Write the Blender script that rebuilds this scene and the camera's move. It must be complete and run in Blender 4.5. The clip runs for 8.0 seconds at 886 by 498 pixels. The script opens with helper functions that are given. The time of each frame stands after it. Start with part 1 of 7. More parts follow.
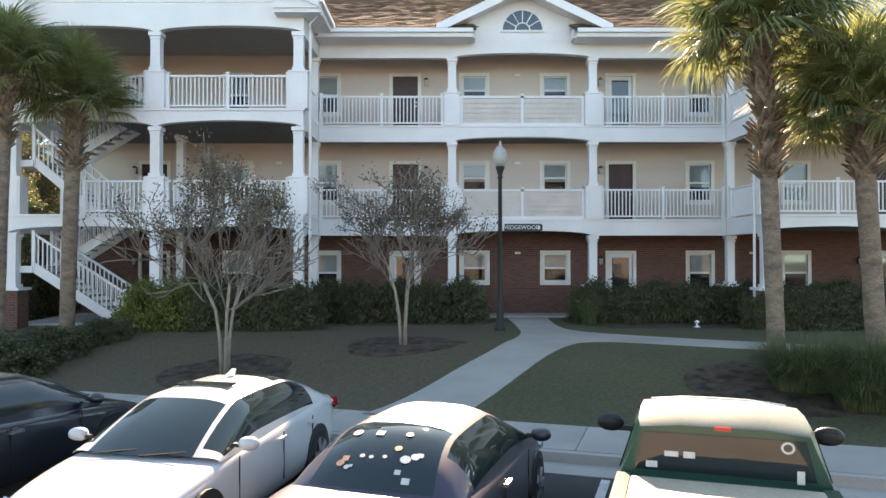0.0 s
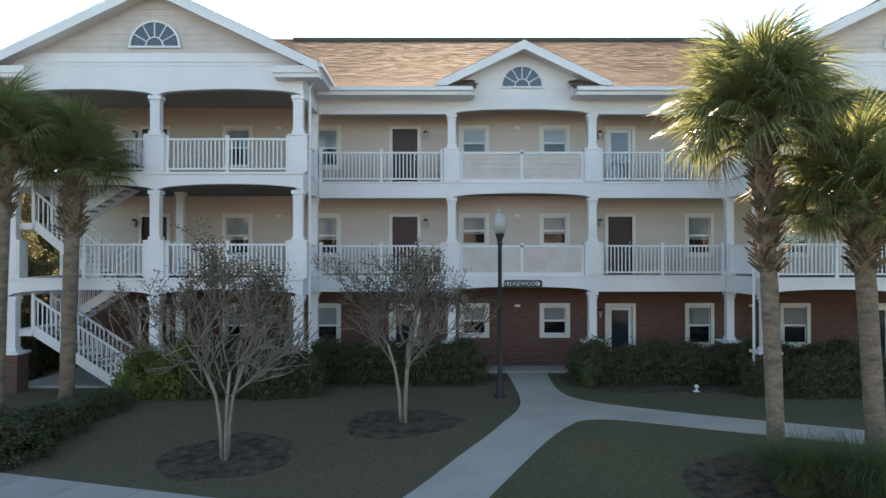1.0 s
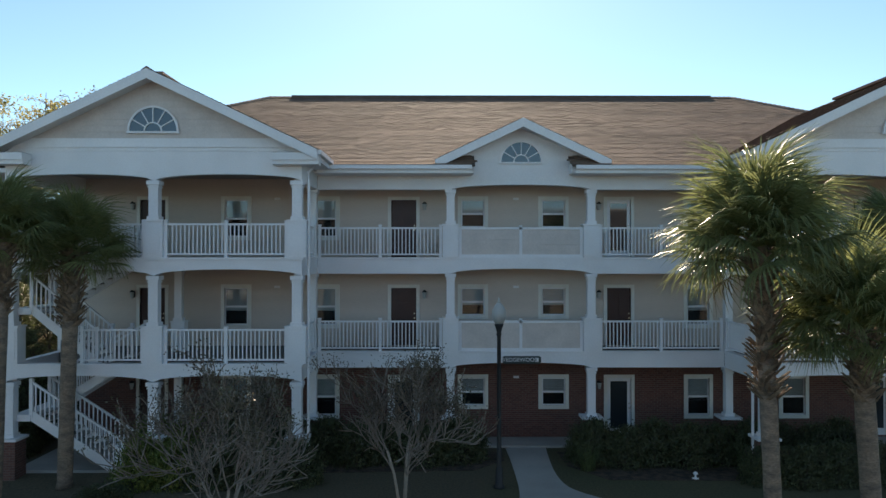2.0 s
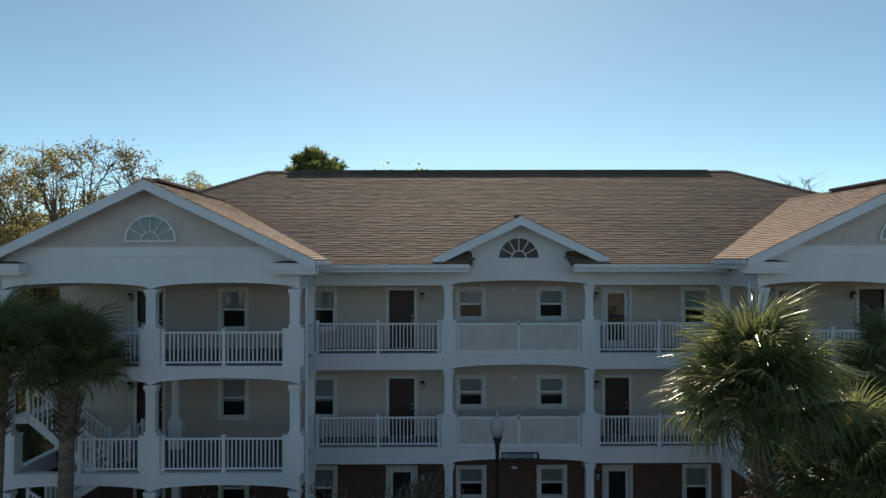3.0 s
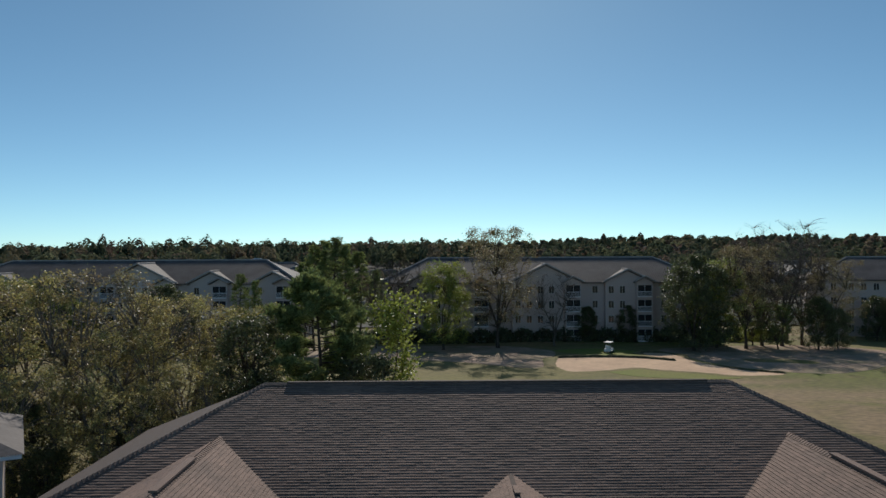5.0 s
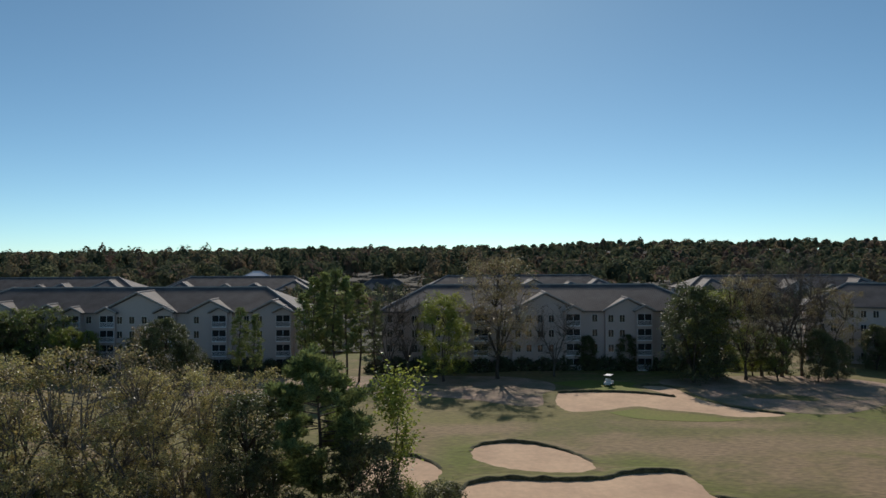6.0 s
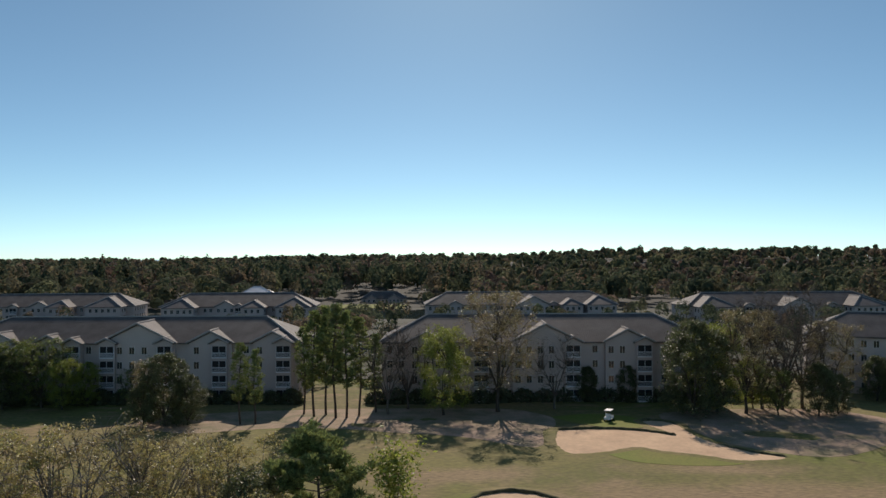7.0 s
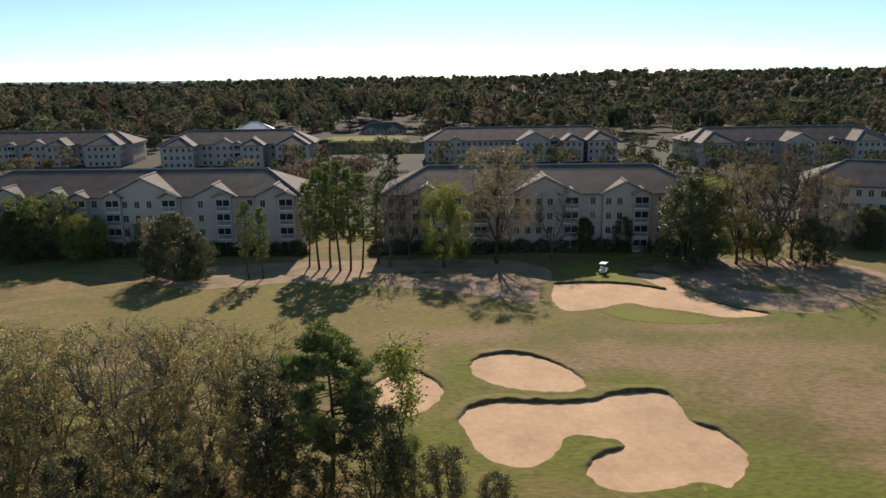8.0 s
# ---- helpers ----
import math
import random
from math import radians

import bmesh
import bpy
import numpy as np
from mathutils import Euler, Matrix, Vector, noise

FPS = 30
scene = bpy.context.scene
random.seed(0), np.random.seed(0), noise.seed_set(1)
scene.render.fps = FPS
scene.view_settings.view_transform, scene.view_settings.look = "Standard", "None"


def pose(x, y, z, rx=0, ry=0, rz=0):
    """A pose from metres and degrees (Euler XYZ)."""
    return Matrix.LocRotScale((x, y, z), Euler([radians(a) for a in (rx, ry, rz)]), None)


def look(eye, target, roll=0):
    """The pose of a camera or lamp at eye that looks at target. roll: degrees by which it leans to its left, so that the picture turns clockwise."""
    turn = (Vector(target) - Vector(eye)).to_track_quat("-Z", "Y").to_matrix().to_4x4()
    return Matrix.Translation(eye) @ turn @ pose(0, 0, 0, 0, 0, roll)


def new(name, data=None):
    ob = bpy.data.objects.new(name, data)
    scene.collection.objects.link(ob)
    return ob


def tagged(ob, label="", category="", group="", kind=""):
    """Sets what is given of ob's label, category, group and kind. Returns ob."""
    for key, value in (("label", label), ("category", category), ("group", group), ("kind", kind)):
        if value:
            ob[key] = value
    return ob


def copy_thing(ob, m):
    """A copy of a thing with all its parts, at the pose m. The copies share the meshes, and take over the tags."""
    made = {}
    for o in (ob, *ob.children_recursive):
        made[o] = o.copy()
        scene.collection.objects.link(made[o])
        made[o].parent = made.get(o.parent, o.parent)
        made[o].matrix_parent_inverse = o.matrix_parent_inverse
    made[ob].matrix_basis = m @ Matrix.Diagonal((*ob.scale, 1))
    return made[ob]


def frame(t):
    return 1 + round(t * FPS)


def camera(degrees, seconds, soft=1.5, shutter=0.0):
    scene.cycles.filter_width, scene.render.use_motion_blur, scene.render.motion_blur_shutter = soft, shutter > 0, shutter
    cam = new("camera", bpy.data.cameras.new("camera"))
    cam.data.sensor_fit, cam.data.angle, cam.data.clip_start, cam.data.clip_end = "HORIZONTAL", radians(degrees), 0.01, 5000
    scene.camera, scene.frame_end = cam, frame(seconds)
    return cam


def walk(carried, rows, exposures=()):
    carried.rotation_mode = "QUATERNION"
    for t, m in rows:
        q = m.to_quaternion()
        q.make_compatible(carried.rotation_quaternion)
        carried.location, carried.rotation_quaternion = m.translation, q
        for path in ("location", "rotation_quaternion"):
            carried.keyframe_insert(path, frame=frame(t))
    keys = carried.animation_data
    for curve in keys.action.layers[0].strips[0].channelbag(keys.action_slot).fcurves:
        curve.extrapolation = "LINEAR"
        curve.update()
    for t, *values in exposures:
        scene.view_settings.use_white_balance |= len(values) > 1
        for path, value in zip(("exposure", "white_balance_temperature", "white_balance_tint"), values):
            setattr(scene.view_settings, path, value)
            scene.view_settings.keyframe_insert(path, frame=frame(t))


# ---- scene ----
cam = camera(62.2, 8.0)
TILT = 0.65
# seconds, x, y, z in metres, yaw, pitch, roll in degrees
ROWS = [
    (0.0, 0.0, 0.0, 2.6, 0.0, 0.0, 0.0),
    (0.5, -0.03, -0.02, 3.464, -0.03, -0.02, 0.01),
    (1.0, -0.02, -0.03, 4.55, -0.07, -0.05, 0.02),
    (1.5, -0.04, -0.03, 5.822, -0.14, -0.18, -0.03),
    (3.0, -0.08, -0.07, 10.325, -0.47, 0.23, 0.13),
    (3.5, -0.08, -0.09, 12.296, -0.51, 0.25, 0.15),
    (4.0, -0.05, -0.05, 14.576, -0.51, 0.06, 0.26),
    (4.5, -0.03, -0.02, 17.237, -0.53, -0.37, 0.26),
    (6.0, -0.03, 0.0, 25.95, -0.57, -0.4, 0.29),
    (6.5, -0.03, -0.02, 28.66, -0.57, -0.26, 0.3),
    (7.0, 0.0, -0.05, 31.43, -0.56, -0.12, 0.28),
    (7.5, -0.03, -0.1, 34.51, -0.55, -4.68, 0.35),
    (8.0, 0.0, -0.23, 37.99, -0.6, -14.05, 0.58),
]
EXPOSURES = [(0.0, 2.66, 9600, 23), (0.5, 2.52, 9600, 23), (1.0, 2.18, 9200, 21), (1.5, 1.6, 8050, 17), (3.0, 0.32, 7650, 12), (3.5, 0.02, 7400, 11), (4.0, -0.22, 6600, 10), (4.5, -0.33, 6400, 10), (6.0, -0.36, 6500, 12), (6.5, -0.19, 6850, 14), (7.0, -0.13, 6950, 15), (7.5, -0.08, 7550, 16), (8.0, 0.2, 7500, 18)]
walk(cam, [(t, pose(x, y, z, 90 + TILT + pitch, roll, yaw)) for t, x, y, z, yaw, pitch, roll in ROWS], EXPOSURES)

# ---- light: low sun behind the building, clear sky ----
SUN_EL, SUN_AZ = 32.8, 2.0          # degrees above the horizon; degrees from +y towards +x
world = bpy.data.worlds.new("world")
scene.world = world
world.use_nodes = True
wn = world.node_tree
sky = wn.nodes.new("ShaderNodeTexSky")
sky.sky_type, sky.sun_disc = "NISHITA", False
sky.sun_elevation, sky.sun_rotation = radians(SUN_EL), radians(SUN_AZ)
sky.air_density, sky.dust_density, sky.ozone_density = 0.5, 0.1, 1.8
back = wn.nodes["Background"]
back.inputs["Strength"].default_value = 0.145
tint = wn.nodes.new("ShaderNodeMix")
tint.data_type, tint.blend_type = "RGBA", "MULTIPLY"
tint.inputs[0].default_value, tint.inputs[7].default_value = 1.0, (0.74, 1.0, 0.965, 1)
soften = wn.nodes.new("ShaderNodeGamma")
soften.inputs["Gamma"].default_value = 0.9
wn.links.new(sky.outputs[0], soften.inputs["Color"])
wn.links.new(soften.outputs[0], tint.inputs[6])
wn.links.new(tint.outputs[2], back.inputs["Color"])
sun = new("sun", bpy.data.lights.new("sun", "SUN"))
sun.data.energy, sun.data.angle, sun.data.color = 4.0, radians(0.5), (1.0, 0.93, 0.82)
_sd = Vector((math.sin(radians(SUN_AZ)) * math.cos(radians(SUN_EL)), math.cos(radians(SUN_AZ)) * math.cos(radians(SUN_EL)), math.sin(radians(SUN_EL))))
sun.matrix_world = look(_sd * 300, (0, 0, 0))


# ---- materials ----
def mat(name, color, rough=0.7, metal=0.0, vary=0.12, scale=3.0, fine=40.0, bump=0.15, second=None, island=0.0, obj_random=0.0, spec=0.5, translucent=0.0, stretch=(1, 1, 1)):
    """A surface with broad stains and fine grain; second: colour of the stains; island / obj_random: tone change from piece to piece."""
    m = bpy.data.materials.new(name)
    m.use_nodes = True
    t = m.node_tree
    n, l = t.nodes, t.links
    b = n["Principled BSDF"]
    b.inputs["Roughness"].default_value = rough
    b.inputs["Metallic"].default_value = metal
    b.inputs["Specular IOR Level"].default_value = spec
    co = n.new("ShaderNodeTexCoord")
    mp = n.new("ShaderNodeMapping")
    mp.inputs["Scale"].default_value = stretch
    l.new(co.outputs["Object"], mp.inputs["Vector"])
    a = n.new("ShaderNodeTexNoise")
    a.inputs["Scale"].default_value, a.inputs["Detail"].default_value = scale, 5
    f = n.new("ShaderNodeTexNoise")
    f.inputs["Scale"].default_value, f.inputs["Detail"].default_value = fine, 4
    l.new(mp.outputs[0], a.inputs["Vector"])
    l.new(mp.outputs[0], f.inputs["Vector"])
    ramp = n.new("ShaderNodeMapRange")
    ramp.inputs[1].default_value, ramp.inputs[2].default_value = 0.35, 0.68
    l.new(a.outputs["Fac"], ramp.inputs[0])
    mix = n.new("ShaderNodeMix")
    mix.data_type = "RGBA"
    c2 = second or tuple(c * (1 - 2 * vary) for c in color)
    mix.inputs[6].default_value, mix.inputs[7].default_value = (*color, 1), (*c2, 1)
    l.new(ramp.outputs[0], mix.inputs[0])
    hv = n.new("ShaderNodeHueSaturation")
    l.new(mix.outputs[2], hv.inputs["Color"])
    val = n.new("ShaderNodeMapRange")
    val.inputs[1].default_value, val.inputs[2].default_value = 0.3, 0.7
    val.inputs[3].default_value, val.inputs[4].default_value = 1 - vary, 1 + vary
    l.new(f.outputs["Fac"], val.inputs[0])
    last = val.outputs[0]
    if island or obj_random:
        src = n.new("ShaderNodeNewGeometry").outputs["Random Per Island"] if island else n.new("ShaderNodeObjectInfo").outputs["Random"]
        amount = island or obj_random
        r = n.new("ShaderNodeMapRange")
        r.inputs[3].default_value, r.inputs[4].default_value = 1 - amount, 1 + amount
        l.new(src, r.inputs[0])
        mul = n.new("ShaderNodeMath")
        mul.operation = "MULTIPLY"
        l.new(last, mul.inputs[0])
        l.new(r.outputs[0], mul.inputs[1])
        last = mul.outputs[0]
    l.new(last, hv.inputs["Value"])
    l.new(hv.outputs[0], b.inputs["Base Color"])
    if bump:
        bp = n.new("ShaderNodeBump")
        bp.inputs["Strength"].default_value, bp.inputs["Distance"].default_value = bump, 0.02
        l.new(f.outputs["Fac"], bp.inputs["Height"])
        l.new(bp.outputs[0], b.inputs["Normal"])
    if translucent:
        tr = n.new("ShaderNodeBsdfTranslucent")
        l.new(hv.outputs[0], tr.inputs["Color"])
        ms = n.new("ShaderNodeMixShader")
        ms.inputs[0].default_value = translucent
        l.new(b.outputs[0], ms.inputs[1])
        l.new(tr.outputs[0], ms.inputs[2])
        l.new(ms.outputs[0], n["Material Output"].inputs["Surface"])
    return m


WHITE = mat("white_paint", (0.81, 0.785, 0.8), 0.45, vary=0.04, scale=0.8, fine=25, bump=0.04)
SIDING = mat("cream_siding", (0.64, 0.53, 0.47), 0.6, vary=0.05, scale=0.5, fine=18, bump=0.1, stretch=(0.3, 0.3, 3))
SHAKE = mat("cream_shake", (0.66, 0.57, 0.53), 0.65, vary=0.06, scale=1.5, fine=20, bump=0.2)
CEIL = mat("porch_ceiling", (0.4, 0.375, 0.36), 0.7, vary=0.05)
DECK = mat("deck_floor", (0.2, 0.19, 0.185), 0.85)
ROOF = mat("asphalt_shingle", (0.25, 0.157, 0.118), 0.85, vary=0.2, scale=0.4, fine=45, bump=0.6, second=(0.178, 0.116, 0.09), island=0.16)
# darker butt faces: the shadow line under each course put into their colour
SHINGLE_BUTT_SHADE = mat("shingle_butt_shade", (0.1, 0.065, 0.05), 0.95, vary=0.2)
ROOFBASE = mat("roof_felt", (0.12, 0.085, 0.07), 0.9)
DOOR_RED = mat("dark_red_door", (0.055, 0.02, 0.018), 0.45, vary=0.1)
FRAME = mat("window_frame", (0.78, 0.74, 0.69), 0.5, vary=0.04)
BLIND = mat("window_blind", (0.8, 0.79, 0.76), 0.7, vary=0.06, bump=0.02)
DARK = mat("dark_metal", (0.02, 0.02, 0.022), 0.6, vary=0.1)
CONCRETE = mat("concrete", (0.42, 0.39, 0.36), 0.85, vary=0.1, scale=0.7, fine=50, bump=0.2)
ASPHALT = mat("asphalt", (0.055, 0.056, 0.06), 0.9, vary=0.2, scale=0.6, fine=90, bump=0.5)
LINE = mat("road_paint", (0.7, 0.7, 0.68), 0.7, vary=0.15)
MULCH = mat("mulch", (0.1, 0.065, 0.045), 0.95, vary=0.4, scale=4, fine=30, bump=0.8)
SAND = mat("bunker_sand", (0.68, 0.46, 0.29), 0.95, vary=0.09, scale=0.22, fine=1.6, bump=0.15, second=(0.54, 0.355, 0.225))
TURF_LIP_SHADE = mat("turf_lip_shade", (0.12, 0.11, 0.045), 0.95, vary=0.35, scale=2, fine=12, bump=0.8)
TRUNK = mat("bark", (0.1, 0.075, 0.055), 0.9, vary=0.3, scale=3, fine=18, bump=0.8, stretch=(2, 2, 0.5))
STUCCO = mat("pink_stucco", (0.56, 0.455, 0.415), 0.85, vary=0.05, scale=0.2, fine=4, bump=0.1)
TILE = mat("roof_tile", (0.155, 0.132, 0.125), 0.8, vary=0.2, scale=0.3, fine=5, bump=0.4)


def brick_mat():
    m = mat("red_brick", (0.2, 0.07, 0.05), 0.85, vary=0.15)
    t = m.node_tree
    n, l = t.nodes, t.links
    co = n.new("ShaderNodeTexCoord")
    sp = n.new("ShaderNodeSeparateXYZ")
    ad = n.new("ShaderNodeMath")
    cb = n.new("ShaderNodeCombineXYZ")
    l.new(co.outputs["Object"], sp.inputs[0])
    l.new(sp.outputs[0], ad.inputs[0])
    l.new(sp.outputs[1], ad.inputs[1])
    l.new(ad.outputs[0], cb.inputs[0])
    l.new(sp.outputs[2], cb.inputs[1])
    br = n.new("ShaderNodeTexBrick")
    br.inputs["Color1"].default_value, br.inputs["Color2"].default_value = (0.18, 0.072, 0.055, 1), (0.12, 0.048, 0.04, 1)
    br.inputs["Mortar"].default_value = (0.2, 0.15, 0.13, 1)
    br.inputs["Scale"].default_value, br.inputs["Mortar Size"].default_value = 1.0, 0.006
    br.inputs["Brick Width"].default_value, br.inputs["Row Height"].default_value = 0.21, 0.075
    l.new(cb.outputs[0], br.inputs["Vector"])
    hv = [x for x in n if x.type == "HUE_SAT"][0]
    l.new(br.outputs[0], hv.inputs["Color"])
    bp = [x for x in n if x.type == "BUMP"][0]
    bp.invert = True
    l.new(br.outputs["Fac"], bp.inputs["Height"])
    bp.inputs["Strength"].default_value = 0.6
    return m


BRICK = brick_mat()


def glass_mat(name, tint, rough=0.03):
    m = bpy.data.materials.new(name)
    m.use_nodes = True
    b = m.node_tree.nodes["Principled BSDF"]
    b.inputs["Base Color"].default_value = (*tint, 1)
    b.inputs["Roughness"].default_value = rough
    b.inputs["IOR"].default_value = 1.5
    b.inputs["Specular IOR Level"].default_value = 0.8
    return m


GLASS = glass_mat("window_glass", (0.03, 0.035, 0.04))
# blue base colour carries part of the sky's reflection
FAN_GLASS = glass_mat("fanlight_glass", (0.035, 0.06, 0.085))
FAN_GLASS.node_tree.nodes["Principled BSDF"].inputs["Specular IOR Level"].default_value = 0.8


def ground_mat():
    """Winter turf: green, olive and dormant tan patches, finer blades on top."""
    m = mat("turf", (0.165, 0.143, 0.038), 0.95, vary=0.26, scale=0.085, fine=1.8, bump=0.6, second=(0.265, 0.195, 0.075), stretch=(0.6, 1.3, 1))
    t = m.node_tree
    n, l = t.nodes, t.links
    noi = [x for x in n if x.type == "TEX_NOISE"][0]
    hv = [x for x in n if x.type == "HUE_SAT"][0]
    src = hv.inputs["Color"].links[0].from_socket
    for sc, lo, hi, col in ((0.03, 0.46, 0.58, (0.165, 0.165, 0.025)), (0.2, 0.53, 0.64, (0.31, 0.21, 0.105))):
        b = n.new("ShaderNodeTexNoise")
        b.inputs["Scale"].default_value, b.inputs["Detail"].default_value, b.inputs["Roughness"].default_value = sc, 8, 0.65
        mapping = [x for x in n if x.type == "MAPPING"][0]
        l.new(mapping.outputs[0], b.inputs["Vector"])
        r = n.new("ShaderNodeMapRange")
        r.inputs[1].default_value, r.inputs[2].default_value = lo, hi
        l.new(b.outputs["Fac"], r.inputs[0])
        mx = n.new("ShaderNodeMix")
        mx.data_type = "RGBA"
        mx.inputs[7].default_value = (*col, 1)
        l.new(r.outputs[0], mx.inputs[0])
        l.new(src, mx.inputs[6])
        src = mx.outputs[2]
    # watered green and worn tan areas: middle, half sizes, colour
    co = [x for x in n if x.type == "TEX_COORD"][0]
    edge = n.new("ShaderNodeTexNoise")
    edge.inputs["Scale"].default_value, edge.inputs["Detail"].default_value, edge.inputs["Roughness"].default_value = 0.16, 7, 0.62
    l.new(co.outputs["Object"], edge.inputs["Vector"])
    olive = (0.155, 0.148, 0.03)
    green, tan, ochre = (0.15, 0.175, 0.014), (0.32, 0.215, 0.115), (0.215, 0.18, 0.045)
    for x, y, rx, ry, col in ((5, 100, 45, 12, ochre), (-35, 112, 26, 13, ochre), (95, 128, 32, 16, ochre), (52, 97, 30, 9, olive), (18, 94, 20, 5, olive), (66, 80, 16, 10, olive), (32, 86, 30, 7, tan), (48, 74, 15, 8, tan), (2, 96, 12, 4, tan), (38, 98, 12, 3, tan),
                              (31, 56, 10, 9, green), (-1, 63, 6, 11, green), (14, 62, 7, 5, green), (15, 51, 24, 5, green), (56, 108, 9, 8, green), (3, 84, 3, 7, green), (22, 80, 5, 4, green)):
        sub = n.new("ShaderNodeMapping")
        sub.inputs["Location"].default_value, sub.inputs["Scale"].default_value = (-x / rx, -y / ry, 0), (1 / rx, 1 / ry, 0)
        l.new(co.outputs["Object"], sub.inputs["Vector"])
        far = n.new("ShaderNodeVectorMath")
        far.operation = "LENGTH"
        l.new(sub.outputs[0], far.inputs[0])
        off = n.new("ShaderNodeMath")
        off.operation, off.inputs[1].default_value = "MULTIPLY_ADD", 2.6
        l.new(edge.outputs["Fac"], off.inputs[0])
        l.new(far.outputs["Value"], off.inputs[2])
        r = n.new("ShaderNodeMapRange")
        r.inputs[1].default_value, r.inputs[2].default_value, r.inputs[3].default_value, r.inputs[4].default_value = 1.75, 2.6, 0.85, 0.0
        l.new(off.outputs[0], r.inputs[0])
        mx = n.new("ShaderNodeMix")
        mx.data_type = "RGBA"
        mx.inputs[7].default_value = (*col, 1)
        l.new(r.outputs[0], mx.inputs[0])
        l.new(src, mx.inputs[6])
        src = mx.outputs[2]
    l.new(src, hv.inputs["Color"])
    mr = [x for x in n if x.type == "MAP_RANGE"][0]
    mr.inputs[1].default_value, mr.inputs[2].default_value = 0.41, 0.61
    grain = [x for x in n if x.type == "MAP_RANGE"][1]
    grain.inputs[3].default_value, grain.inputs[4].default_value = 0.6, 1.14
    noi.inputs["Detail"].default_value = 9
    noi.inputs["Roughness"].default_value = 0.7
    noi.inputs["Distortion"].default_value = 0.6
    return m


TURF = ground_mat()


# ---- mesh tools ----
class Geo:
    """Collects vertices and faces for one mesh."""

    def __init__(self):
        self.v, self.f, self.m = [], [], []

    def add(self, vs, fs, mi=0):
        k = len(self.v)
        self.v.extend(tuple(p) for p in vs)
        self.f.extend(tuple(i + k for i in q) for q in fs)
        self.m.extend([mi] * len(fs))
        return self

    def box(self, x0, y0, z0, x1, y1, z1, mi=0):
        return self.add([(x0, y0, z0), (x1, y0, z0), (x1, y1, z0), (x0, y1, z0), (x0, y0, z1), (x1, y0, z1), (x1, y1, z1), (x0, y1, z1)],
                        [(0, 3, 2, 1), (4, 5, 6, 7), (0, 1, 5, 4), (1, 2, 6, 5), (2, 3, 7, 6), (3, 0, 4, 7)], mi)

    def prism(self, pts, d, mi=0):
        """A flat outline of points, thickened by the vector d."""
        n = len(pts)
        top = [tuple(a + b for a, b in zip(p, d)) for p in pts]
        return self.add(list(pts) + top, [tuple(range(n))[::-1], tuple(range(n, 2 * n))] + [(i, (i + 1) % n, n + (i + 1) % n, n + i) for i in range(n)], mi)

    def tube(self, pts, radii, sides=8, mi=0, caps=True):
        """A tapered tube along points."""
        k = len(self.v)
        pts = [Vector(p) for p in pts]
        for i, p in enumerate(pts):
            d = (pts[min(i + 1, len(pts) - 1)] - pts[max(i - 1, 0)]).normalized()
            u = d.orthogonal().normalized() if abs(d.z) < 0.95 else Vector((1, 0, 0))
            u = (u - d * u.dot(d)).normalized()
            w = d.cross(u)
            for s in range(sides):
                a = 2 * math.pi * s / sides
                self.v.append(tuple(p + (u * math.cos(a) + w * math.sin(a)) * radii[i]))
        for i in range(len(pts) - 1):
            for s in range(sides):
                q = k + i * sides
                self.f.append((q + s, q + (s + 1) % sides, q + sides + (s + 1) % sides, q + sides + s))
                self.m.append(mi)
        if caps:
            self.f.append(tuple(range(k, k + sides))[::-1])
            e = k + (len(pts) - 1) * sides
            self.f.append(tuple(range(e, e + sides)))
            self.m.extend([mi, mi])
        return self

    def lathe(self, x, y, rings, sides=12, mi=0):
        """rings: (z, radius) from below."""
        return self.tube([(x, y, z) for z, r in rings], [r for z, r in rings], sides, mi)

    def mesh(self, name, mats, smooth=False):
        me = bpy.data.meshes.new(name)
        me.from_pydata(self.v, [], self.f)
        for q in mats if isinstance(mats, (list, tuple)) else [mats]:
            me.materials.append(q)
        if isinstance(mats, (list, tuple)):
            me.polygons.foreach_set("material_index", self.m)
        if smooth:
            me.polygons.foreach_set("use_smooth", [True] * len(self.f))
        return me


def part(name, geo, mats, parent=None, label="", smooth=False):
    ob = new(name, geo.mesh(name, mats, smooth) if isinstance(geo, Geo) else geo)
    if parent:
        ob.parent = parent
    return tagged(ob, label)


def thing(name, label, category, group="", kind="", at=None):
    ob = new(name)
    if at:
        ob.matrix_basis = at
    return tagged(ob, label, category, group, kind)


def bevel(ob, w, seg=2):
    md = ob.modifiers.new("bevel", "BEVEL")
    md.width, md.segments, md.limit_method = w, seg, "ANGLE"
    return ob


# ---- ground ----
SK = radians(18.0)                    # the street runs askew to the building
UX, UY, NX, NY = math.cos(SK), -math.sin(SK), math.sin(SK), math.cos(SK)


def street(u, s, z=0.0):
    """A place by metres along the kerb and across it (towards the building)."""
    return (UX * u + NX * s, UY * u + NY * s, z)


def smooth01(a, b, x):
    t = min(1.0, max(0.0, (x - a) / (b - a)))
    return t * t * (3 - 2 * t)


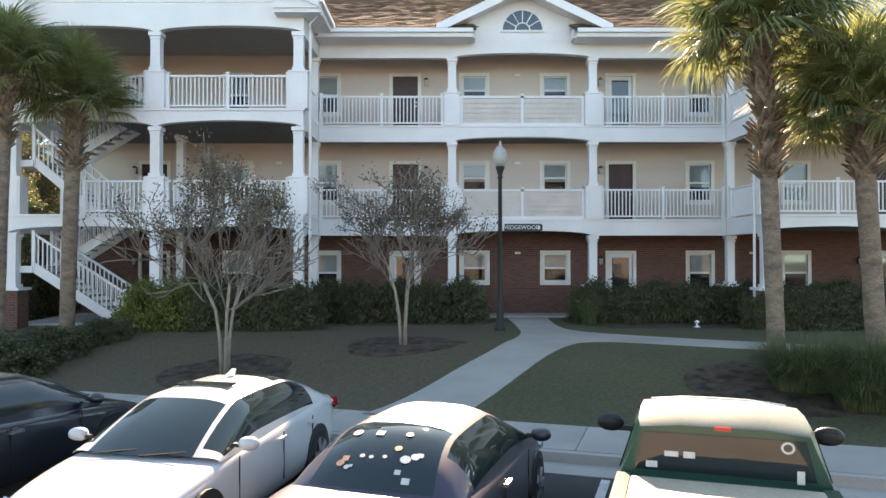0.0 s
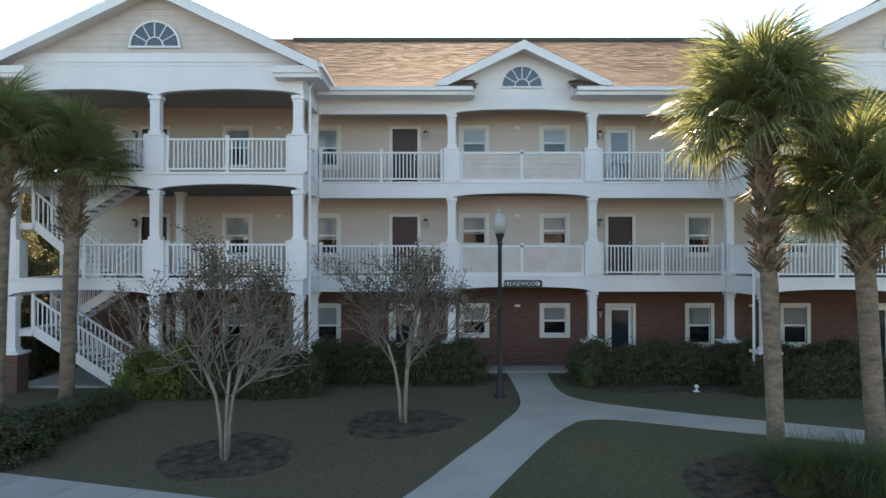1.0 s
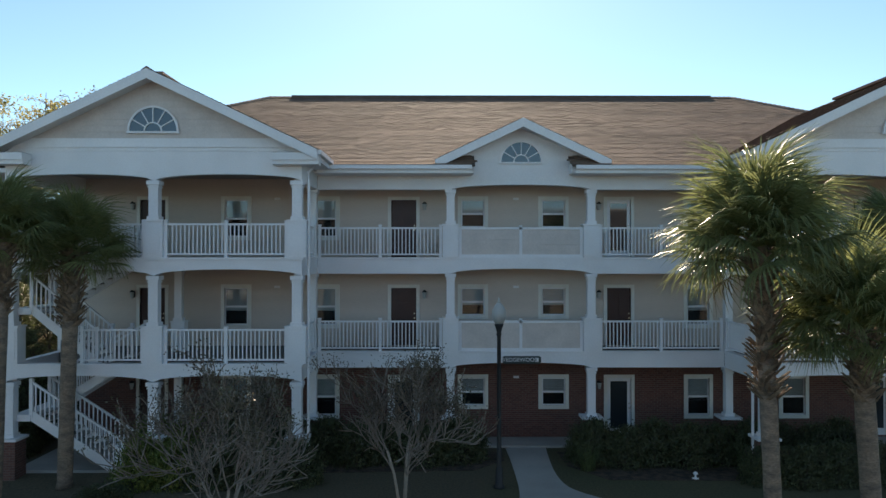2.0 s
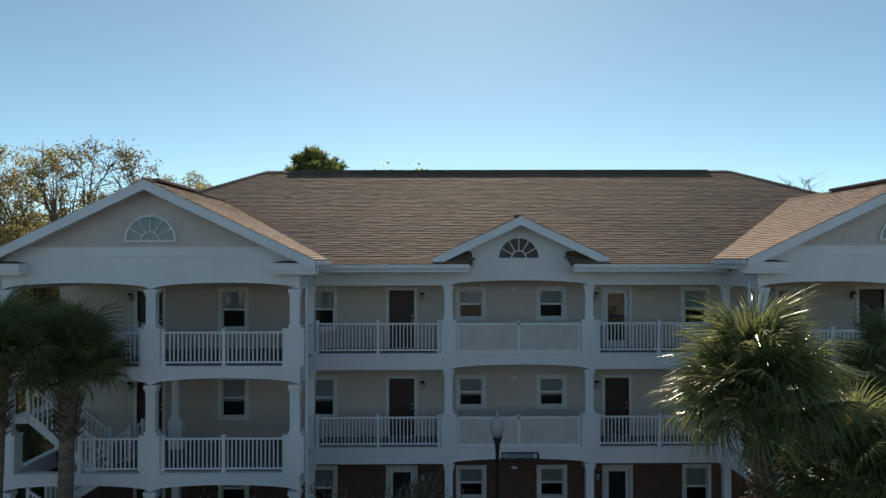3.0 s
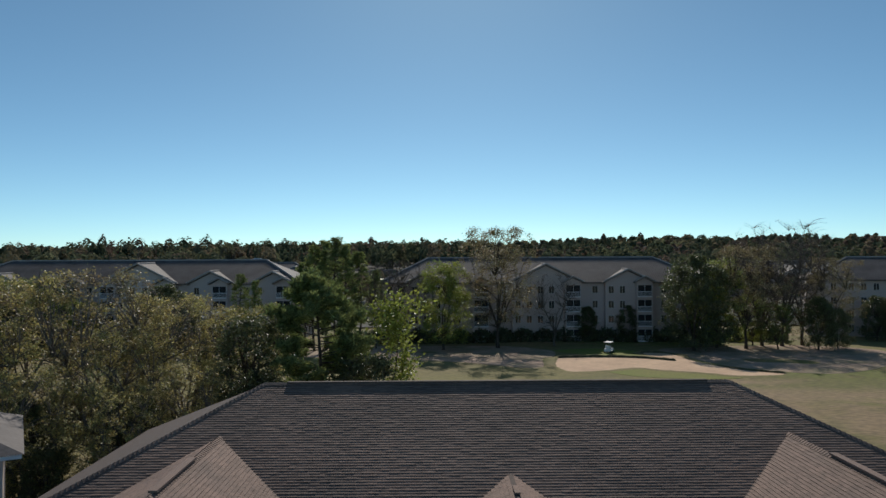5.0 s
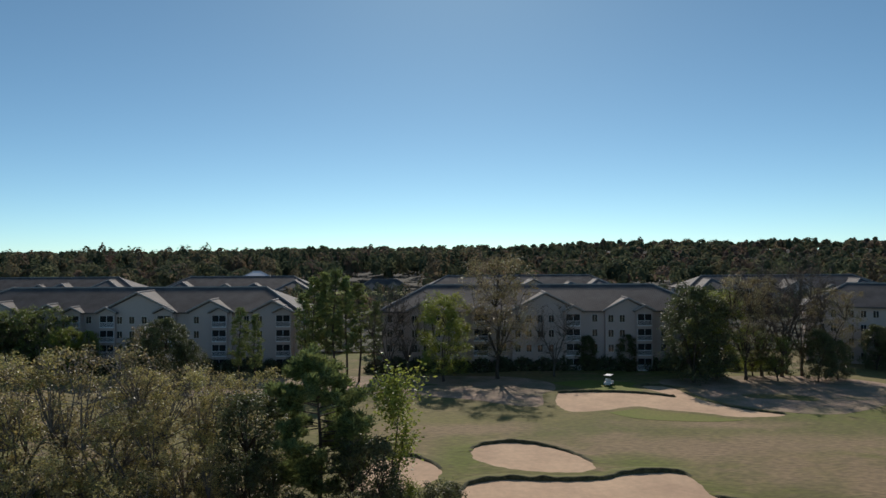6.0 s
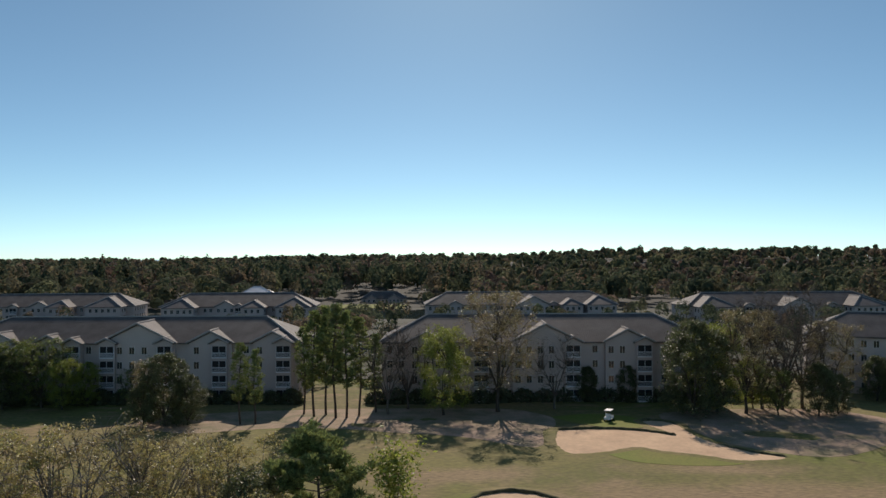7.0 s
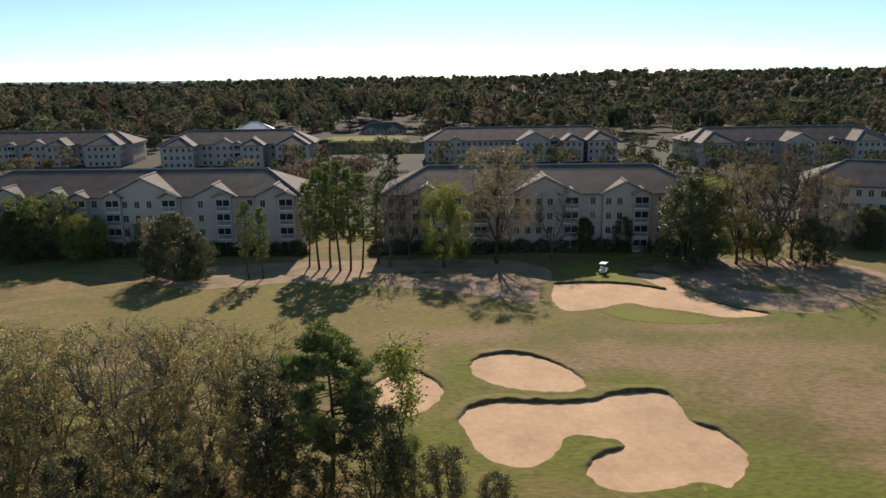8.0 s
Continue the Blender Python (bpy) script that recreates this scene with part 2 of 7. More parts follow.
def ground_z(x, y):
    s = NX * x + NY * y
    if s < 10.95:
        return -0.45
    z = -0.27 + 0.75 * smooth01(12.4, 18.0, s)
    z += 2.3 * smooth01(42.0, 56.0, y) - 0.6 * smooth01(100, 140, y)
    q = x / max(y, 1)
    z += (9 + 5 * smooth01(-0.35, -0.1, q) + 7 * smooth01(0.1, 0.28, q)) * smooth01(520, 980, y) * (1 - smooth01(1500, 3500, y))
    if y > 50:
        z += 0.35 * smooth01(50, 60, y) * (noise.noise(Vector((x * 0.03, y * 0.03, 0))) + 0.4 * noise.noise(Vector((x * 0.09, y * 0.09, 3))))
    return z


def build_ground():
    def steps(a, b, fine0, fine1, fine, grow):
        out, v = [], fine0
        while v < fine1:
            out.append(v)
            v += fine
        st = fine
        while v < b:
            out.append(v)
            st *= grow
            v += st
        out.append(b)
        v, st, low = fine0, fine, []
        while v > a:
            st *= grow
            v -= st
            low.append(max(v, a))
        return low[::-1] + out
    xs = steps(-4500, 4500, -40, 60, 1.25, 1.25)
    ys = steps(-400, 4800, 5, 150, 1.25, 1.2)
    g = Geo()
    g.v = [(x, y, ground_z(x, y) - 0.35 * (1 - smooth01(24.0, 27.0, y))) for y in ys for x in xs]
    w = len(xs)
    g.f = [(j * w + i, j * w + i + 1, (j + 1) * w + i + 1, (j + 1) * w + i) for j in range(len(ys) - 1) for i in range(w - 1)]
    g.m = [0] * len(g.f)
    return tagged(part("ground", g, TURF, smooth=True), "patchy winter turf, green and dormant tan", "grass", kind="structure")


build_ground()


def flat(name, outline, lift, material, label, category, thick=0.1, follow=True):
    """A slab with the given plan outline that follows the ground."""
    bm = bmesh.new()
    vs = [bm.verts.new((x, y, (ground_z(x, y) if follow else 0) + lift)) for x, y in outline]
    face = bm.faces.new(vs)
    if face.normal.z < 0 or face.calc_area() and face.normal.z < 0:
        face.normal_flip()
    bmesh.ops.triangulate(bm, faces=bm.faces[:])
    if follow:
        bmesh.ops.subdivide_edges(bm, edges=bm.edges[:], cuts=2, use_grid_fill=True)
        bmesh.ops.triangulate(bm, faces=bm.faces[:])
        for v in bm.verts:
            v.co.z = ground_z(v.co.x, v.co.y) + lift
    bmesh.ops.recalc_face_normals(bm, faces=bm.faces[:])
    if sum(f.normal.z for f in bm.faces) < 0:
        bmesh.ops.reverse_faces(bm, faces=bm.faces[:])
    ret = bmesh.ops.extrude_face_region(bm, geom=bm.faces[:])
    for e in ret["geom"]:
        if isinstance(e, bmesh.types.BMVert):
            e.co.z += thick
    for v in bm.verts:
        v.co.z -= thick
    bmesh.ops.recalc_face_normals(bm, faces=bm.faces[:])
    me = bpy.data.meshes.new(name)
    bm.to_mesh(me)
    bm.free()
    me.materials.append(material)
    return tagged(new(name, me), label, category, kind="structure")


def strip(name, s0, s1, z0, z1, material, label, category, u0=-45, u1=45):
    g = Geo()
    g.prism([street(u0, s0, z0), street(u1, s0, z0), street(u1, s1, z0), street(u0, s1, z0)], (0, 0, z1 - z0))
    return tagged(part(name, g, material), label, category, kind="structure")


LOT = -0.4
strip("road", -40, 10.2, LOT - 0.3, LOT, ASPHALT, "dark grey asphalt parking lot with white bay lines", "road", -70, 70)
strip("gutter", 10.2, 10.75, LOT - 0.3, LOT + 0.006, CONCRETE, "pale concrete gutter along the kerb", "gutter")
strip("kerb", 10.75, 10.9, LOT - 0.3, LOT + 0.15, CONCRETE, "pale concrete kerb beside the parking bays", "kerb")
for k in range(-5, 6):
    u = -3.6 + 2.62 * k
    strip("bay_line", 5.2, 10.1, LOT, LOT + 0.005, LINE, "worn white parking bay line on asphalt", "road marking", u - 0.06, u + 0.06)
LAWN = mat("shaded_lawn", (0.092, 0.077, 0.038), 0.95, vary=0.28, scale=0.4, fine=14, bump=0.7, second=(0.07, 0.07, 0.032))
_n, _l = LAWN.node_tree.nodes, LAWN.node_tree.links
_xyz = _n.new("ShaderNodeSeparateXYZ")          # west of the footpath browner: dormant grass, plus lens flare mixed into the colour
_l.new([x for x in _n if x.type == "TEX_COORD"][0].outputs["Object"], _xyz.inputs[0])
_line = _n.new("ShaderNodeMath")
_line.operation, _line.inputs[1].default_value = "MULTIPLY_ADD", -0.27
_l.new(_xyz.outputs[1], _line.inputs[0])
_l.new(_xyz.outputs[0], _line.inputs[2])
_side = _n.new("ShaderNodeMapRange")
_side.inputs[1].default_value, _side.inputs[2].default_value, _side.inputs[3].default_value, _side.inputs[4].default_value = -4.8, -3.2, 0.8, 0.0
_l.new(_line.outputs[0], _side.inputs[0])
_dry_flare = _n.new("ShaderNodeMix")
_dry_flare.data_type = "RGBA"
_dry_flare.inputs[7].default_value = (0.105, 0.079, 0.05, 1)
_tint = [x for x in _n if x.type == "HUE_SAT"][0].inputs["Color"]
_l.new(_tint.links[0].from_socket, _dry_flare.inputs[6])
_l.new(_side.outputs[0], _dry_flare.inputs[0])
_l.new(_dry_flare.outputs[2], _tint)
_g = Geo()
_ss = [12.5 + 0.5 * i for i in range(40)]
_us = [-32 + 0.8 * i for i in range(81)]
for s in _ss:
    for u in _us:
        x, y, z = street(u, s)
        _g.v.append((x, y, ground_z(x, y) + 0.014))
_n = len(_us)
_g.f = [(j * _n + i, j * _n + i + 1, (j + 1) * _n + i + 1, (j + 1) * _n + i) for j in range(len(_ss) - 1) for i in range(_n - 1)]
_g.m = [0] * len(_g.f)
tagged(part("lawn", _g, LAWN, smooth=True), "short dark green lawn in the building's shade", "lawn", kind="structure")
pavement = tagged(new("pavement"), "pale concrete pavement of square slabs", "pavement", kind="structure")
slab = Geo().prism([street(0.006, 10.9, LOT - 0.1), street(1.494, 10.9, LOT - 0.1), street(1.494, 12.5, LOT - 0.1), street(0.006, 12.5, LOT - 0.1)], (0, 0, 0.26)).mesh("slab", CONCRETE)
for k in range(-24, 24):
    o = new("slab", slab)
    o.parent = pavement
    o.location = street(1.5 * k, 0)


def spline(pts, n=6):
    """A smooth line through points."""
    P = [Vector(p) for p in pts]
    out = []
    for i in range(len(P) - 1):
        a, b, c, d = P[max(i - 1, 0)], P[i], P[i + 1], P[min(i + 2, len(P) - 1)]
        for k in range(n):
            t = k / n
            out.append(0.5 * ((2 * b) + (c - a) * t + (2 * a - 5 * b + 4 * c - d) * t * t + (3 * b - a - 3 * c + d) * t ** 3))
    return [tuple(p) for p in out] + [tuple(P[-1])]


walk_left = spline([(-1.5, 13.35), (-0.8, 14.4), (0.2, 15.9), (1.3, 17.6), (2.1, 20.0), (2.25, 23.0), (2.2, 26.7)])
walk_right = spline([(3.7, 26.7), (3.5, 22.4), (4.05, 20.6), (6.1, 19.1), (7.9, 18.1), (12.0, 16.0)])
walk_low = spline([(11.4, 14.7), (7.3, 16.7), (5.6, 17.6), (4.3, 18.25), (3.5, 18.2), (3.0, 17.6), (2.2, 16.4), (0.9, 14.3), (0.1, 12.85)])
flat("footpath", walk_left + walk_right + walk_low, 0.03, CONCRETE, "curving pale concrete footpath across the lawn", "path", 0.12)


# ---- apartment building: plan numbers in metres ----
CX = 2.73                      # middle of the front
F1, F2, F3 = 0.62, 3.91, 7.13  # floor heights
TOP = 9.46                     # underside of the eaves beam
YC, YW, YB = 25.3, 22.4, 26.85  # centre front, wing front, rear wall of the porches
WX = 11.48                     # wing middle from CX
WH = 4.45                      # wing half width
EAVE, SLOPE = 10.2, 0.475
RIDGE_Y, RIDGE_Z = 32.9, 14.26
BACK_Y = 41.0

house = thing("apartment_building", "three-storey cream apartment building with white porches over brick", "building")


def wall_holes(name, x0, x1, y, z0, z1, holes, material, thick=0.2, label=""):
    """A wall along x, its face at y, with openings (x0, x1, z0, z1)."""
    xs = sorted({x0, x1, *[h[0] for h in holes], *[h[1] for h in holes]})
    zs = sorted({z0, z1, *[h[2] for h in holes], *[h[3] for h in holes]})
    nx, nz = len(xs), len(zs)

    def solid(i, j):
        if not (0 <= i < nx - 1 and 0 <= j < nz - 1):
            return False
        mx, mz = (xs[i] + xs[i + 1]) / 2, (zs[j] + zs[j + 1]) / 2
        return not any(h[0] < mx < h[1] and h[2] < mz < h[3] for h in holes)
    g = Geo()
    g.v = [(x, yy, z) for yy in (y, y + thick) for z in zs for x in xs]
    N = nx * nz
    for i in range(nx - 1):
        for j in range(nz - 1):
            if solid(i, j):
                a, b, c, d = j * nx + i, j * nx + i + 1, (j + 1) * nx + i + 1, (j + 1) * nx + i
                g.f += [(a, b, c, d), (N + d, N + c, N + b, N + a)]
                for (p, q), (k, m) in (((a, b), (i, j - 1)), ((b, c), (i + 1, j)), ((c, d), (i, j + 1)), ((d, a), (i - 1, j))):
                    if not solid(k, m):
                        g.f.append((q, p, N + p, N + q))
    g.m = [0] * len(g.f)
    return part(name, g, material, house, label)


def window(x, y, z0, w, h, blind=0.5, trim=0.13):
    """A sash window: casing, two sashes, glass, blind behind."""
    g = Geo()
    for a in ((x - w / 2 - trim, z0 - trim, x - w / 2, z0 + h + trim), (x + w / 2, z0 - trim, x + w / 2 + trim, z0 + h + trim),
              (x - w / 2, z0 + h, x + w / 2, z0 + h + trim), (x - w / 2, z0 - trim, x + w / 2, z0)):
        g.box(a[0], y - 0.03, a[1], a[2], y + 0.1, a[3])
    ob = part("window", g, FRAME, house)
    g = Geo()
    s, m = 0.045, z0 + h / 2
    for zl, zh, yy in ((z0, m, y + 0.03), (m - 0.02, z0 + h, y + 0.055)):
        g.box(x - w / 2, yy, zl, x - w / 2 + s, yy + 0.03, zh)
        g.box(x + w / 2 - s, yy, zl, x + w / 2, yy + 0.03, zh)
        g.box(x - w / 2 + s, yy, zh - s, x + w / 2 - s, yy + 0.03, zh)
        g.box(x - w / 2 + s, yy, zl, x + w / 2 - s, yy + 0.03, zl + s)
    part("sash", g, WHITE, ob)
    g = Geo()
    g.box(x - w / 2 + 0.01, y + 0.04, z0 + 0.01, x + w / 2 - 0.01, y + 0.046, m)
    g.box(x - w / 2 + 0.01, y + 0.065, m, x + w / 2 - 0.01, y + 0.071, z0 + h - 0.01)
    p = part("pane", g, PANE, ob)
    if blind:
        g = Geo()
        n = int(h * blind / 0.05)
        for i in range(n):
            zz = z0 + h - 0.04 - i * 0.05
            g.prism([(x - w / 2 + 0.02, y + 0.11, zz), (x + w / 2 - 0.02, y + 0.11, zz), (x + w / 2 - 0.02, y + 0.125, zz - 0.045), (x - w / 2 + 0.02, y + 0.125, zz - 0.045)], (0, 0.004, 0.004))
        part("blind", g, BLIND, ob)
    # dark sheet behind the glass; its colour stands for the room's shade
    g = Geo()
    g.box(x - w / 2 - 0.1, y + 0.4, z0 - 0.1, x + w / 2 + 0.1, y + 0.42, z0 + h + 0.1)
    part("dark_room_sheet", g, DARKROOM, ob)
    return ob


def front_door(x, y, z0, material, glazed=False, w=0.92, h=2.1, trim=0.12):
    g = Geo()
    g.box(x - w / 2 - trim, y - 0.03, z0, x - w / 2, y + 0.1, z0 + h + trim)
    g.box(x + w / 2, y - 0.03, z0, x + w / 2 + trim, y + 0.1, z0 + h + trim)
    g.box(x - w / 2, y - 0.03, z0 + h, x + w / 2, y + 0.1, z0 + h + trim)
    ob = part("door", g, FRAME, house)
    g = Geo()
    yy = y + 0.05
    if glazed:
        s = 0.13
        g.box(x - w / 2, yy, z0, x - w / 2 + s, yy + 0.045, z0 + h)
        g.box(x + w / 2 - s, yy, z0, x + w / 2, yy + 0.045, z0 + h)
        g.box(x - w / 2 + s, yy, z0, x + w / 2 - s, yy + 0.045, z0 + 0.25)
        g.box(x - w / 2 + s, yy, z0 + h - s, x + w / 2 - s, yy + 0.045, z0 + h)
        part("pane", Geo().box(x - w / 2 + s, yy + 0.015, z0 + 0.25, x + w / 2 - s, yy + 0.025, z0 + h - s), GLASS, ob)
    else:
        g.box(x - w / 2, yy + 0.012, z0, x + w / 2, yy + 0.045, z0 + h)
        for a, b in ((-0.36, -0.04), (0.04, 0.36)):
            for c, d in ((0.2, 0.95), (1.1, 1.55), (1.65, 1.98)):
                g.box(x + a, yy, z0 + c, x + b, yy + 0.011, z0 + d)
    part("door_leaf", g, material, ob)
    g = Geo()
    g.tube([(x + w / 2 - 0.07, yy - 0.06, z0 + 1.0), (x + w / 2 - 0.07, yy + 0.01, z0 + 1.0)], [0.035, 0.02], 8)
    part("door_handle", g, BRASS, ob)
    g = Geo()
    g.tube([(x + w / 2 - 0.07, yy - 0.02, z0 + 1.16), (x + w / 2 - 0.07, yy + 0.01, z0 + 1.16)], [0.03, 0.03], 8)
    part("lock", g, BRASS, ob)
    return ob


BRASS = mat("brushed_metal", (0.55, 0.5, 0.42), 0.3, metal=1.0, vary=0.05, bump=0)
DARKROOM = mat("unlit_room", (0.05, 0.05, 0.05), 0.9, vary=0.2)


def pane_mat():
    """Clear glass with a real reflection over what stands behind it."""
    m = bpy.data.materials.new("clear_pane")
    m.use_nodes = True
    n, l = m.node_tree.nodes, m.node_tree.links
    tr = n.new("ShaderNodeBsdfTransparent")
    tr.inputs[0].default_value = (0.8, 0.84, 0.86, 1)
    gl = n.new("ShaderNodeBsdfGlossy")
    gl.inputs["Roughness"].default_value = 0.02
    fr = n.new("ShaderNodeFresnel")
    fr.inputs[0].default_value = 1.45
    mx = n.new("ShaderNodeMixShader")
    l.new(fr.outputs[0], mx.inputs[0])
    l.new(tr.outputs[0], mx.inputs[1])
    l.new(gl.outputs[0], mx.inputs[2])
    l.new(mx.outputs[0], n["Material Output"].inputs["Surface"])
    return m


PANE = pane_mat()

# openings along the rear wall of the porches: x, kind, width, window sill height, window height
LEFT, RIGHT = CX - WX - WH, CX + WX + WH
BAYS = [(-10.55, "door", 0.92), (-7.5, "window", 0.85), (-4.25, "window", 0.8), (-1.38, "door", 0.92), (1.15, "small", 0.85), (4.1, "small", 0.85), (6.5, "door", 0.88), (9.4, "window", 0.8), (12.9, "window", 0.85), (15.9, "door", 0.92)]
for i, (fz, top, wm) in enumerate(((F1, F2 - 0.3, BRICK), (F2, F3 - 0.3, SIDING), (F3, EAVE - 0.1, SIDING))):
    holes = []
    for x, kind, w in BAYS:
        h = 2.1
        if kind == "door":
            holes.append((x - w / 2, x + w / 2, fz, fz + h))
        else:
            sill = 0.75 if kind == "window" else 1.1
            holes.append((x - w / 2, x + w / 2, fz + sill, fz + h))
    wall_holes("wall", LEFT, RIGHT, YB, fz - (0.5 if i == 0 else 0.3), top, holes, wm, label="brick wall" if i == 0 else "cream lap siding wall")
    for x, kind, w in BAYS:
        if kind == "door":
            glazed = (i == 0 and x > -5) or (i == 2 and abs(x - 6.5) < 0.1)
            front_door(x, YB, fz, WHITE if glazed else DOOR_RED, glazed, w)
        else:
            sill = 0.75 if kind == "window" else 1.1
            window(x, YB, fz + sill, w, 2.1 - sill, 0.5 if i != 1 else 0.62)


def arch_beam(x0, x1, y, z_low, z_top, rise, thick=0.3, steps=20):
    """A beam over a bay whose underside is a flat arch; rise 0 gives a plain beam."""
    g = Geo()
    low = [(x0 + (x1 - x0) * k / steps, y, z_low + rise * (1 - (2 * k / steps - 1) ** 2) ** 0.5 if 0 < k < steps else z_low) for k in range(steps + 1)] if rise else [(x0, y, z_low), (x1, y, z_low)]
    g.prism([*low, (x1, y, z_top), (x0, y, z_top)], (0, thick, 0))
    return part("beam", g, WHITE, house)


def column(x, y, z0, z1, w=0.28, ped=0.0, ped_w=0.52, brick=False):
    """A square post with base, neck and cap; ped: height of the boxed pedestal under it."""
    g = Geo()
    if brick:
        part("brick_pier", Geo().box(x - 0.3, y - 0.3, z0, x + 0.3, y + 0.3, z0 + ped), BRICK, house)
        g.box(x - 0.36, y - 0.36, z0 + ped, x + 0.36, y + 0.36, z0 + ped + 0.08)
        z0, ped = z0 + ped + 0.08, 0
    if ped:
        g.box(x - ped_w / 2, y - ped_w / 2 + 0.1, z0, x + ped_w / 2, y + ped_w / 2, z0 + ped)
        g.box(x - ped_w / 2 - 0.03, y - ped_w / 2 + 0.07, z0 + ped, x + ped_w / 2 + 0.03, y + ped_w / 2 + 0.03, z0 + ped + 0.05)
        g.box(x - ped_w / 2 + 0.07, y - ped_w / 2 + 0.085, z0 + 0.14, x + ped_w / 2 - 0.07, y - ped_w / 2 + 0.1, z0 + ped - 0.12)
        z0 += ped + 0.05
    g.box(x - w / 2 - 0.04, y - w / 2 - 0.04, z0, x + w / 2 + 0.04, y + w / 2 + 0.04, z0 + 0.1)
    g.box(x - w / 2, y - w / 2, z0 + 0.1, x + w / 2, y + w / 2, z1 - 0.12)
    g.box(x - w / 2 - 0.025, y - w / 2 - 0.025, z1 - 0.2, x + w / 2 + 0.025, y + w / 2 + 0.025, z1 - 0.16)
    g.box(x - w / 2 - 0.05, y - w / 2 - 0.05, z1 - 0.12, x + w / 2 + 0.05, y + w / 2 + 0.05, z1)
    return part("column", g, WHITE, house)


BAL = Geo().box(-0.018, -0.018, 0, 0.018, 0.018, 1.0).mesh("baluster", WHITE)


def railing(p0, p1, z, mid=True, h=1.04):
    """A white balustrade from p0 to p1 (plan points) on the deck at z."""
    a, b = Vector((*p0, z)), Vector((*p1, z))
    n = (b - a).length
    d = (b - a) / n
    s = Vector((-d.y, d.x, 0)) * 0.03
    g = Geo()
    for lo, hi, k in ((0.08, 0.13, 1.0), (h - 0.06, h, 1.3)):
        q = [a + s * k, a - s * k, b - s * k, b + s * k]
        g.prism([(v.x, v.y, z + lo) for v in q], (0, 0, hi - lo))
    ob = part("railing", g, WHITE, house)
    posts = [0.06, n - 0.06] + ([n / 2] if mid else [])
    for t in posts:
        c = a + d * t
        post = Geo().box(c.x - 0.05, c.y - 0.05, z, c.x + 0.05, c.y + 0.05, z + h + 0.06)
        post.box(c.x - 0.065, c.y - 0.065, z + h + 0.06, c.x + 0.065, c.y + 0.065, z + h + 0.09)
        part("post", post, WHITE, ob)
    k = max(2, int(n / 0.125))
    for i in range(1, k):
        c = a + d * (n * i / k)
        if min(abs((c - a).length - t) for t in posts) > 0.07:
            o = new("baluster", BAL)
            o.parent = ob
            o.matrix_basis = Matrix.LocRotScale((c.x, c.y, z + 0.12), Euler((0, 0, math.atan2(d.y, d.x))), (1, 1, h - 0.17))
    return ob


def solid_panel(x0, x1, y, z, h=1.04):
    g = Geo()
    g.box(x0, y - 0.05, z, x1, y + 0.05, z + 0.1)
    g.box(x0, y - 0.06, z + h - 0.08, x1, y + 0.06, z + h)
    for x in (x0, (x0 + x1) / 2 - 0.05, x1 - 0.1):
        g.box(x, y - 0.06, z + 0.1, x + 0.1, y + 0.06, z + h + (0.07 if x0 < x < x1 - 0.2 else -0.08))
    ob = part("panel_railing", g, WHITE, house)
    g = Geo()
    for a, b in ((x0 + 0.1, (x0 + x1) / 2 - 0.05), ((x0 + x1) / 2 + 0.05, x1 - 0.1)):
        rows = 5
        for r in range(rows):
            z0, z1 = z + 0.1 + r * (h - 0.18) / rows, z + 0.1 + (r + 1) * (h - 0.18) / rows
            g.prism([(a, y - 0.035, z0), (b, y - 0.035, z0), (b, y - 0.015, z1), (a, y - 0.015, z1)], (0, 0.03, 0))
    part("shingle_panel", g, SHAKE, ob)


XB, XC = CX - 2.42, CX + 2.42
WIN_L, WIN_R = CX - WX + WH - 0.1, CX + WX - WH + 0.1   # inner wing columns
for fz, fb in ((F2, F2 - 0.56), (F3, F3 - 0.56)):
    # decks
    for x0, x1, y0 in ((-10.2, WIN_L, YW + 0.2), (LEFT, -10.2, YW + 2.6), (WIN_R, RIGHT, YW + 0.2), (WIN_L + 0.14, WIN_R - 0.14, YC + 0.2)):
        part("deck", Geo().box(x0, y0, fb + 0.2, x1, YB, fz - 0.01), DECK, house)
for fz, low, high in ((F2, F2 - 0.56, F2), (F3, F3 - 0.56, F3), (None, TOP, EAVE - 0.12)):
    arch_beam(WIN_L + 0.14, XB, YC - 0.1, low, high, 0, 0.24)
    arch_beam(XB, XC, YC - 0.12, low, high, 0.17, 0.26)
    arch_beam(XC, WIN_R - 0.14, YC - 0.1, low, high, 0, 0.24)
    for sgn, wx in ((-1, CX - WX), (1, CX + WX)):
        hi = high if fz else 10.36
        arch_beam(wx - WH - 0.05, wx, YW - 0.12, low, hi, 0.2, 0.26)
        arch_beam(wx, wx + WH + 0.05, YW - 0.12, low, hi, 0.2, 0.26)
        xi = WIN_L if sgn < 0 else WIN_R
        part("side_beam", Geo().box(xi - 0.13, YW + 0.14, low, xi + 0.13, YC - 0.1, high), WHITE, house)
        xo = LEFT if sgn < 0 else RIGHT
        part("side_beam", Geo().box(xo - 0.05, YW + 0.14, low, xo + 0.2, YB, high), WHITE, house)
    if fz:
        g = Geo().box(WIN_L + 0.14, YC - 0.14, fz - 0.06, WIN_R - 0.14, YC - 0.101, fz)
        for wx in (CX - WX, CX + WX):
            g.box(wx - WH - 0.1, YW - 0.17, fz - 0.07, wx + WH + 0.1, YW - 0.121, fz)
        part("deck_edge", g, WHITE, house)
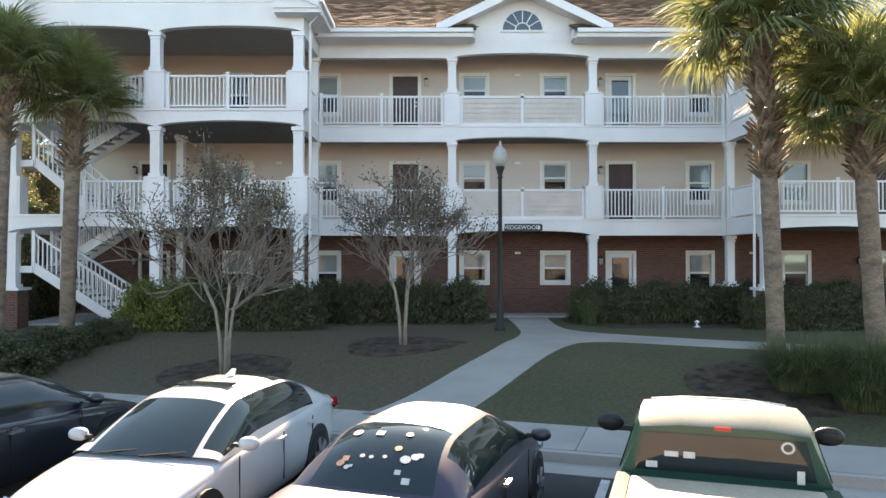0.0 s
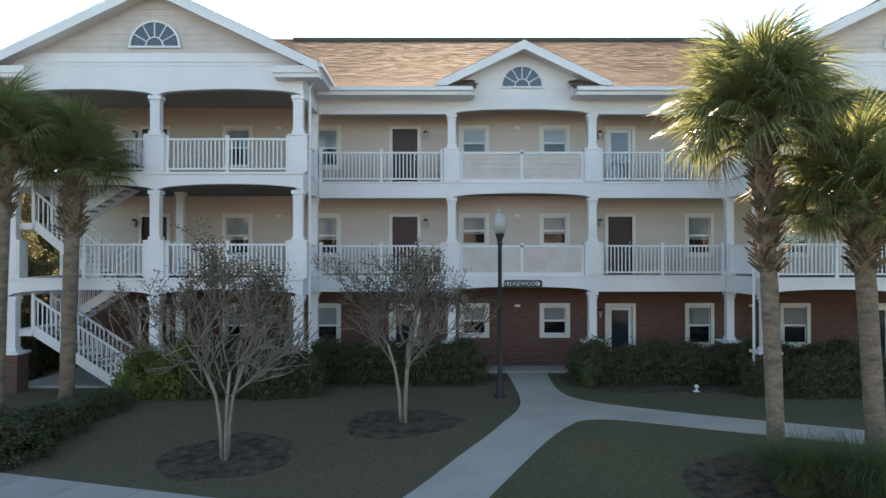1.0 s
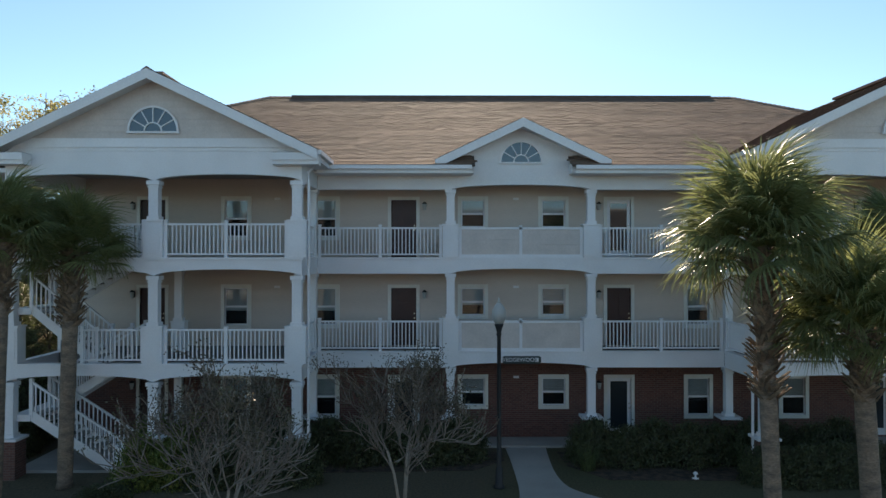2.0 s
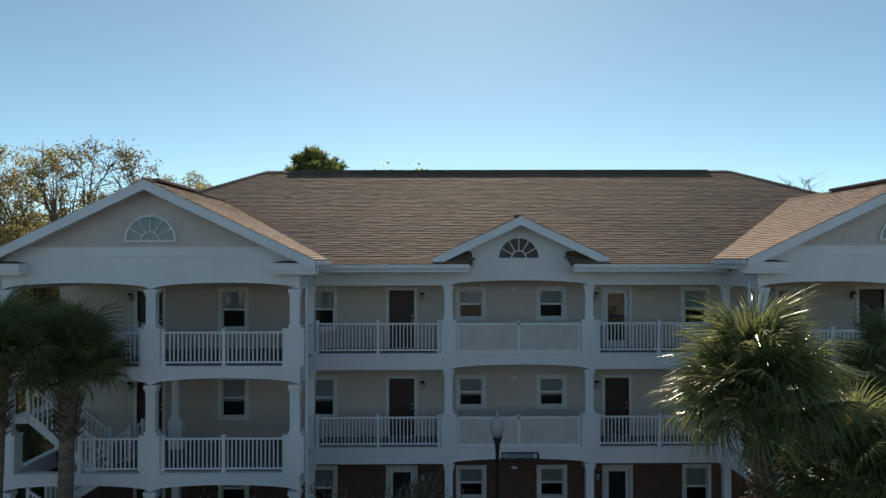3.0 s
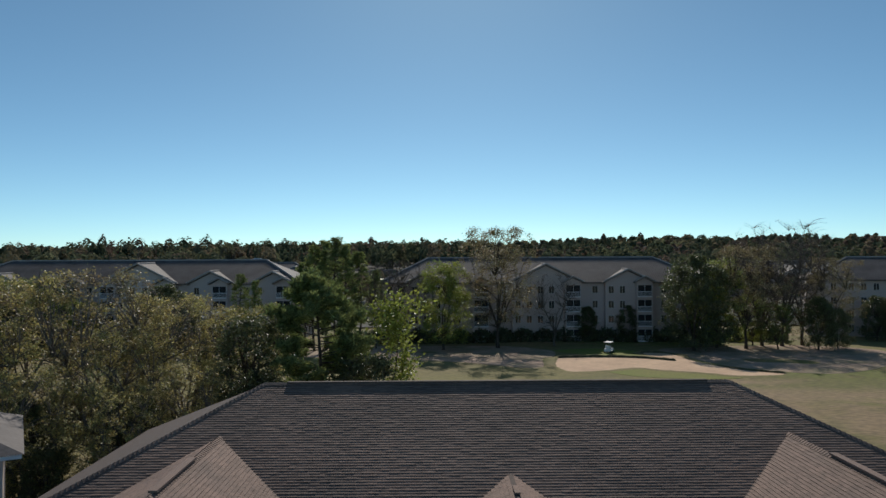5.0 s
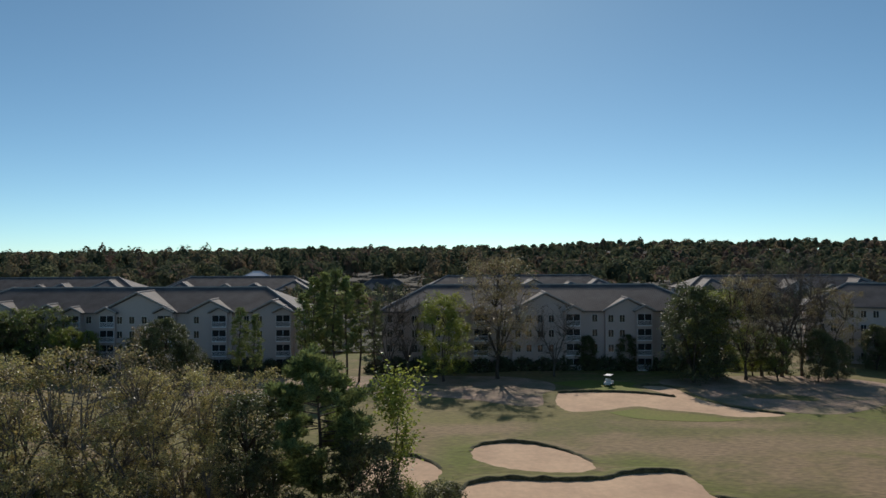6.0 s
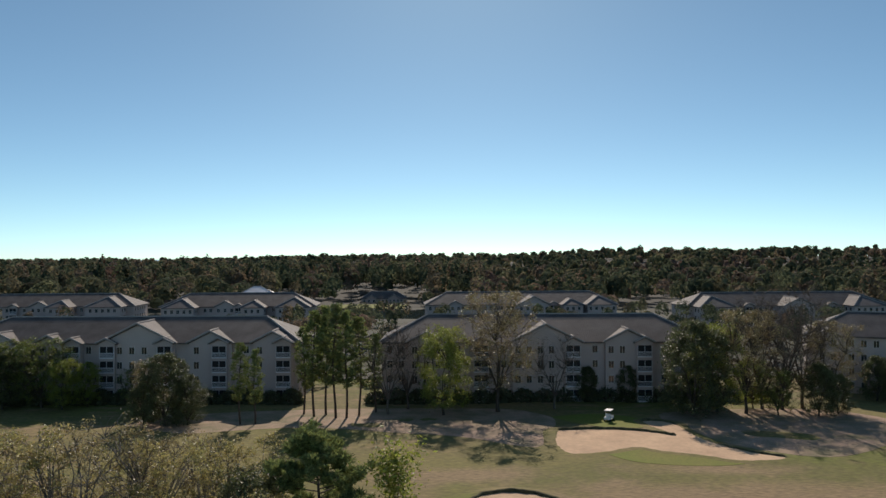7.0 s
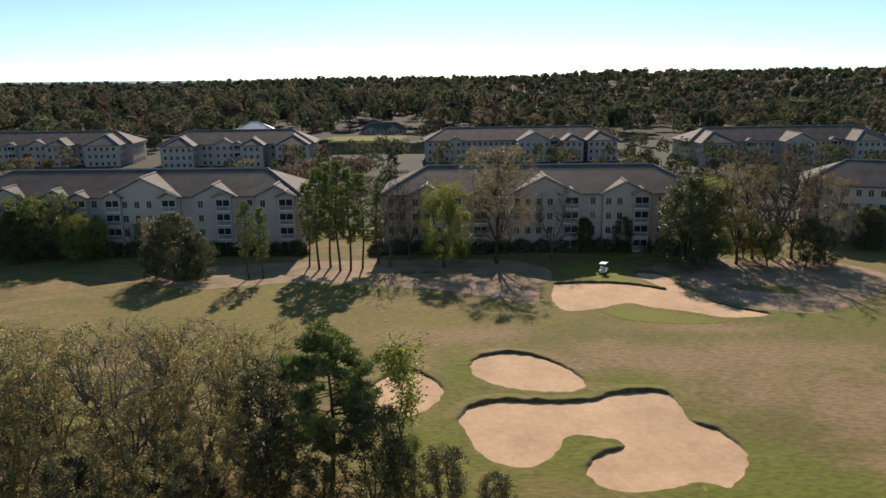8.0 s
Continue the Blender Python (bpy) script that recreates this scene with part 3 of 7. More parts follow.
for k, (fz, ct) in enumerate(((F1, F2 - 0.56), (F2, F3 - 0.56), (F3, TOP))):
    for x in (XB, XC):
        column(x, YC, fz if k else 0.4, ct, 0.27, 1.1 if k else 1.2, 0.54, k == 0)
    for x in (WIN_L - 0.02, WIN_R + 0.02):
        column(x, YC, fz if k else 0.4, ct, 0.25, 0.0 if k else 1.2, 0.36, k == 0)
    for wx in (CX - WX, CX + WX):
        for x in (wx - WH + 0.1, wx, wx + WH - 0.1):
            column(x, YW, fz if k else 0.4, ct, 0.29, 1.1 if k else 1.2, 0.56, k == 0)
    if k:
        railing((WIN_L + 0.14, YC), (XB - 0.28, YC), fz)
        solid_panel(XB + 0.28, XC - 0.28, YC, fz)
        railing((XC + 0.28, YC), (WIN_R - 0.14, YC), fz)
        railing((WIN_L, YW + 0.3), (WIN_L, YC - 0.1), fz, False)
        railing((WIN_R, YW + 0.3), (WIN_R, YC - 0.1), fz, False)
        for wx in (CX - WX, CX + WX):
            for a, b in ((wx - WH + 0.38, wx - 0.28), (wx + 0.28, wx + WH - 0.38)):
                if k == 1 and a < -12:
                    a = -11.0
                railing((a, YW), (b, YW), fz, b - a > 2)
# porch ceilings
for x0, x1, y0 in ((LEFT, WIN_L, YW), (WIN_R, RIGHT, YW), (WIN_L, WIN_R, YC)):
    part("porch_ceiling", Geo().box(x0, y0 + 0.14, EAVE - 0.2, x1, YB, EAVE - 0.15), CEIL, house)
    part("ground_slab", Geo().box(x0, y0 + 0.3, 0.2, x1, YB, F1 - 0.05), CONCRETE, house)
# the body behind
for a in ((LEFT, YB + 0.5, LEFT + 0.25, BACK_Y), (RIGHT - 0.25, YB + 0.5, RIGHT, BACK_Y), (LEFT, BACK_Y - 0.25, RIGHT, BACK_Y), (LEFT, YB + 0.45, RIGHT, YB + 0.5)):
    part("outer_wall", Geo().box(a[0], a[1], 0.2, a[2], a[3], EAVE - 0.1), SIDING, house)
for a, b in ((-15.7, LEFT), (RIGHT, 21.15)):
    part("end_wing_wall", Geo().box(a, 30.5, 0.2, b, BACK_Y, EAVE - 0.1), SIDING, house)
for a, b in ((-16.2, LEFT), (RIGHT, 21.65)):
    part("end_eave", Geo().box(a, 24.4, EAVE - 0.25, b, BACK_Y + 0.5, EAVE - 0.1), WHITE, house)

# ---- roofs ----
HIP_L, HIP_R = -7.7, 13.1
EX0, EX1, EY0, EY1 = -16.3, 21.75, 24.3, BACK_Y + 0.6


g = Geo()
t = 0.06
A, B, C, D = (EX0, EY0, EAVE), (EX1, EY0, EAVE), (EX1, EY1, EAVE), (EX0, EY1, EAVE)
R0, R1 = (HIP_L, RIDGE_Y, RIDGE_Z), (HIP_R, RIDGE_Y, RIDGE_Z)
NOTCH = 1.62
notch = [(CX - NOTCH, EY0, EAVE), (CX - NOTCH, 25.4, EAVE + SLOPE * (25.4 - EY0)), (CX + NOTCH, 25.4, EAVE + SLOPE * (25.4 - EY0)), (CX + NOTCH, EY0, EAVE)]
for q in ((A, *notch, B, R1, R0), (B, C, R1), (C, D, R0, R1), (D, A, R0)):
    g.prism(q, (0, 0, -t))
roof = part("roof", g, ROOFBASE, house, "brown asphalt shingle hip roof")


WING_R = 12.74
DORM_R = 11.8


def shingles(name, parent, origin, along, up, rows, left, right, seed, course=0.15, width=0.34, first=0, skip=None):
    """Overlapping shingles on a slope. left(d), right(d): where a course at d metres up the slope starts and ends along the eave.
    The first pieces, as many as asked for, become parts of their own; the rest is one joined part."""
    rng = random.Random(seed)
    o, a, u = Vector(origin), Vector(along).normalized(), Vector(up).normalized()
    n = a.cross(u).normalized()
    if n.z < 0:
        n = -n
    g = Geo()
    single = [Geo().add([(0.001, 0, 0.0), (w - 0.001, 0, 0.0), (w - 0.001, 0, 0.032), (0.001, 0, 0.032)],
                        [(0, 1, 2, 3)], 1).add([(0.001, 0, 0.032), (w - 0.001, 0, 0.032), (0.001, 0.17, 0.012), (w - 0.001, 0.17, 0.012)], [(0, 1, 3, 2)]).mesh("shingle", [ROOF_PIECE, SHINGLE_BUTT_SHADE]) for w in (0.28, 0.34, 0.4)]
    basis = Matrix((a, u, n)).transposed().to_4x4()
    made = 0
    for r in range(rows):
        d = r * course
        x, end = left(d) - rng.random() * 0.2, right(d)
        x0 = left(d)
        while x < end:
            k = rng.randrange(3)
            w = (0.28, 0.34, 0.4)[k]
            s0, s1 = max(x, x0), min(x + w, end)
            if s1 - s0 > 0.05 and not (skip and skip((s0 + s1) / 2, d)):
                if made < first and s1 - s0 > w - 0.01:
                    q = new("shingle", single[k])
                    q.parent = parent
                    q.matrix_basis = Matrix.Translation(o + a * x + u * d) @ basis
                    made += 1
                else:
                    lift = 0.024 + 0.01 * rng.random()
                    p0, p1 = o + a * (s0 + 0.001) + u * d, o + a * (s1 - 0.001) + u * d
                    q0, q1 = p0 + u * (course + 0.02) + n * 0.01, p1 + u * (course + 0.02) + n * 0.01
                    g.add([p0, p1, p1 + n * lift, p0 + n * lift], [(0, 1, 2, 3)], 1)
                    g.add([p0 + n * lift, p1 + n * lift, q1, q0], [(0, 1, 2, 3)])
            x += w
    return tagged(part(name, g, [ROOF, SHINGLE_BUTT_SHADE], parent, "weathered brown asphalt shingles"), kind="stuff")


ROOF_PIECE = mat("single_shingle", (0.27, 0.155, 0.1), 0.85, vary=0.15, scale=0.4, fine=60, bump=0.5, second=(0.19, 0.118, 0.087), obj_random=0.12)
SL = math.hypot(1, SLOPE)
run = (RIDGE_Y - EY0) * SL
shingles("shingles", roof, (0, EY0, EAVE), (1, 0, 0), (0, 1, SLOPE), int(run / 0.15), lambda d: EX0 + (HIP_L - EX0) * d / run, lambda d: EX1 + (HIP_R - EX1) * d / run, 1, first=300, skip=lambda x, d: abs(x - CX) < NOTCH and d < 1.2)
# ridge and hip caps
for p, q in ((R0, R1), (A, R0), (B, R1)):
    a, b = Vector(p), Vector(q)
    n = int((b - a).length / 0.2)
    g = Geo()
    for i in range(n):
        m0, m1 = a.lerp(b, i / n), a.lerp(b, (i + 1.3) / n)
        side = (b - a).cross(Vector((0, 0, 1))).normalized() * 0.16
        g.add([m0 + side + Vector((0, 0, 0.01)), m0 + Vector((0, 0, 0.11)), m0 - side + Vector((0, 0, 0.01)), m1 + side + Vector((0, 0, -0.02)), m1 + Vector((0, 0, 0.07)), m1 - side + Vector((0, 0, -0.02))],
              [(0, 1, 4, 3), (1, 2, 5, 4), (0, 2, 1)])
    tagged(part("ridge_cap", g, ROOF, roof), kind="stuff")
part("ridge_vent", Geo().box(HIP_L + 1.0, RIDGE_Y - 0.1, RIDGE_Z + 0.03, HIP_R - 1.0, RIDGE_Y + 0.1, RIDGE_Z + 0.12), ROOFBASE, roof)


def fanlight(x, y, z, r):
    """A half-round window with spokes and a small inner arc."""
    g = Geo()
    n = 24

    def arc(rad, yy):
        return [(x + rad * math.cos(math.pi * i / n), yy, z + rad * math.sin(math.pi * i / n)) for i in range(n + 1)]
    for r0, r1 in ((r, r + 0.06), (r * 0.34, r * 0.34 + 0.035)):
        lo, hi = arc(r0, y), arc(r1, y)
        for i in range(n):
            g.prism([lo[i], lo[i + 1], hi[i + 1], hi[i]], (0, -0.05, 0))
    for k in range(1, 6):
        a = math.pi * k / 6
        c, s = math.cos(a), math.sin(a)
        p = [(x + c * r * 0.36 - s * 0.015, y, z + s * r * 0.36 + c * 0.015), (x + c * r * 0.36 + s * 0.015, y, z + s * r * 0.36 - c * 0.015), (x + c * r + s * 0.015, y, z + s * r - c * 0.015), (x + c * r - s * 0.015, y, z + s * r + c * 0.015)]
        g.prism(p, (0, -0.045, 0))
    g.box(x - r - 0.08, y - 0.06, z - 0.06, x + r + 0.08, y, z)
    ob = part("fanlight", g, WHITE, house)
    part("pane", Geo().prism(arc(r, y - 0.012), (0, 0.006, 0)), FAN_GLASS, ob)


def gable_end(wx, half, y_face, y_rake, z_ridge, z_base, field, returns, body_half):
    """Wall field, rake boards, soffits and eave returns of a gable front."""
    s = SLOPE
    zt = z_ridge - 0.14
    if field:
        # rows of broad shingles
        z, rows = z_base, 0
        g = Geo()
        while z < zt - 0.1:
            z1 = min(z + 0.19, zt - 0.05)
            h0, h1 = (zt - z) / s, (zt - z1) / s
            h0, h1 = min(h0, body_half), min(h1, body_half)
            g = Geo().prism([(wx - h0, y_face - 0.02, z), (wx + h0, y_face - 0.02, z), (wx + h1, y_face - 0.002, z1), (wx - h1, y_face - 0.002, z1)], (0, 0.08, 0))
            part("shingle_course", g, field, house)
            z = z1
    for sg in (-1, 1):
        e = (wx + sg * half, z_ridge - half * s)
        p = [(wx, y_rake, z_ridge), (e[0], y_rake, e[1]), (e[0], y_rake, e[1] - 0.3), (wx, y_rake, z_ridge - 0.3)]
        part("rake_board", Geo().prism([(a, b - 0.03, c) for a, b, c in p], (0, 0.07, 0)), WHITE, house)
        p = [(wx, y_rake + 0.04, z_ridge - 0.2), (e[0], y_rake + 0.04, e[1] - 0.2), (e[0], y_rake + 0.04, e[1] - 0.23), (wx, y_rake + 0.04, z_ridge - 0.23)]
        part("rake_soffit", Geo().prism(p, (0, y_face - y_rake - 0.02, 0)), WHITE, house)
        if returns:
            x0, x1 = sorted((e[0] + sg * 0.02, e[0] - sg * returns))
            zr = e[1] - 0.31
            part("eave_return", Geo().box(x0, y_rake + 0.06, zr, x1, y_face - 0.01, zr + 0.22).box(x0, y_rake + 0.12, zr - 0.12, x1 - 0.0, y_face - 0.01, zr), WHITE, house)
            xa, xb = (x0, x1) if sg < 0 else (x1, x0)
            part("return_cap", Geo().add([(xa, y_rake + 0.06, zr + 0.225), (xb, y_rake + 0.06, zr + 0.225), (xb, y_face - 0.01, zr + 0.225), (xa, y_face - 0.01, zr + 0.225), (xa, y_face - 0.015, zr + 0.29), (xb - (0.35 if sg < 0 else -0.35), y_face - 0.015, zr + 0.29)],
                                         [(0, 1, 5, 4), (1, 2, 5), (2, 3, 4, 5), (3, 0, 4), (0, 3, 2, 1)]), ROOFBASE, house)


for wx in (CX - WX, CX + WX):
    half, y0, y1 = 5.05, 21.7, 29.6
    z_e = WING_R - half * SLOPE
    g = Geo()
    for s in (-1, 1):
        g.prism([(wx, y0, WING_R), (wx + s * half, y0, z_e), (wx + s * half, y1 if s * (wx - CX) > 0 else EY0 + 0.3, z_e), (wx, y1, WING_R)], (0, 0, -0.06))
    ob = part("gable_roof", g, ROOFBASE, house, "brown asphalt shingle gable roof")
    rl = half * SL
    for s in (-1, 1):
        inner = s * (wx - CX) < 0
        end = (lambda d: (EY0 + 0.1 + (y1 - EY0) * d / rl) - y0) if inner else (lambda d: y1 - y0)
        shingles("shingles", ob, (wx + s * half, y0, z_e), (0, 1, 0), (-s, 0, SLOPE), int(rl / 0.15), lambda d: 0.0, end, 7 + s)
    for a, b in (((wx, y0, WING_R), (wx, y1, WING_R)),):
        g = Geo()
        n = 42
        for i in range(n):
            ya, yb = y0 + (y1 - y0) * i / n, y0 + (y1 - y0) * (i + 1.2) / n
            g.add([(wx - 0.16, ya, WING_R - 0.03), (wx, ya, WING_R + 0.07), (wx + 0.16, ya, WING_R - 0.03), (wx - 0.16, yb, WING_R - 0.06), (wx, yb, WING_R + 0.045), (wx + 0.16, yb, WING_R - 0.06)], [(0, 1, 4, 3), (1, 2, 5, 4), (0, 2, 1)])
        tagged(part("ridge_cap", g, ROOF, ob), kind="stuff")
    part("ridge_vent", Geo().box(wx - 0.14, y0 + 0.9, WING_R + 0.05, wx + 0.14, y0 + 4.6, WING_R + 0.13), ROOF, ob)
    gable_end(wx, half, YW - 0.12, y0, WING_R, 10.75, SHAKE, 1.35, WH)
    part("gable_band", Geo().prism([(wx - WH, YW - 0.14, 10.36), (wx + WH, YW - 0.14, 10.36), (wx + 3.85, YW - 0.14, 10.75), (wx - 3.85, YW - 0.14, 10.75)], (0, 0.2, 0)).box(wx - 4.2, YW - 0.17, 10.47, wx + 4.2, YW - 0.141, 10.53), WHITE, house)
    fanlight(wx, YW - 0.16, 10.95, 0.72)
    # eaves and gutter along the inner side of the wing
    for s in (-1, 1):
        if s * (wx - CX) < 0:
            xe = wx + s * half
            part("gutter", Geo().box(min(xe, xe + s * 0.12), y0 + 0.05, z_e - 0.14, max(xe, xe + s * 0.12), EY0, z_e - 0.01), WHITE, house)
            xi = wx + s * WH
            part("eave_soffit", Geo().box(min(xe, xi), y0 + 0.3, z_e - 0.3, max(xe, xi), YC, z_e - 0.25).box(min(xe, xe - s * 0.04), y0 + 0.3, z_e - 0.25, max(xe, xe - s * 0.04), EY0, z_e - 0.13), WHITE, house)
            xd = xi + s * 0.22
            g = Geo().tube([(xe + s * 0.03, 21.9, z_e - 0.15), (xe + s * 0.03, 22.0, z_e - 0.35), (xd, 22.45, z_e - 0.6), (xd, 22.5, z_e - 0.9), (xd, 22.5, 0.4)], [0.045] * 5, 6)
            part("downpipe", g, WHITE, house)
# centre eaves: gutters and soffits either side of the middle gable
for x0, x1 in ((-3.75, 1.0), (4.46, 9.2)):
    part("gutter", Geo().box(x0, EY0 - 0.12, EAVE - 0.14, x1, EY0, EAVE - 0.01), WHITE, house)
    part("eave_fascia", Geo().box(x0 - 0.4 * (x0 < 0), EY0 + 0.005, EAVE - 0.27, x1 + 0.4 * (x0 > 0), EY0 + 0.05, EAVE - 0.135).box(x0 - 0.5 * (x0 < 0), EY0 + 0.05, EAVE - 0.27, x1 + 0.5 * (x0 > 0), YC - 0.1, EAVE - 0.22), WHITE, house)
# middle gable
half, y0 = 2.95, 24.45
zb = DORM_R - half * SLOPE
g = Geo()
yb = EY0 + (DORM_R - EAVE) / SLOPE
for s in (-1, 1):
    g.prism([(CX, y0, DORM_R), (CX + s * half, y0, zb), (CX + s * half, EY0 + 0.4, zb), (CX, yb, DORM_R)], (0, 0, -0.06))
dorm = part("gable_roof", g, ROOFBASE, house, "small shingled gable over the entrance")
rl = half * SL
for s in (-1, 1):
    shingles("shingles", dorm, (CX + s * half, y0, zb), (0, 1, 0), (-s, 0, SLOPE), int(rl / 0.15), lambda d: 0.0, lambda d: EY0 + 0.2 + (yb - EY0 - 0.1) * d / rl - y0, 21 + s)
g = Geo()
part("gable_wall", Geo().prism([(XB + 0.0, YC - 0.125, EAVE - 0.13), (XC, YC - 0.125, EAVE - 0.13), (XC, YC - 0.125, 10.4), (CX, YC - 0.125, DORM_R - 0.15), (XB, YC - 0.125, 10.4)], (0, 0.2, 0)), WHITE, house)
gable_end(CX, half, YC - 0.13, y0, DORM_R, 10.4, None, 1.3, 2.4)
fanlight(CX, YC - 0.14, 10.4, 0.68)
part("vent", Geo().box(CX - 0.1, y0 + 0.7, DORM_R + 0.03, CX + 0.1, y0 + 1.5, DORM_R + 0.09), ROOF, dorm)

# ---- stairs in the left wing ----
STEP = mat("stair_tread", (0.45, 0.43, 0.41), 0.8)


def flight(xa, za, xb, zb, y0, y1, rail_front=True):
    """A straight flight from (xa, za) up to (xb, zb) between y0 and y1, with stringers and rails."""
    n = max(2, round((zb - za) / 0.175))
    ob = part("stairs", Geo(), STEP, house, "white-railed outdoor stair flight")
    for i in range(n):
        x0, x1 = xa + (xb - xa) * i / n, xa + (xb - xa) * (i + 1) / n
        z = za + (zb - za) * (i + 1) / n
        part("step", Geo().box(min(x0, x1) - 0.02, y0 + 0.05, z - 0.05, max(x0, x1) + 0.02, y1 - 0.05, z), STEP, ob)
    sl = (zb - za) / (xb - xa)
    for y in (y0, y1 - 0.05):
        part("stringer", Geo().prism([(xa, y, za - 0.2), (xb, y, zb - 0.2), (xb, y, zb + 0.14), (xa, y, za + 0.14)], (0, 0.05, 0)), WHITE, ob)
    for y in ((y0, y1 - 0.04) if rail_front else (y1 - 0.04,)):
        part("handrail", Geo().prism([(xa, y, za + 0.95), (xb, y, zb + 0.95), (xb, y, zb + 1.03), (xa, y, za + 1.03)], (0, 0.06, 0)), WHITE, ob)
        k = int(abs(xb - xa) / 0.14)
        for i in range(1, k):
            x = xa + (xb - xa) * i / k
            o = new("baluster", BAL)
            o.parent = ob
            o.matrix_basis = Matrix.LocRotScale((x, y + 0.02, za + sl * (x - xa) + 0.14), None, (1, 1, 0.82))
        for x, z in ((xa, za), (xb, zb)):
            part("post", Geo().box(x - 0.05, y - 0.02, z - 0.1, x + 0.05, y + 0.08, z + 1.1), WHITE, ob)


for lo, hi in ((F1, F2), (F2, F3)):
    midz = lo + (hi - lo) * 0.52
    foot = -9.75 if lo == F1 else -10.55
    flight(foot, lo - 0.1 if lo == F1 else lo, -12.55, midz, YW + 0.1, YW + 1.2)
    part("landing", Geo().box(-13.1, YW + 0.05, midz - 0.2, -12.55, YW + 2.5, midz), WHITE, house)
    flight(-12.5, midz, -10.0, hi, YW + 1.35, YW + 2.45)
railing((-9.7, YW - 0.5), (-9.1, YW - 0.5), F1 - 0.1, False, 0.95)
for fz in (F2, F3):
    railing((LEFT + 0.2, YW + 2.6), (LEFT + 0.2, YB - 0.25), fz, False)

# ---- small fittings ----
LAMP_GLASS = glass_mat("frosted_lamp", (0.42, 0.42, 0.41), 0.3)
for fz in (F1, F2, F3):
    for x in (-0.62, 5.75, -11.25, 15.2):
        ob = part("wall_light", Geo().box(x - 0.06, YB - 0.03, fz + 1.75, x + 0.06, YB, fz + 2.0).tube([(x, YB - 0.12, fz + 1.95), (x, YB - 0.12, fz + 2.03)], [0.1, 0.02], 8), DARK, house, "dark coach lantern by the door")
        part("lantern_glass", Geo().tube([(x, YB - 0.12, fz + 1.72), (x, YB - 0.12, fz + 1.94)], [0.05, 0.085], 8), LAMP_GLASS, ob)
    for x in (2.73, -6.0, 11.3):
        part("wall_spot", Geo().box(x - 0.1, YB - 0.06, fz + 2.1, x + 0.1, YB, fz + 2.18), WHITE, house)
SIGN = mat("sign_green", (0.03, 0.05, 0.05), 0.5)
sx, sz = 2.75, 3.62
sign = part("name_sign", Geo().prism([(sx - 0.66, YC - 0.17, sz - 0.09), (sx - 0.6, YC - 0.17, sz - 0.13), (sx + 0.6, YC - 0.17, sz - 0.13), (sx + 0.66, YC - 0.17, sz - 0.09), (sx + 0.66, YC - 0.17, sz + 0.09), (sx + 0.6, YC - 0.17, sz + 0.13), (sx - 0.6, YC - 0.17, sz + 0.13), (sx - 0.66, YC - 0.17, sz + 0.09)], (0, 0.04, 0)), SIGN, house, "dark name sign reading WEDGEWOOD in white letters")
cu = bpy.data.curves.new("letters", "FONT")
cu.body, cu.size, cu.extrude, cu.align_x, cu.align_y = "WEDGEWOOD", 0.19, 0.004, "CENTER", "CENTER"
cu.materials.append(WHITE)
o = new("letters", cu)
o.parent = sign
o.matrix_basis = pose(sx - 0.09, YC - 0.178, sz, 90, 0, 0)
part("number_bar", Geo().box(sx + 0.5, YC - 0.18, sz - 0.06, sx + 0.57, YC - 0.171, sz + 0.06), WHITE, sign)

# inner posts of the left porch
railing((-12.7, 24.95), (-10.2, 24.95), F3, False)
for fz, ct in ((F1, F2 - 0.36), (F2, F3 - 0.36)):
    column(-9.0, 25.2, fz, ct, 0.24, 1.0 if fz > 1 else 0.0, 0.46)


# ---- golf course ----
def bunker(outline, label, low=0.075, high=0.45):
    """Sand in a hollow with a grassy lip, steep on the side away from the street."""
    line = spline([*outline, outline[0]], 12)[:-1]
    cx, cy = sum(p[0] for p in line) / len(line), sum(p[1] for p in line) / len(line)
    y0, y1 = min(p[1] for p in line), max(p[1] for p in line)
    ob = flat("bunker", line, 0.05, SAND, label, "sand bunker", 0.05)
    n = len(line)
    area = sum(line[i][0] * line[(i + 1) % n][1] - line[(i + 1) % n][0] * line[i][1] for i in range(n))
    g = Geo()
    for i in range(n):
        a, b = Vector(line[i - 1]), Vector(line[(i + 1) % n])
        d = (b - a).normalized()
        out = Vector((d.y, -d.x)) * (1 if area > 0 else -1)
        far = max(0.0, out.y)
        h = low + high * far ** 1.2 * (0.85 + 0.5 * noise.noise(Vector((line[i][0] * 0.7, line[i][1] * 0.7, 0))))
        p = Vector(line[i])
        wob = 0.3 * noise.noise(Vector((p.x * 0.9, p.y * 0.9, 5)))
        for off, z in ((-0.15 + wob, 0.045), (0.0 + wob, h * 0.9), (0.25 + wob, h), (1.6, h * 0.25), (2.6, -0.05)):
            q = p + out * off
            g.v.append((q.x, q.y, ground_z(q.x, q.y) + z))
    for i in range(n):
        j = (i + 1) % n
        for k in range(4):
            q = (i * 5 + k, i * 5 + k + 1, j * 5 + k + 1, j * 5 + k)
            g.f.append(q if area > 0 else q[::-1])
            # steep faces turned from the sun get darker turf, shade by colour
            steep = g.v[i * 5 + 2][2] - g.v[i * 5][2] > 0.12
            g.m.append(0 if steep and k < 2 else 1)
    tagged(part("bunker_lip", g, [TURF_LIP_SHADE, TURF], smooth=True), "grassy lip round the sand bunker, coloured darker as shade where steep", "bunker edge", kind="structure")


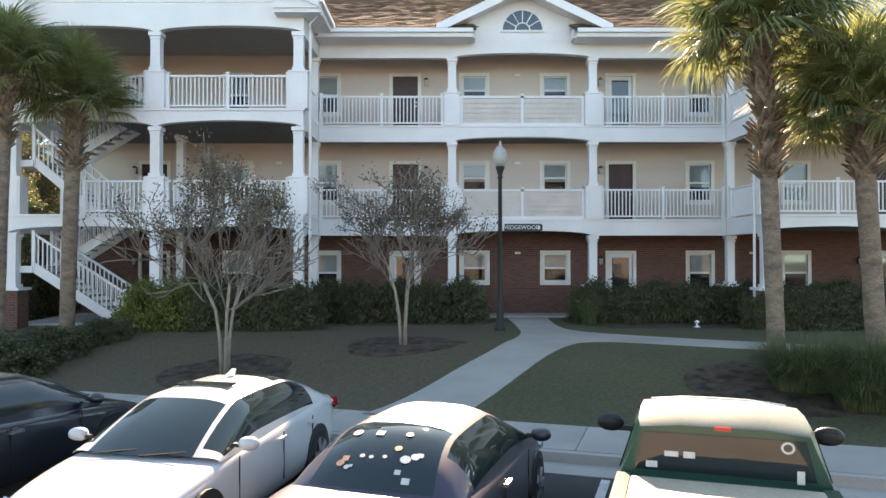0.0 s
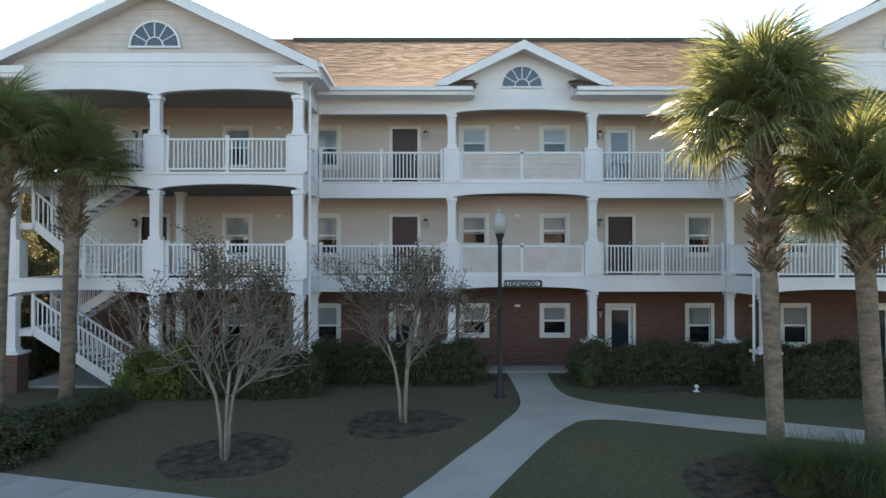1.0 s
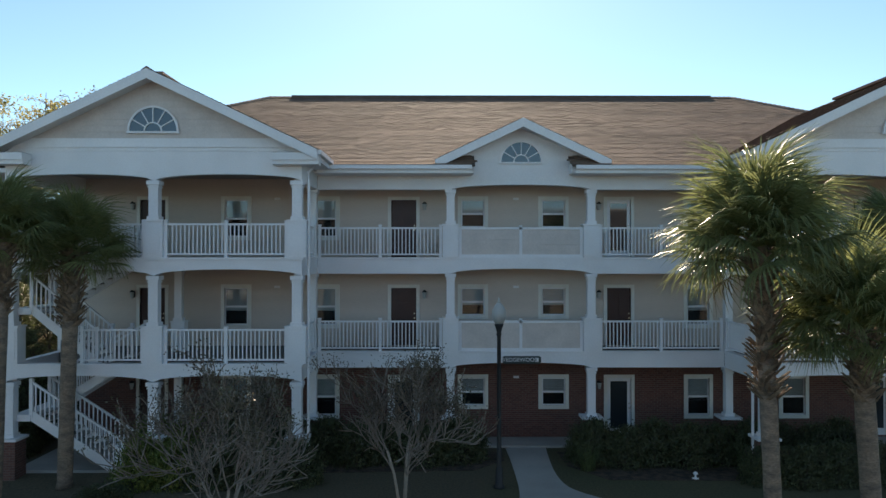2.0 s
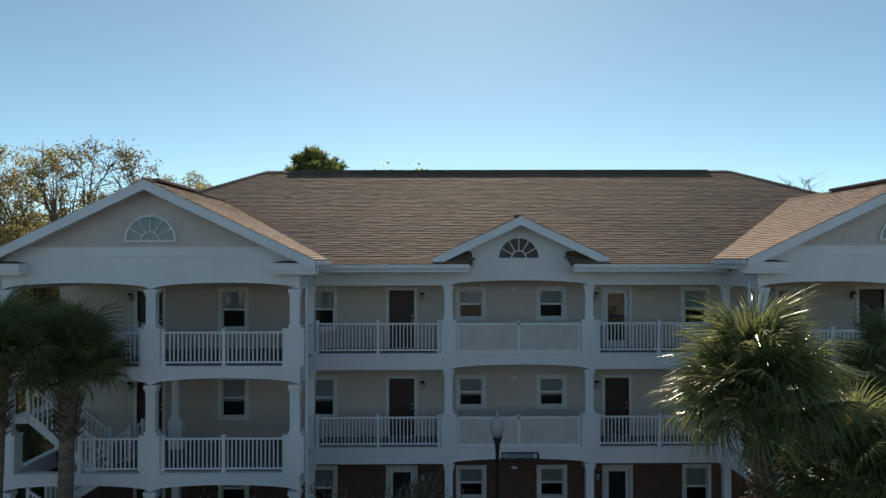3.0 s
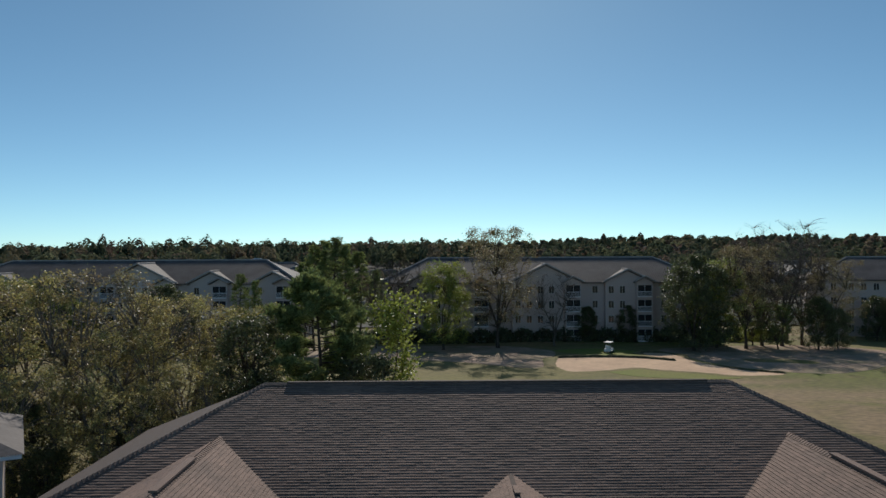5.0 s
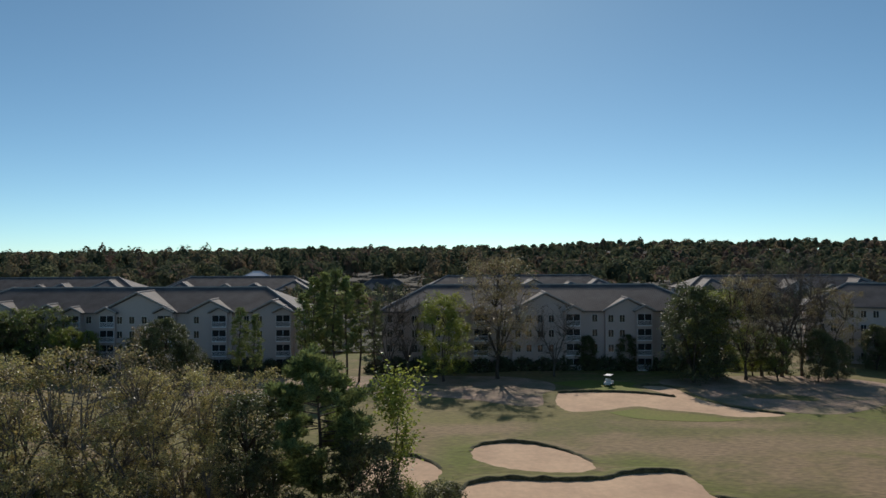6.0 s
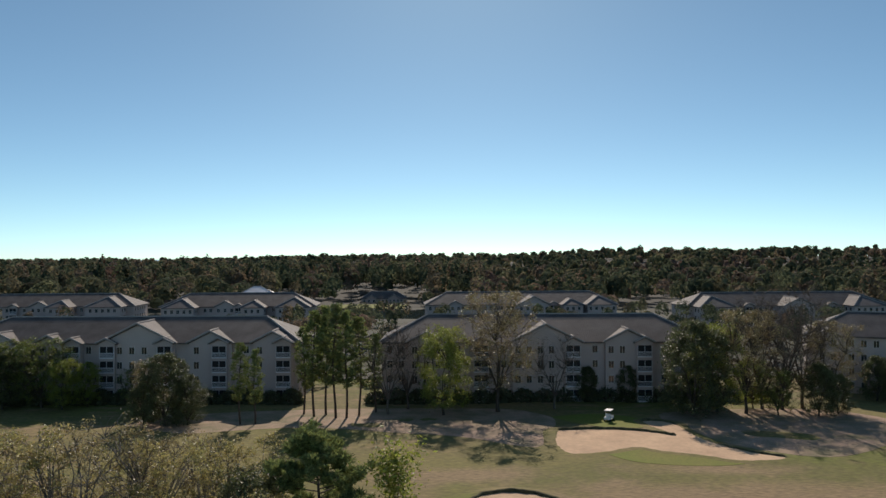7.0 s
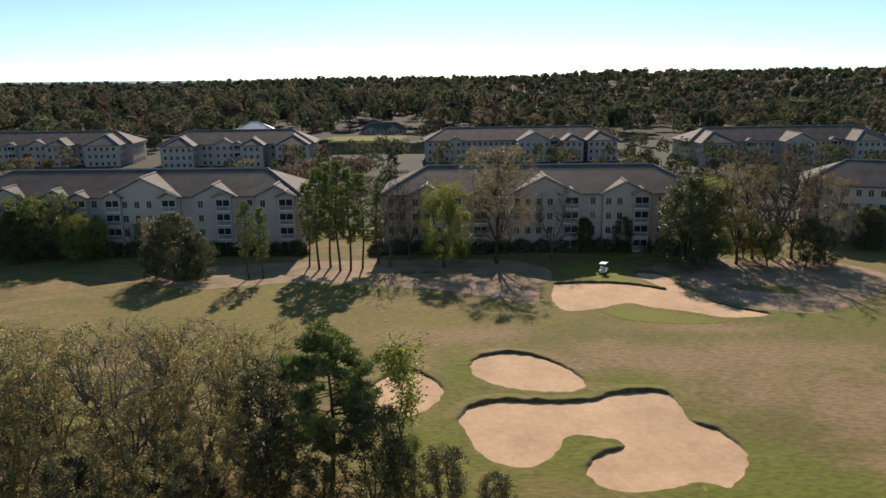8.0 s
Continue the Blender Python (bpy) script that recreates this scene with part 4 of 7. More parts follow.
TURF_GREEN = mat("watered_turf", (0.15, 0.18, 0.014), 0.95, vary=0.2, scale=0.15, fine=3, bump=0.5, second=(0.19, 0.18, 0.03))
bunker([(3.7, 84.5), (5.3, 87.2), (9.0, 88.4), (12.5, 87.3), (15.7, 83.2), (17.1, 78.9), (15.6, 76.9), (11.7, 76.9), (7.4, 78.3), (4.3, 81.3)], "oval bunker of raked pinkish sand")
bunker([(1.9, 70.1), (3.2, 72.7), (6.4, 74.4), (11.3, 74.0), (16.3, 74.1), (19.2, 75.8), (23.1, 76.4), (25.9, 75.1), (26.2, 69.4), (28.2, 66.8), (29.1, 62.3), (25.7, 57.0), (22.9, 57.6), (19.6, 56.5), (16.0, 56.0), (13.9, 57.4), (13.2, 59.7), (15.1, 62.7), (17.5, 63.7), (17.3, 65.4), (13.1, 66.5), (11.5, 63.9), (9.5, 61.1), (6.8, 60.6), (3.8, 63.0)], "large lobed bunker of raked pinkish sand")
bunker([(-8.7, 76.7), (-5.9, 82.2), (-2.5, 82.9), (0.5, 77.9), (-1.1, 72.9), (-5.2, 70.3), (-8.3, 72.4)], "sand bunker half hidden behind trees")
bunker([(20.0, 121.0), (28.0, 121.5), (34.1, 119.5), (38.0, 117.0), (36.3, 124.0), (36.3, 128.5), (40.8, 126.4), (41.5, 115.0), (45.0, 107.4), (49.3, 103.1), (42.8, 102.0), (37.9, 104.9), (33.4, 107.0), (29.7, 109.4), (24.7, 106.8), (19.3, 106.2), (18.2, 112.8)], "long winding bunker of pale sand below the green")
for name, pts, material, label in (
        ("fairway_patch", [(24.5, 105.5), (29.5, 108.4), (33.6, 106.0), (38, 103.8), (43, 101), (36, 99.5), (28, 101)], TURF_GREEN, "bright watered grass apron below a bunker"),
        ("putting_green", [(20.5, 132.5), (24, 127), (28.5, 123.5), (34.3, 122.8), (36.0, 130.5), (30, 135)], TURF_GREEN, "small mown putting green")):
    if material:
        flat(name, spline([*pts, pts[0]], 4)[:-1], 0.03, material, label, "grass", 0.02)
NEEDLES = mat("pine_straw", (0.42, 0.28, 0.2), 0.95, vary=0.3, scale=0.25, fine=5, bump=0.6, second=(0.2, 0.17, 0.09))
flat("bare_ground", spline([(-54, 128), (-42, 121), (-33, 123), (-22, 125), (-8, 121), (4, 117), (15, 110), (17.5, 121), (20.2, 125), (20, 134), (10, 141), (-22, 141), (-40, 138), (-54, 134), (-54, 128)], 4)[:-1], 0.02, NEEDLES, "bare reddish ground strewn with pine needles", "ground", 0.02)
flat("bare_ground", spline([(40, 128), (43, 115), (50, 106), (58, 104), (70, 112), (80, 124), (74, 136), (56, 139), (42, 136), (40, 128)], 4)[:-1], 0.02, NEEDLES, "bare ground strewn with leaves under trees", "ground", 0.02)


def golf_cart(x, y):
    z = ground_z(x, y) + 0.03
    ob = thing("golf_cart", "small white golf cart with roof parked by the green", "golf cart", at=pose(x, y, z, 0, 0, 60))
    part("body", Geo().prism([(-1.1, -0.55, 0.3), (1.15, -0.55, 0.3), (1.2, -0.55, 0.6), (0.9, -0.55, 0.85), (0.55, -0.55, 0.4), (-0.3, -0.55, 0.4), (-0.35, -0.55, 0.75), (-1.15, -0.55, 0.75)], (0, 1.1, 0)), WHITE, ob)
    part("seat", Geo().box(-0.45, -0.5, 0.76, 0.1, 0.5, 0.88).box(-0.5, -0.5, 0.88, -0.4, 0.5, 1.3), FRAME, ob)
    bevel(part("canopy", Geo().box(-1.0, -0.6, 1.85, 0.8, 0.6, 1.93), WHITE, ob), 0.03)
    for px in (-0.95, 0.75):
        for py in (-0.52, 0.52):
            part("canopy_post", Geo().tube([(px, py, 0.7), (px * 0.95, py, 1.86)], [0.02, 0.02], 6), DARK, ob)
            part("wheel", Geo().tube([(px * 0.9, py - 0.09, 0.23), (px * 0.9, py + 0.09, 0.23)], [0.23, 0.23], 14), DARK, ob)


golf_cart(30.3, 129.0)

# ---- far apartment blocks ----
FW_FRAME = Geo().box(-0.55, -0.05, -0.05, 0.55, 0.02, 1.45).mesh("far_window", FRAME)
FW_PANE = Geo().box(-0.5, -0.07, 0.0, -0.03, -0.05, 1.4).box(0.03, -0.07, 0.0, 0.5, -0.05, 1.4).mesh("far_pane", GLASS)
# flat dark sheet on the bay: a screened balcony's shaded depth as colour
FB_OPEN = Geo().box(-1.35, -0.02, 0.0, 1.35, 0.02, 2.3).mesh("far_balcony_opening", mat("balcony_screen_shade", (0.018, 0.017, 0.018), 0.8, vary=0.2, bump=0))
_b = Geo().box(-1.45, -0.12, 0.95, 1.45, -0.03, 1.06).box(-1.45, -0.12, -0.1, 1.45, -0.03, 0.12)
for k in range(15):
    _b.box(-1.4 + k * 0.2 - 0.03, -0.1, 0.1, -1.4 + k * 0.2 + 0.03, -0.05, 0.98)
for k in (-1.4, 0.0, 1.4):
    _b.box(k - 0.035, -0.1, 0.1, k + 0.035, -0.02, 2.3)
FB_RAIL = _b.mesh("balcony_rail", WHITE)


def tile_roof(g, gr, x0, x1, y0, y1, z, slope, hip=True):
    """A hip roof with ribs for the tile rows."""
    ry = (y0 + y1) / 2
    h = (y1 - y0) / 2
    zr = z + h * slope
    hx = h if hip else 0
    g.prism([(x0, y0, z), (x1, y0, z), (x1 - hx, ry, zr), (x0 + hx, ry, zr)], (0, 0, -0.25))
    g.prism([(x1, y1, z), (x0, y1, z), (x0 + hx, ry, zr), (x1 - hx, ry, zr)], (0, 0, -0.25))
    g.prism([(x1, y0, z), (x1, y1, z), (x1 - hx, ry, zr)], (0, 0, -0.25))
    g.prism([(x0, y1, z), (x0, y0, z), (x0 + hx, ry, zr)], (0, 0, -0.25))
    # tile rows run up the slope
    n = int((x1 - x0) / 0.42)
    for i in range(n):
        x = x0 + (i + 0.5) * (x1 - x0) / n
        t = min(1.0, (x - x0) / max(hx, 0.01), (x1 - x) / max(hx, 0.01)) if hip else 1.0
        gr.prism([(x - 0.1, y0, z + 0.02), (x + 0.1, y0, z + 0.02), (x + 0.1, y0 + h * t, z + h * t * slope + 0.02), (x - 0.1, y0 + h * t, z + h * t * slope + 0.02)], (0, 0, 0.07))
    cap = []
    for p, q in (((x0 + hx, ry, zr), (x1 - hx, ry, zr)), ((x0, y0, z), (x0 + hx, ry, zr)), ((x1, y0, z), (x1 - hx, ry, zr))):
        cap.append((p, q))
    return cap


CAPTILE = mat("pale_ridge_tile", (0.42, 0.37, 0.34), 0.8, vary=0.15)


def far_block(label, x, y, turn, length, depth, storeys, bays, z=2.0, storey=2.95, slope=0.5, roof_mat=None, wall_mat=None):
    """A stucco block in its own frame: front along +x from 0, facing -y. bays: (middle, width, kind) of the gabled projections."""
    ob = thing("apartment_block", label, "building", "far apartment blocks", at=pose(x, y, z, 0, 0, turn))
    H = storeys * storey + 0.2
    part("wall", Geo().box(0, 0, -1.5, length, depth, H), wall_mat or STUCCO, ob)
    g, gr = Geo(), Geo()
    caps = tile_roof(g, gr, -0.7, length + 0.7, -0.7, depth + 0.7, H, slope)
    rf = part("roof", g, roof_mat or TILE, ob, "pale metal roof" if roof_mat else "grey-brown tile hip roof")
    tagged(part("tiling", gr, roof_mat or TILE, rf), kind="stuff")
    spots = []
    for mid, w, kind in bays:
        if kind == "h":                    # a wing with a hipped end
            pr, e = 7.5, w / 2 + 0.6
            zr = H + e * slope
            front, yb = -pr - 0.6, -0.7 + e
            part("bay", Geo().box(mid - w / 2, -pr, -1.5, mid + w / 2, 0.0, H), wall_mat or STUCCO, ob)
            g = Geo()
            for s in (-1, 1):
                g.prism([(mid + s * e, front, H + 0.04), (mid, front + e, zr + 0.04), (mid, yb, zr + 0.04), (mid + s * e, -0.4, H + 0.04)], (0, 0, -0.2))
                caps.append(((mid + s * e, front, H + 0.05), (mid, front + e, zr + 0.05)))
            g.prism([(mid - e, front, H + 0.04), (mid + e, front, H + 0.04), (mid, front + e, zr + 0.04)], (0, 0, -0.2))
            part("bay_roof", g, TILE, ob)
            caps.append(((mid, front + e, zr + 0.05), (mid, yb, zr + 0.05)))
            spots.append((mid - w / 2, mid + w / 2))
            for f in range(storeys):
                for c in range(int(w / 2.4)):
                    far_window(ob, mid + (c + 0.5 - int(w / 2.4) / 2) * 2.4, -pr, f * storey + 0.95)
                for s in (-1, 1):
                    for j in (-2.2, -5.0):
                        far_window(ob, mid + s * w / 2, j, f * storey + 0.95).rotation_euler = (0, 0, radians(90 * s))
            continue
        pr = 1.6 if kind == "b" else 6.0 if storeys == 3 and w > 10 else 1.0
        part("bay", Geo().box(mid - w / 2, -pr, -1.5, mid + w / 2, 0.0, H), wall_mat or STUCCO, ob)
        g = Geo()
        zr = H + (w / 2 + 0.5) * slope
        yb = -0.7 + (zr - H) / slope
        for s in (-1, 1):
            g.prism([(mid, -pr - 0.6, zr + 0.05), (mid + s * (w / 2 + 0.5), -pr - 0.6, H + 0.05), (mid + s * (w / 2 + 0.5), 0.2, H + 0.05), (mid, yb, zr + 0.05)], (0, 0, -0.2))
        g2 = part("bay_roof", g, TILE, ob)
        part("bay_gable", Geo().prism([(mid - w / 2, -pr, H), (mid + w / 2, -pr, H), (mid, -pr, H + w / 2 * slope)], (0, 0.2, 0)), wall_mat or STUCCO, ob)
        for s in (-1, 1):
            caps.append(((mid, -pr - 0.62, zr + 0.06), (mid + s * (w / 2 + 0.5), -pr - 0.62, H + 0.06)))
        caps.append(((mid, -pr - 0.6, zr + 0.06), (mid, yb, zr + 0.06)))
        spots.append((mid - w / 2, mid + w / 2))
        for f in range(storeys):
            zf = f * storey
            if kind == "b":
                for nm, me, off in (("balcony", FB_OPEN, zf + 0.25), ("balcony_rail", FB_RAIL, zf + 0.25)):
                    o = new(nm, me)
                    o.parent = ob
                    o.location = (mid, -pr - 0.02, off)
            else:
                nw = max(1, int(w / 2.2))
                for c in range(nw):
                    wx = mid + (c + 0.5 - nw / 2) * w / nw
                    if not any(k2 == "b" and abs(m2 - wx) < w2 / 2 + 0.6 for m2, w2, k2 in bays):
                        far_window(ob, wx, -pr, zf + 0.95)
    k = 1.6
    while k < length - 1:
        if not any(a - 0.8 < k < b + 0.8 for a, b in spots):
            for f in range(storeys):
                far_window(ob, k, 0, f * storey + 0.95)
        k += 2.3
    for s in (0, 1):
        j = 2.0
        while j < depth - 1:
            for f in range(storeys):
                o = far_window(ob, length if s else 0, j, f * storey + 0.95)
                o.rotation_euler = (0, 0, radians(90 if s else -90))
            j += 3.0
    g = Geo()
    for p, q in caps:
        g.tube([Vector(p) + Vector((0, 0, 0.06)), Vector(q) + Vector((0, 0, 0.06))], [0.2, 0.2], 5)
    part("ridge_tiles", g, CAPTILE, rf, "pale ridge tiles")
    return ob


def far_window(ob, x, y, z):
    o = new("window", FW_FRAME)
    o.parent = ob
    o.location = (x, y, z)
    q = new("pane", FW_PANE)
    q.parent = o
    return o


far_block("long four-storey pinkish stucco block with tiled roof beyond fairway", -100, 151, -1.0, 72, 17, 4, [(11.5, 7.4, "w"), (4.5, 3.2, "b"), (21.5, 5.4, "w"), (26.6, 3.3, "b"), (33.6, 3.3, "b"), (39.7, 15, "w"), (45.2, 3.3, "b"), (54.4, 8.6, "w"), (56.3, 3.3, "b"), (67, 8, "w"), (69.2, 3.3, "b")])
far_block("four-storey pinkish stucco block with gabled bays beyond the green", -11, 149, -1.5, 66, 18, 4, [(9, 7, "w"), (20, 3.2, "b"), (33, 13.4, "w"), (38.4, 3.3, "b"), (49.4, 9, "w"), (52.6, 3.3, "b"), (62, 4.4, "w")])
far_block("four-storey stucco block at the edge of the fairway", 80, 158, -24, 55, 17, 4, [(4, 4.4, "w"), (20, 3.2, "b"), (26, 4, "w"), (36, 3.2, "b")])
far_block("three-storey stucco block with tiled roof near the woods", -205, 305, 4, 78, 18, 3, [(12, 9, "w"), (40, 7, "w"), (50, 9, "h"), (68, 14, "h"), (30, 3.2, "b")])
far_block("three-storey stucco block with tiled roof near the woods", -112, 300, 3, 62, 19, 3, [(9, 12, "h"), (26, 8, "w"), (38, 9, "h"), (54, 13, "h"), (31.5, 3.2, "b")])
far_block("three-storey stucco block with tiled roof near the woods", -4, 305, 3, 80, 18, 3, [(12, 5, "w"), (44, 13, "w"), (60, 8, "h"), (72, 12, "h"), (53, 3.2, "b")])
far_block("three-storey stucco block with tiled roof near the woods", 100, 290, 3, 82, 18, 3, [(9, 14, "h"), (42, 12, "w"), (70, 13, "h"), (24, 3.2, "b"), (58, 3.2, "b")])
far_block("white-roofed pavilion above the far blocks", -90, 336, 12, 16, 13, 4, [], slope=0.5, roof_mat=WHITE)
far_block("cream house across the pond by the woods", -46, 455, 5, 28, 12, 1, [(6, 6, "w"), (20, 7, "w")], slope=0.6)
far_block("three-storey apartment house facing the parking lot", 34, -34, 180, 66, 16, 3, [(8, 6, "b"), (20, 6, "w"), (33, 6, "b"), (46, 6, "w"), (58, 6, "b")], z=-0.4, storey=3.0, wall_mat=mat("tan_siding", (0.26, 0.215, 0.17), 0.8, vary=0.08))
WATER = glass_mat("pond_water", (0.02, 0.03, 0.03), 0.05)
WATER.node_tree.nodes["Principled BSDF"].inputs["IOR"].default_value = 1.03
flat("water", [(-90, 340), (40, 335), (60, 360), (20, 395), (-80, 400)], 0.42, WATER, "dark pond water in front of the woods", "water", 0.03)
flat("far_lawn", [(-64, 402), (-18, 402), (-16, 434), (-60, 436)], 0.75, TURF_GREEN, "sunlit lawn across the pond", "lawn", 0.05)
SEA = glass_mat("sea_water", (0.06, 0.13, 0.17), 0.35)
tagged(part("sea", Geo().box(-4400, 3000, 2.2, 500, 4790, 14.0), SEA), "pale blue sea on the horizon", "sea", kind="structure")

# ---- neighbour at the edge ----
nb = thing("neighbour_house", "corner of a white house with a grey roof", "house", at=pose(-19.8, 35.2, 0, 0, 0, 29.5))
part("wall", Geo().box(-13, 0.6, 0.3, -0.8, 9, 10.4), SIDING, nb)
part("eave", Geo().box(-13.6, 0, 10.4, 0, 9.6, 10.62), WHITE, nb)
part("roof", Geo().add([(-13.7, -0.1, 10.62), (0.1, -0.1, 10.62), (0.1, 9.7, 10.62), (-13.7, 9.7, 10.62), (-8.5, 4.8, 12.9), (-5, 4.8, 12.9)], [(0, 1, 5, 4), (1, 2, 5), (2, 3, 4, 5), (3, 0, 4), (3, 2, 1, 0)]), TILE, nb)


# ---- trees ----
def leaf_mat(name, color, second, trans=0.35, scale=0.5):
    return mat(name, color, 0.45, vary=0.2, scale=scale, fine=3, bump=0, second=second, island=0.45, translucent=trans, spec=0.5)


LEAF_OAK = leaf_mat("oak_leaf", (0.39, 0.365, 0.135), (0.43, 0.335, 0.135), 0.45)
LEAF_BROWN = leaf_mat("rusty_leaf", (0.31, 0.27, 0.12), (0.3, 0.21, 0.11), 0.36)
LEAF_GREEN = leaf_mat("green_leaf", (0.13, 0.17, 0.05), (0.2, 0.22, 0.05), 0.45)
LEAF_YELLOW = leaf_mat("yellow_green_leaf", (0.31, 0.325, 0.065), (0.23, 0.28, 0.06), 0.48)
LEAF_DARK = leaf_mat("evergreen_leaf", (0.11, 0.13, 0.05), (0.125, 0.13, 0.055), 0.35)
LEAF_PINE = leaf_mat("pine_needle", (0.25, 0.285, 0.095), (0.17, 0.21, 0.075), 0.5)
LEAF_WOOD = mat("far_foliage", (0.085, 0.1, 0.045), 0.9, vary=0.35, scale=0.02, fine=0.09, bump=0, second=(0.15, 0.12, 0.07), island=0.1, translucent=0.5, spec=0.1)
_n, _l = LEAF_WOOD.node_tree.nodes, LEAF_WOOD.node_tree.links
_cell = _n.new("ShaderNodeTexVoronoi")
_cell.inputs["Scale"].default_value = 0.075
_flat = _n.new("ShaderNodeMapping")
_flat.inputs["Scale"].default_value = (1, 1, 0)
_l.new([x for x in _n if x.type == "TEX_COORD"][0].outputs["Object"], _flat.inputs["Vector"])
_l.new(_flat.outputs[0], _cell.inputs["Vector"])
# crown tones lifted, like the translucency above, in place of distance haze
_tone = _n.new("ShaderNodeValToRGB")
_tone.color_ramp.elements[0].color, _tone.color_ramp.elements[1].color = (0.075, 0.095, 0.06, 1), (0.22, 0.15, 0.12, 1)
for _at, _col in ((0.35, (0.125, 0.145, 0.084)), (0.6, (0.17, 0.175, 0.095)), (0.8, (0.23, 0.19, 0.12))):
    _tone.color_ramp.elements.new(_at).color = (*_col, 1)
_sep = _n.new("ShaderNodeSeparateColor")
_l.new(_cell.outputs["Color"], _sep.inputs[0])
_l.new(_sep.outputs[0], _tone.inputs[0])
_l.new(_tone.outputs[0], [x for x in _n if x.type == "HUE_SAT"][0].inputs["Color"])
GREY_BARK = mat("grey_bark", (0.21, 0.18, 0.15), 0.9, vary=0.25, bump=0.4)
TWIG = mat("twig", (0.16, 0.125, 0.1), 0.9, vary=0.25)


def grow(g, rng, p, d, length, r, level, last, tips, spread=0.6, lift=0.25, sides=7, kids=(2, 4)):
    """A limb that bends, tapers and forks; its end points go to tips."""
    n = 4 if level < last else 3
    pts, rad = [p], [r]
    for i in range(n):
        d = (d + Vector((rng.gauss(0, 0.12), rng.gauss(0, 0.12), rng.gauss(0, 0.1) + lift * 0.15))).normalized()
        p = p + d * (length / n)
        pts.append(p)
        rad.append(max(r * (1 - 0.5 * (i + 1) / n), 0.012))
    g.tube(pts, rad, sides if level == 0 else max(3, sides - 2 * level), caps=level == 0)
    if level >= last:
        tips.extend(pts[1:])
        return
    for k in range(rng.randint(*kids) + (1 if level else 0)):
        i = rng.randint(max(1, n - 2 - (level > 0)), n)
        q = d.orthogonal().normalized()
        q = Matrix.Rotation(rng.uniform(0, 2 * math.pi), 3, d) @ q
        nd = (d * rng.uniform(0.5, 1.0) + q * spread * rng.uniform(0.6, 1.3) + Vector((0, 0, lift))).normalized()
        grow(g, rng, pts[i], nd, length * rng.uniform(0.55, 0.8), rad[i] * 0.68, level + 1, last, tips, spread, lift, sides, kids)


def leaves(rng, tips, count, size, spread, flatten=0.8, aspect=0.55):
    """Small bent leaf sprays round the given points."""
    g = Geo()
    for i in range(count):
        c = rng.choice(tips) + Vector((rng.gauss(0, spread), rng.gauss(0, spread), rng.gauss(0, spread * flatten)))
        a = Vector((rng.gauss(0, 1), rng.gauss(0, 1), rng.gauss(0, 0.6))).normalized()
        b = a.orthogonal().normalized()
        b = Matrix.Rotation(rng.uniform(0, 6.28), 3, a) @ b
        s = size * rng.uniform(0.6, 1.3)
        m = a.cross(b) * s * 0.12
        g.add([c - a * s, c - b * s * aspect + m, c + a * s, c + b * s * aspect + m], [(0, 1, 2, 3)])
    return g


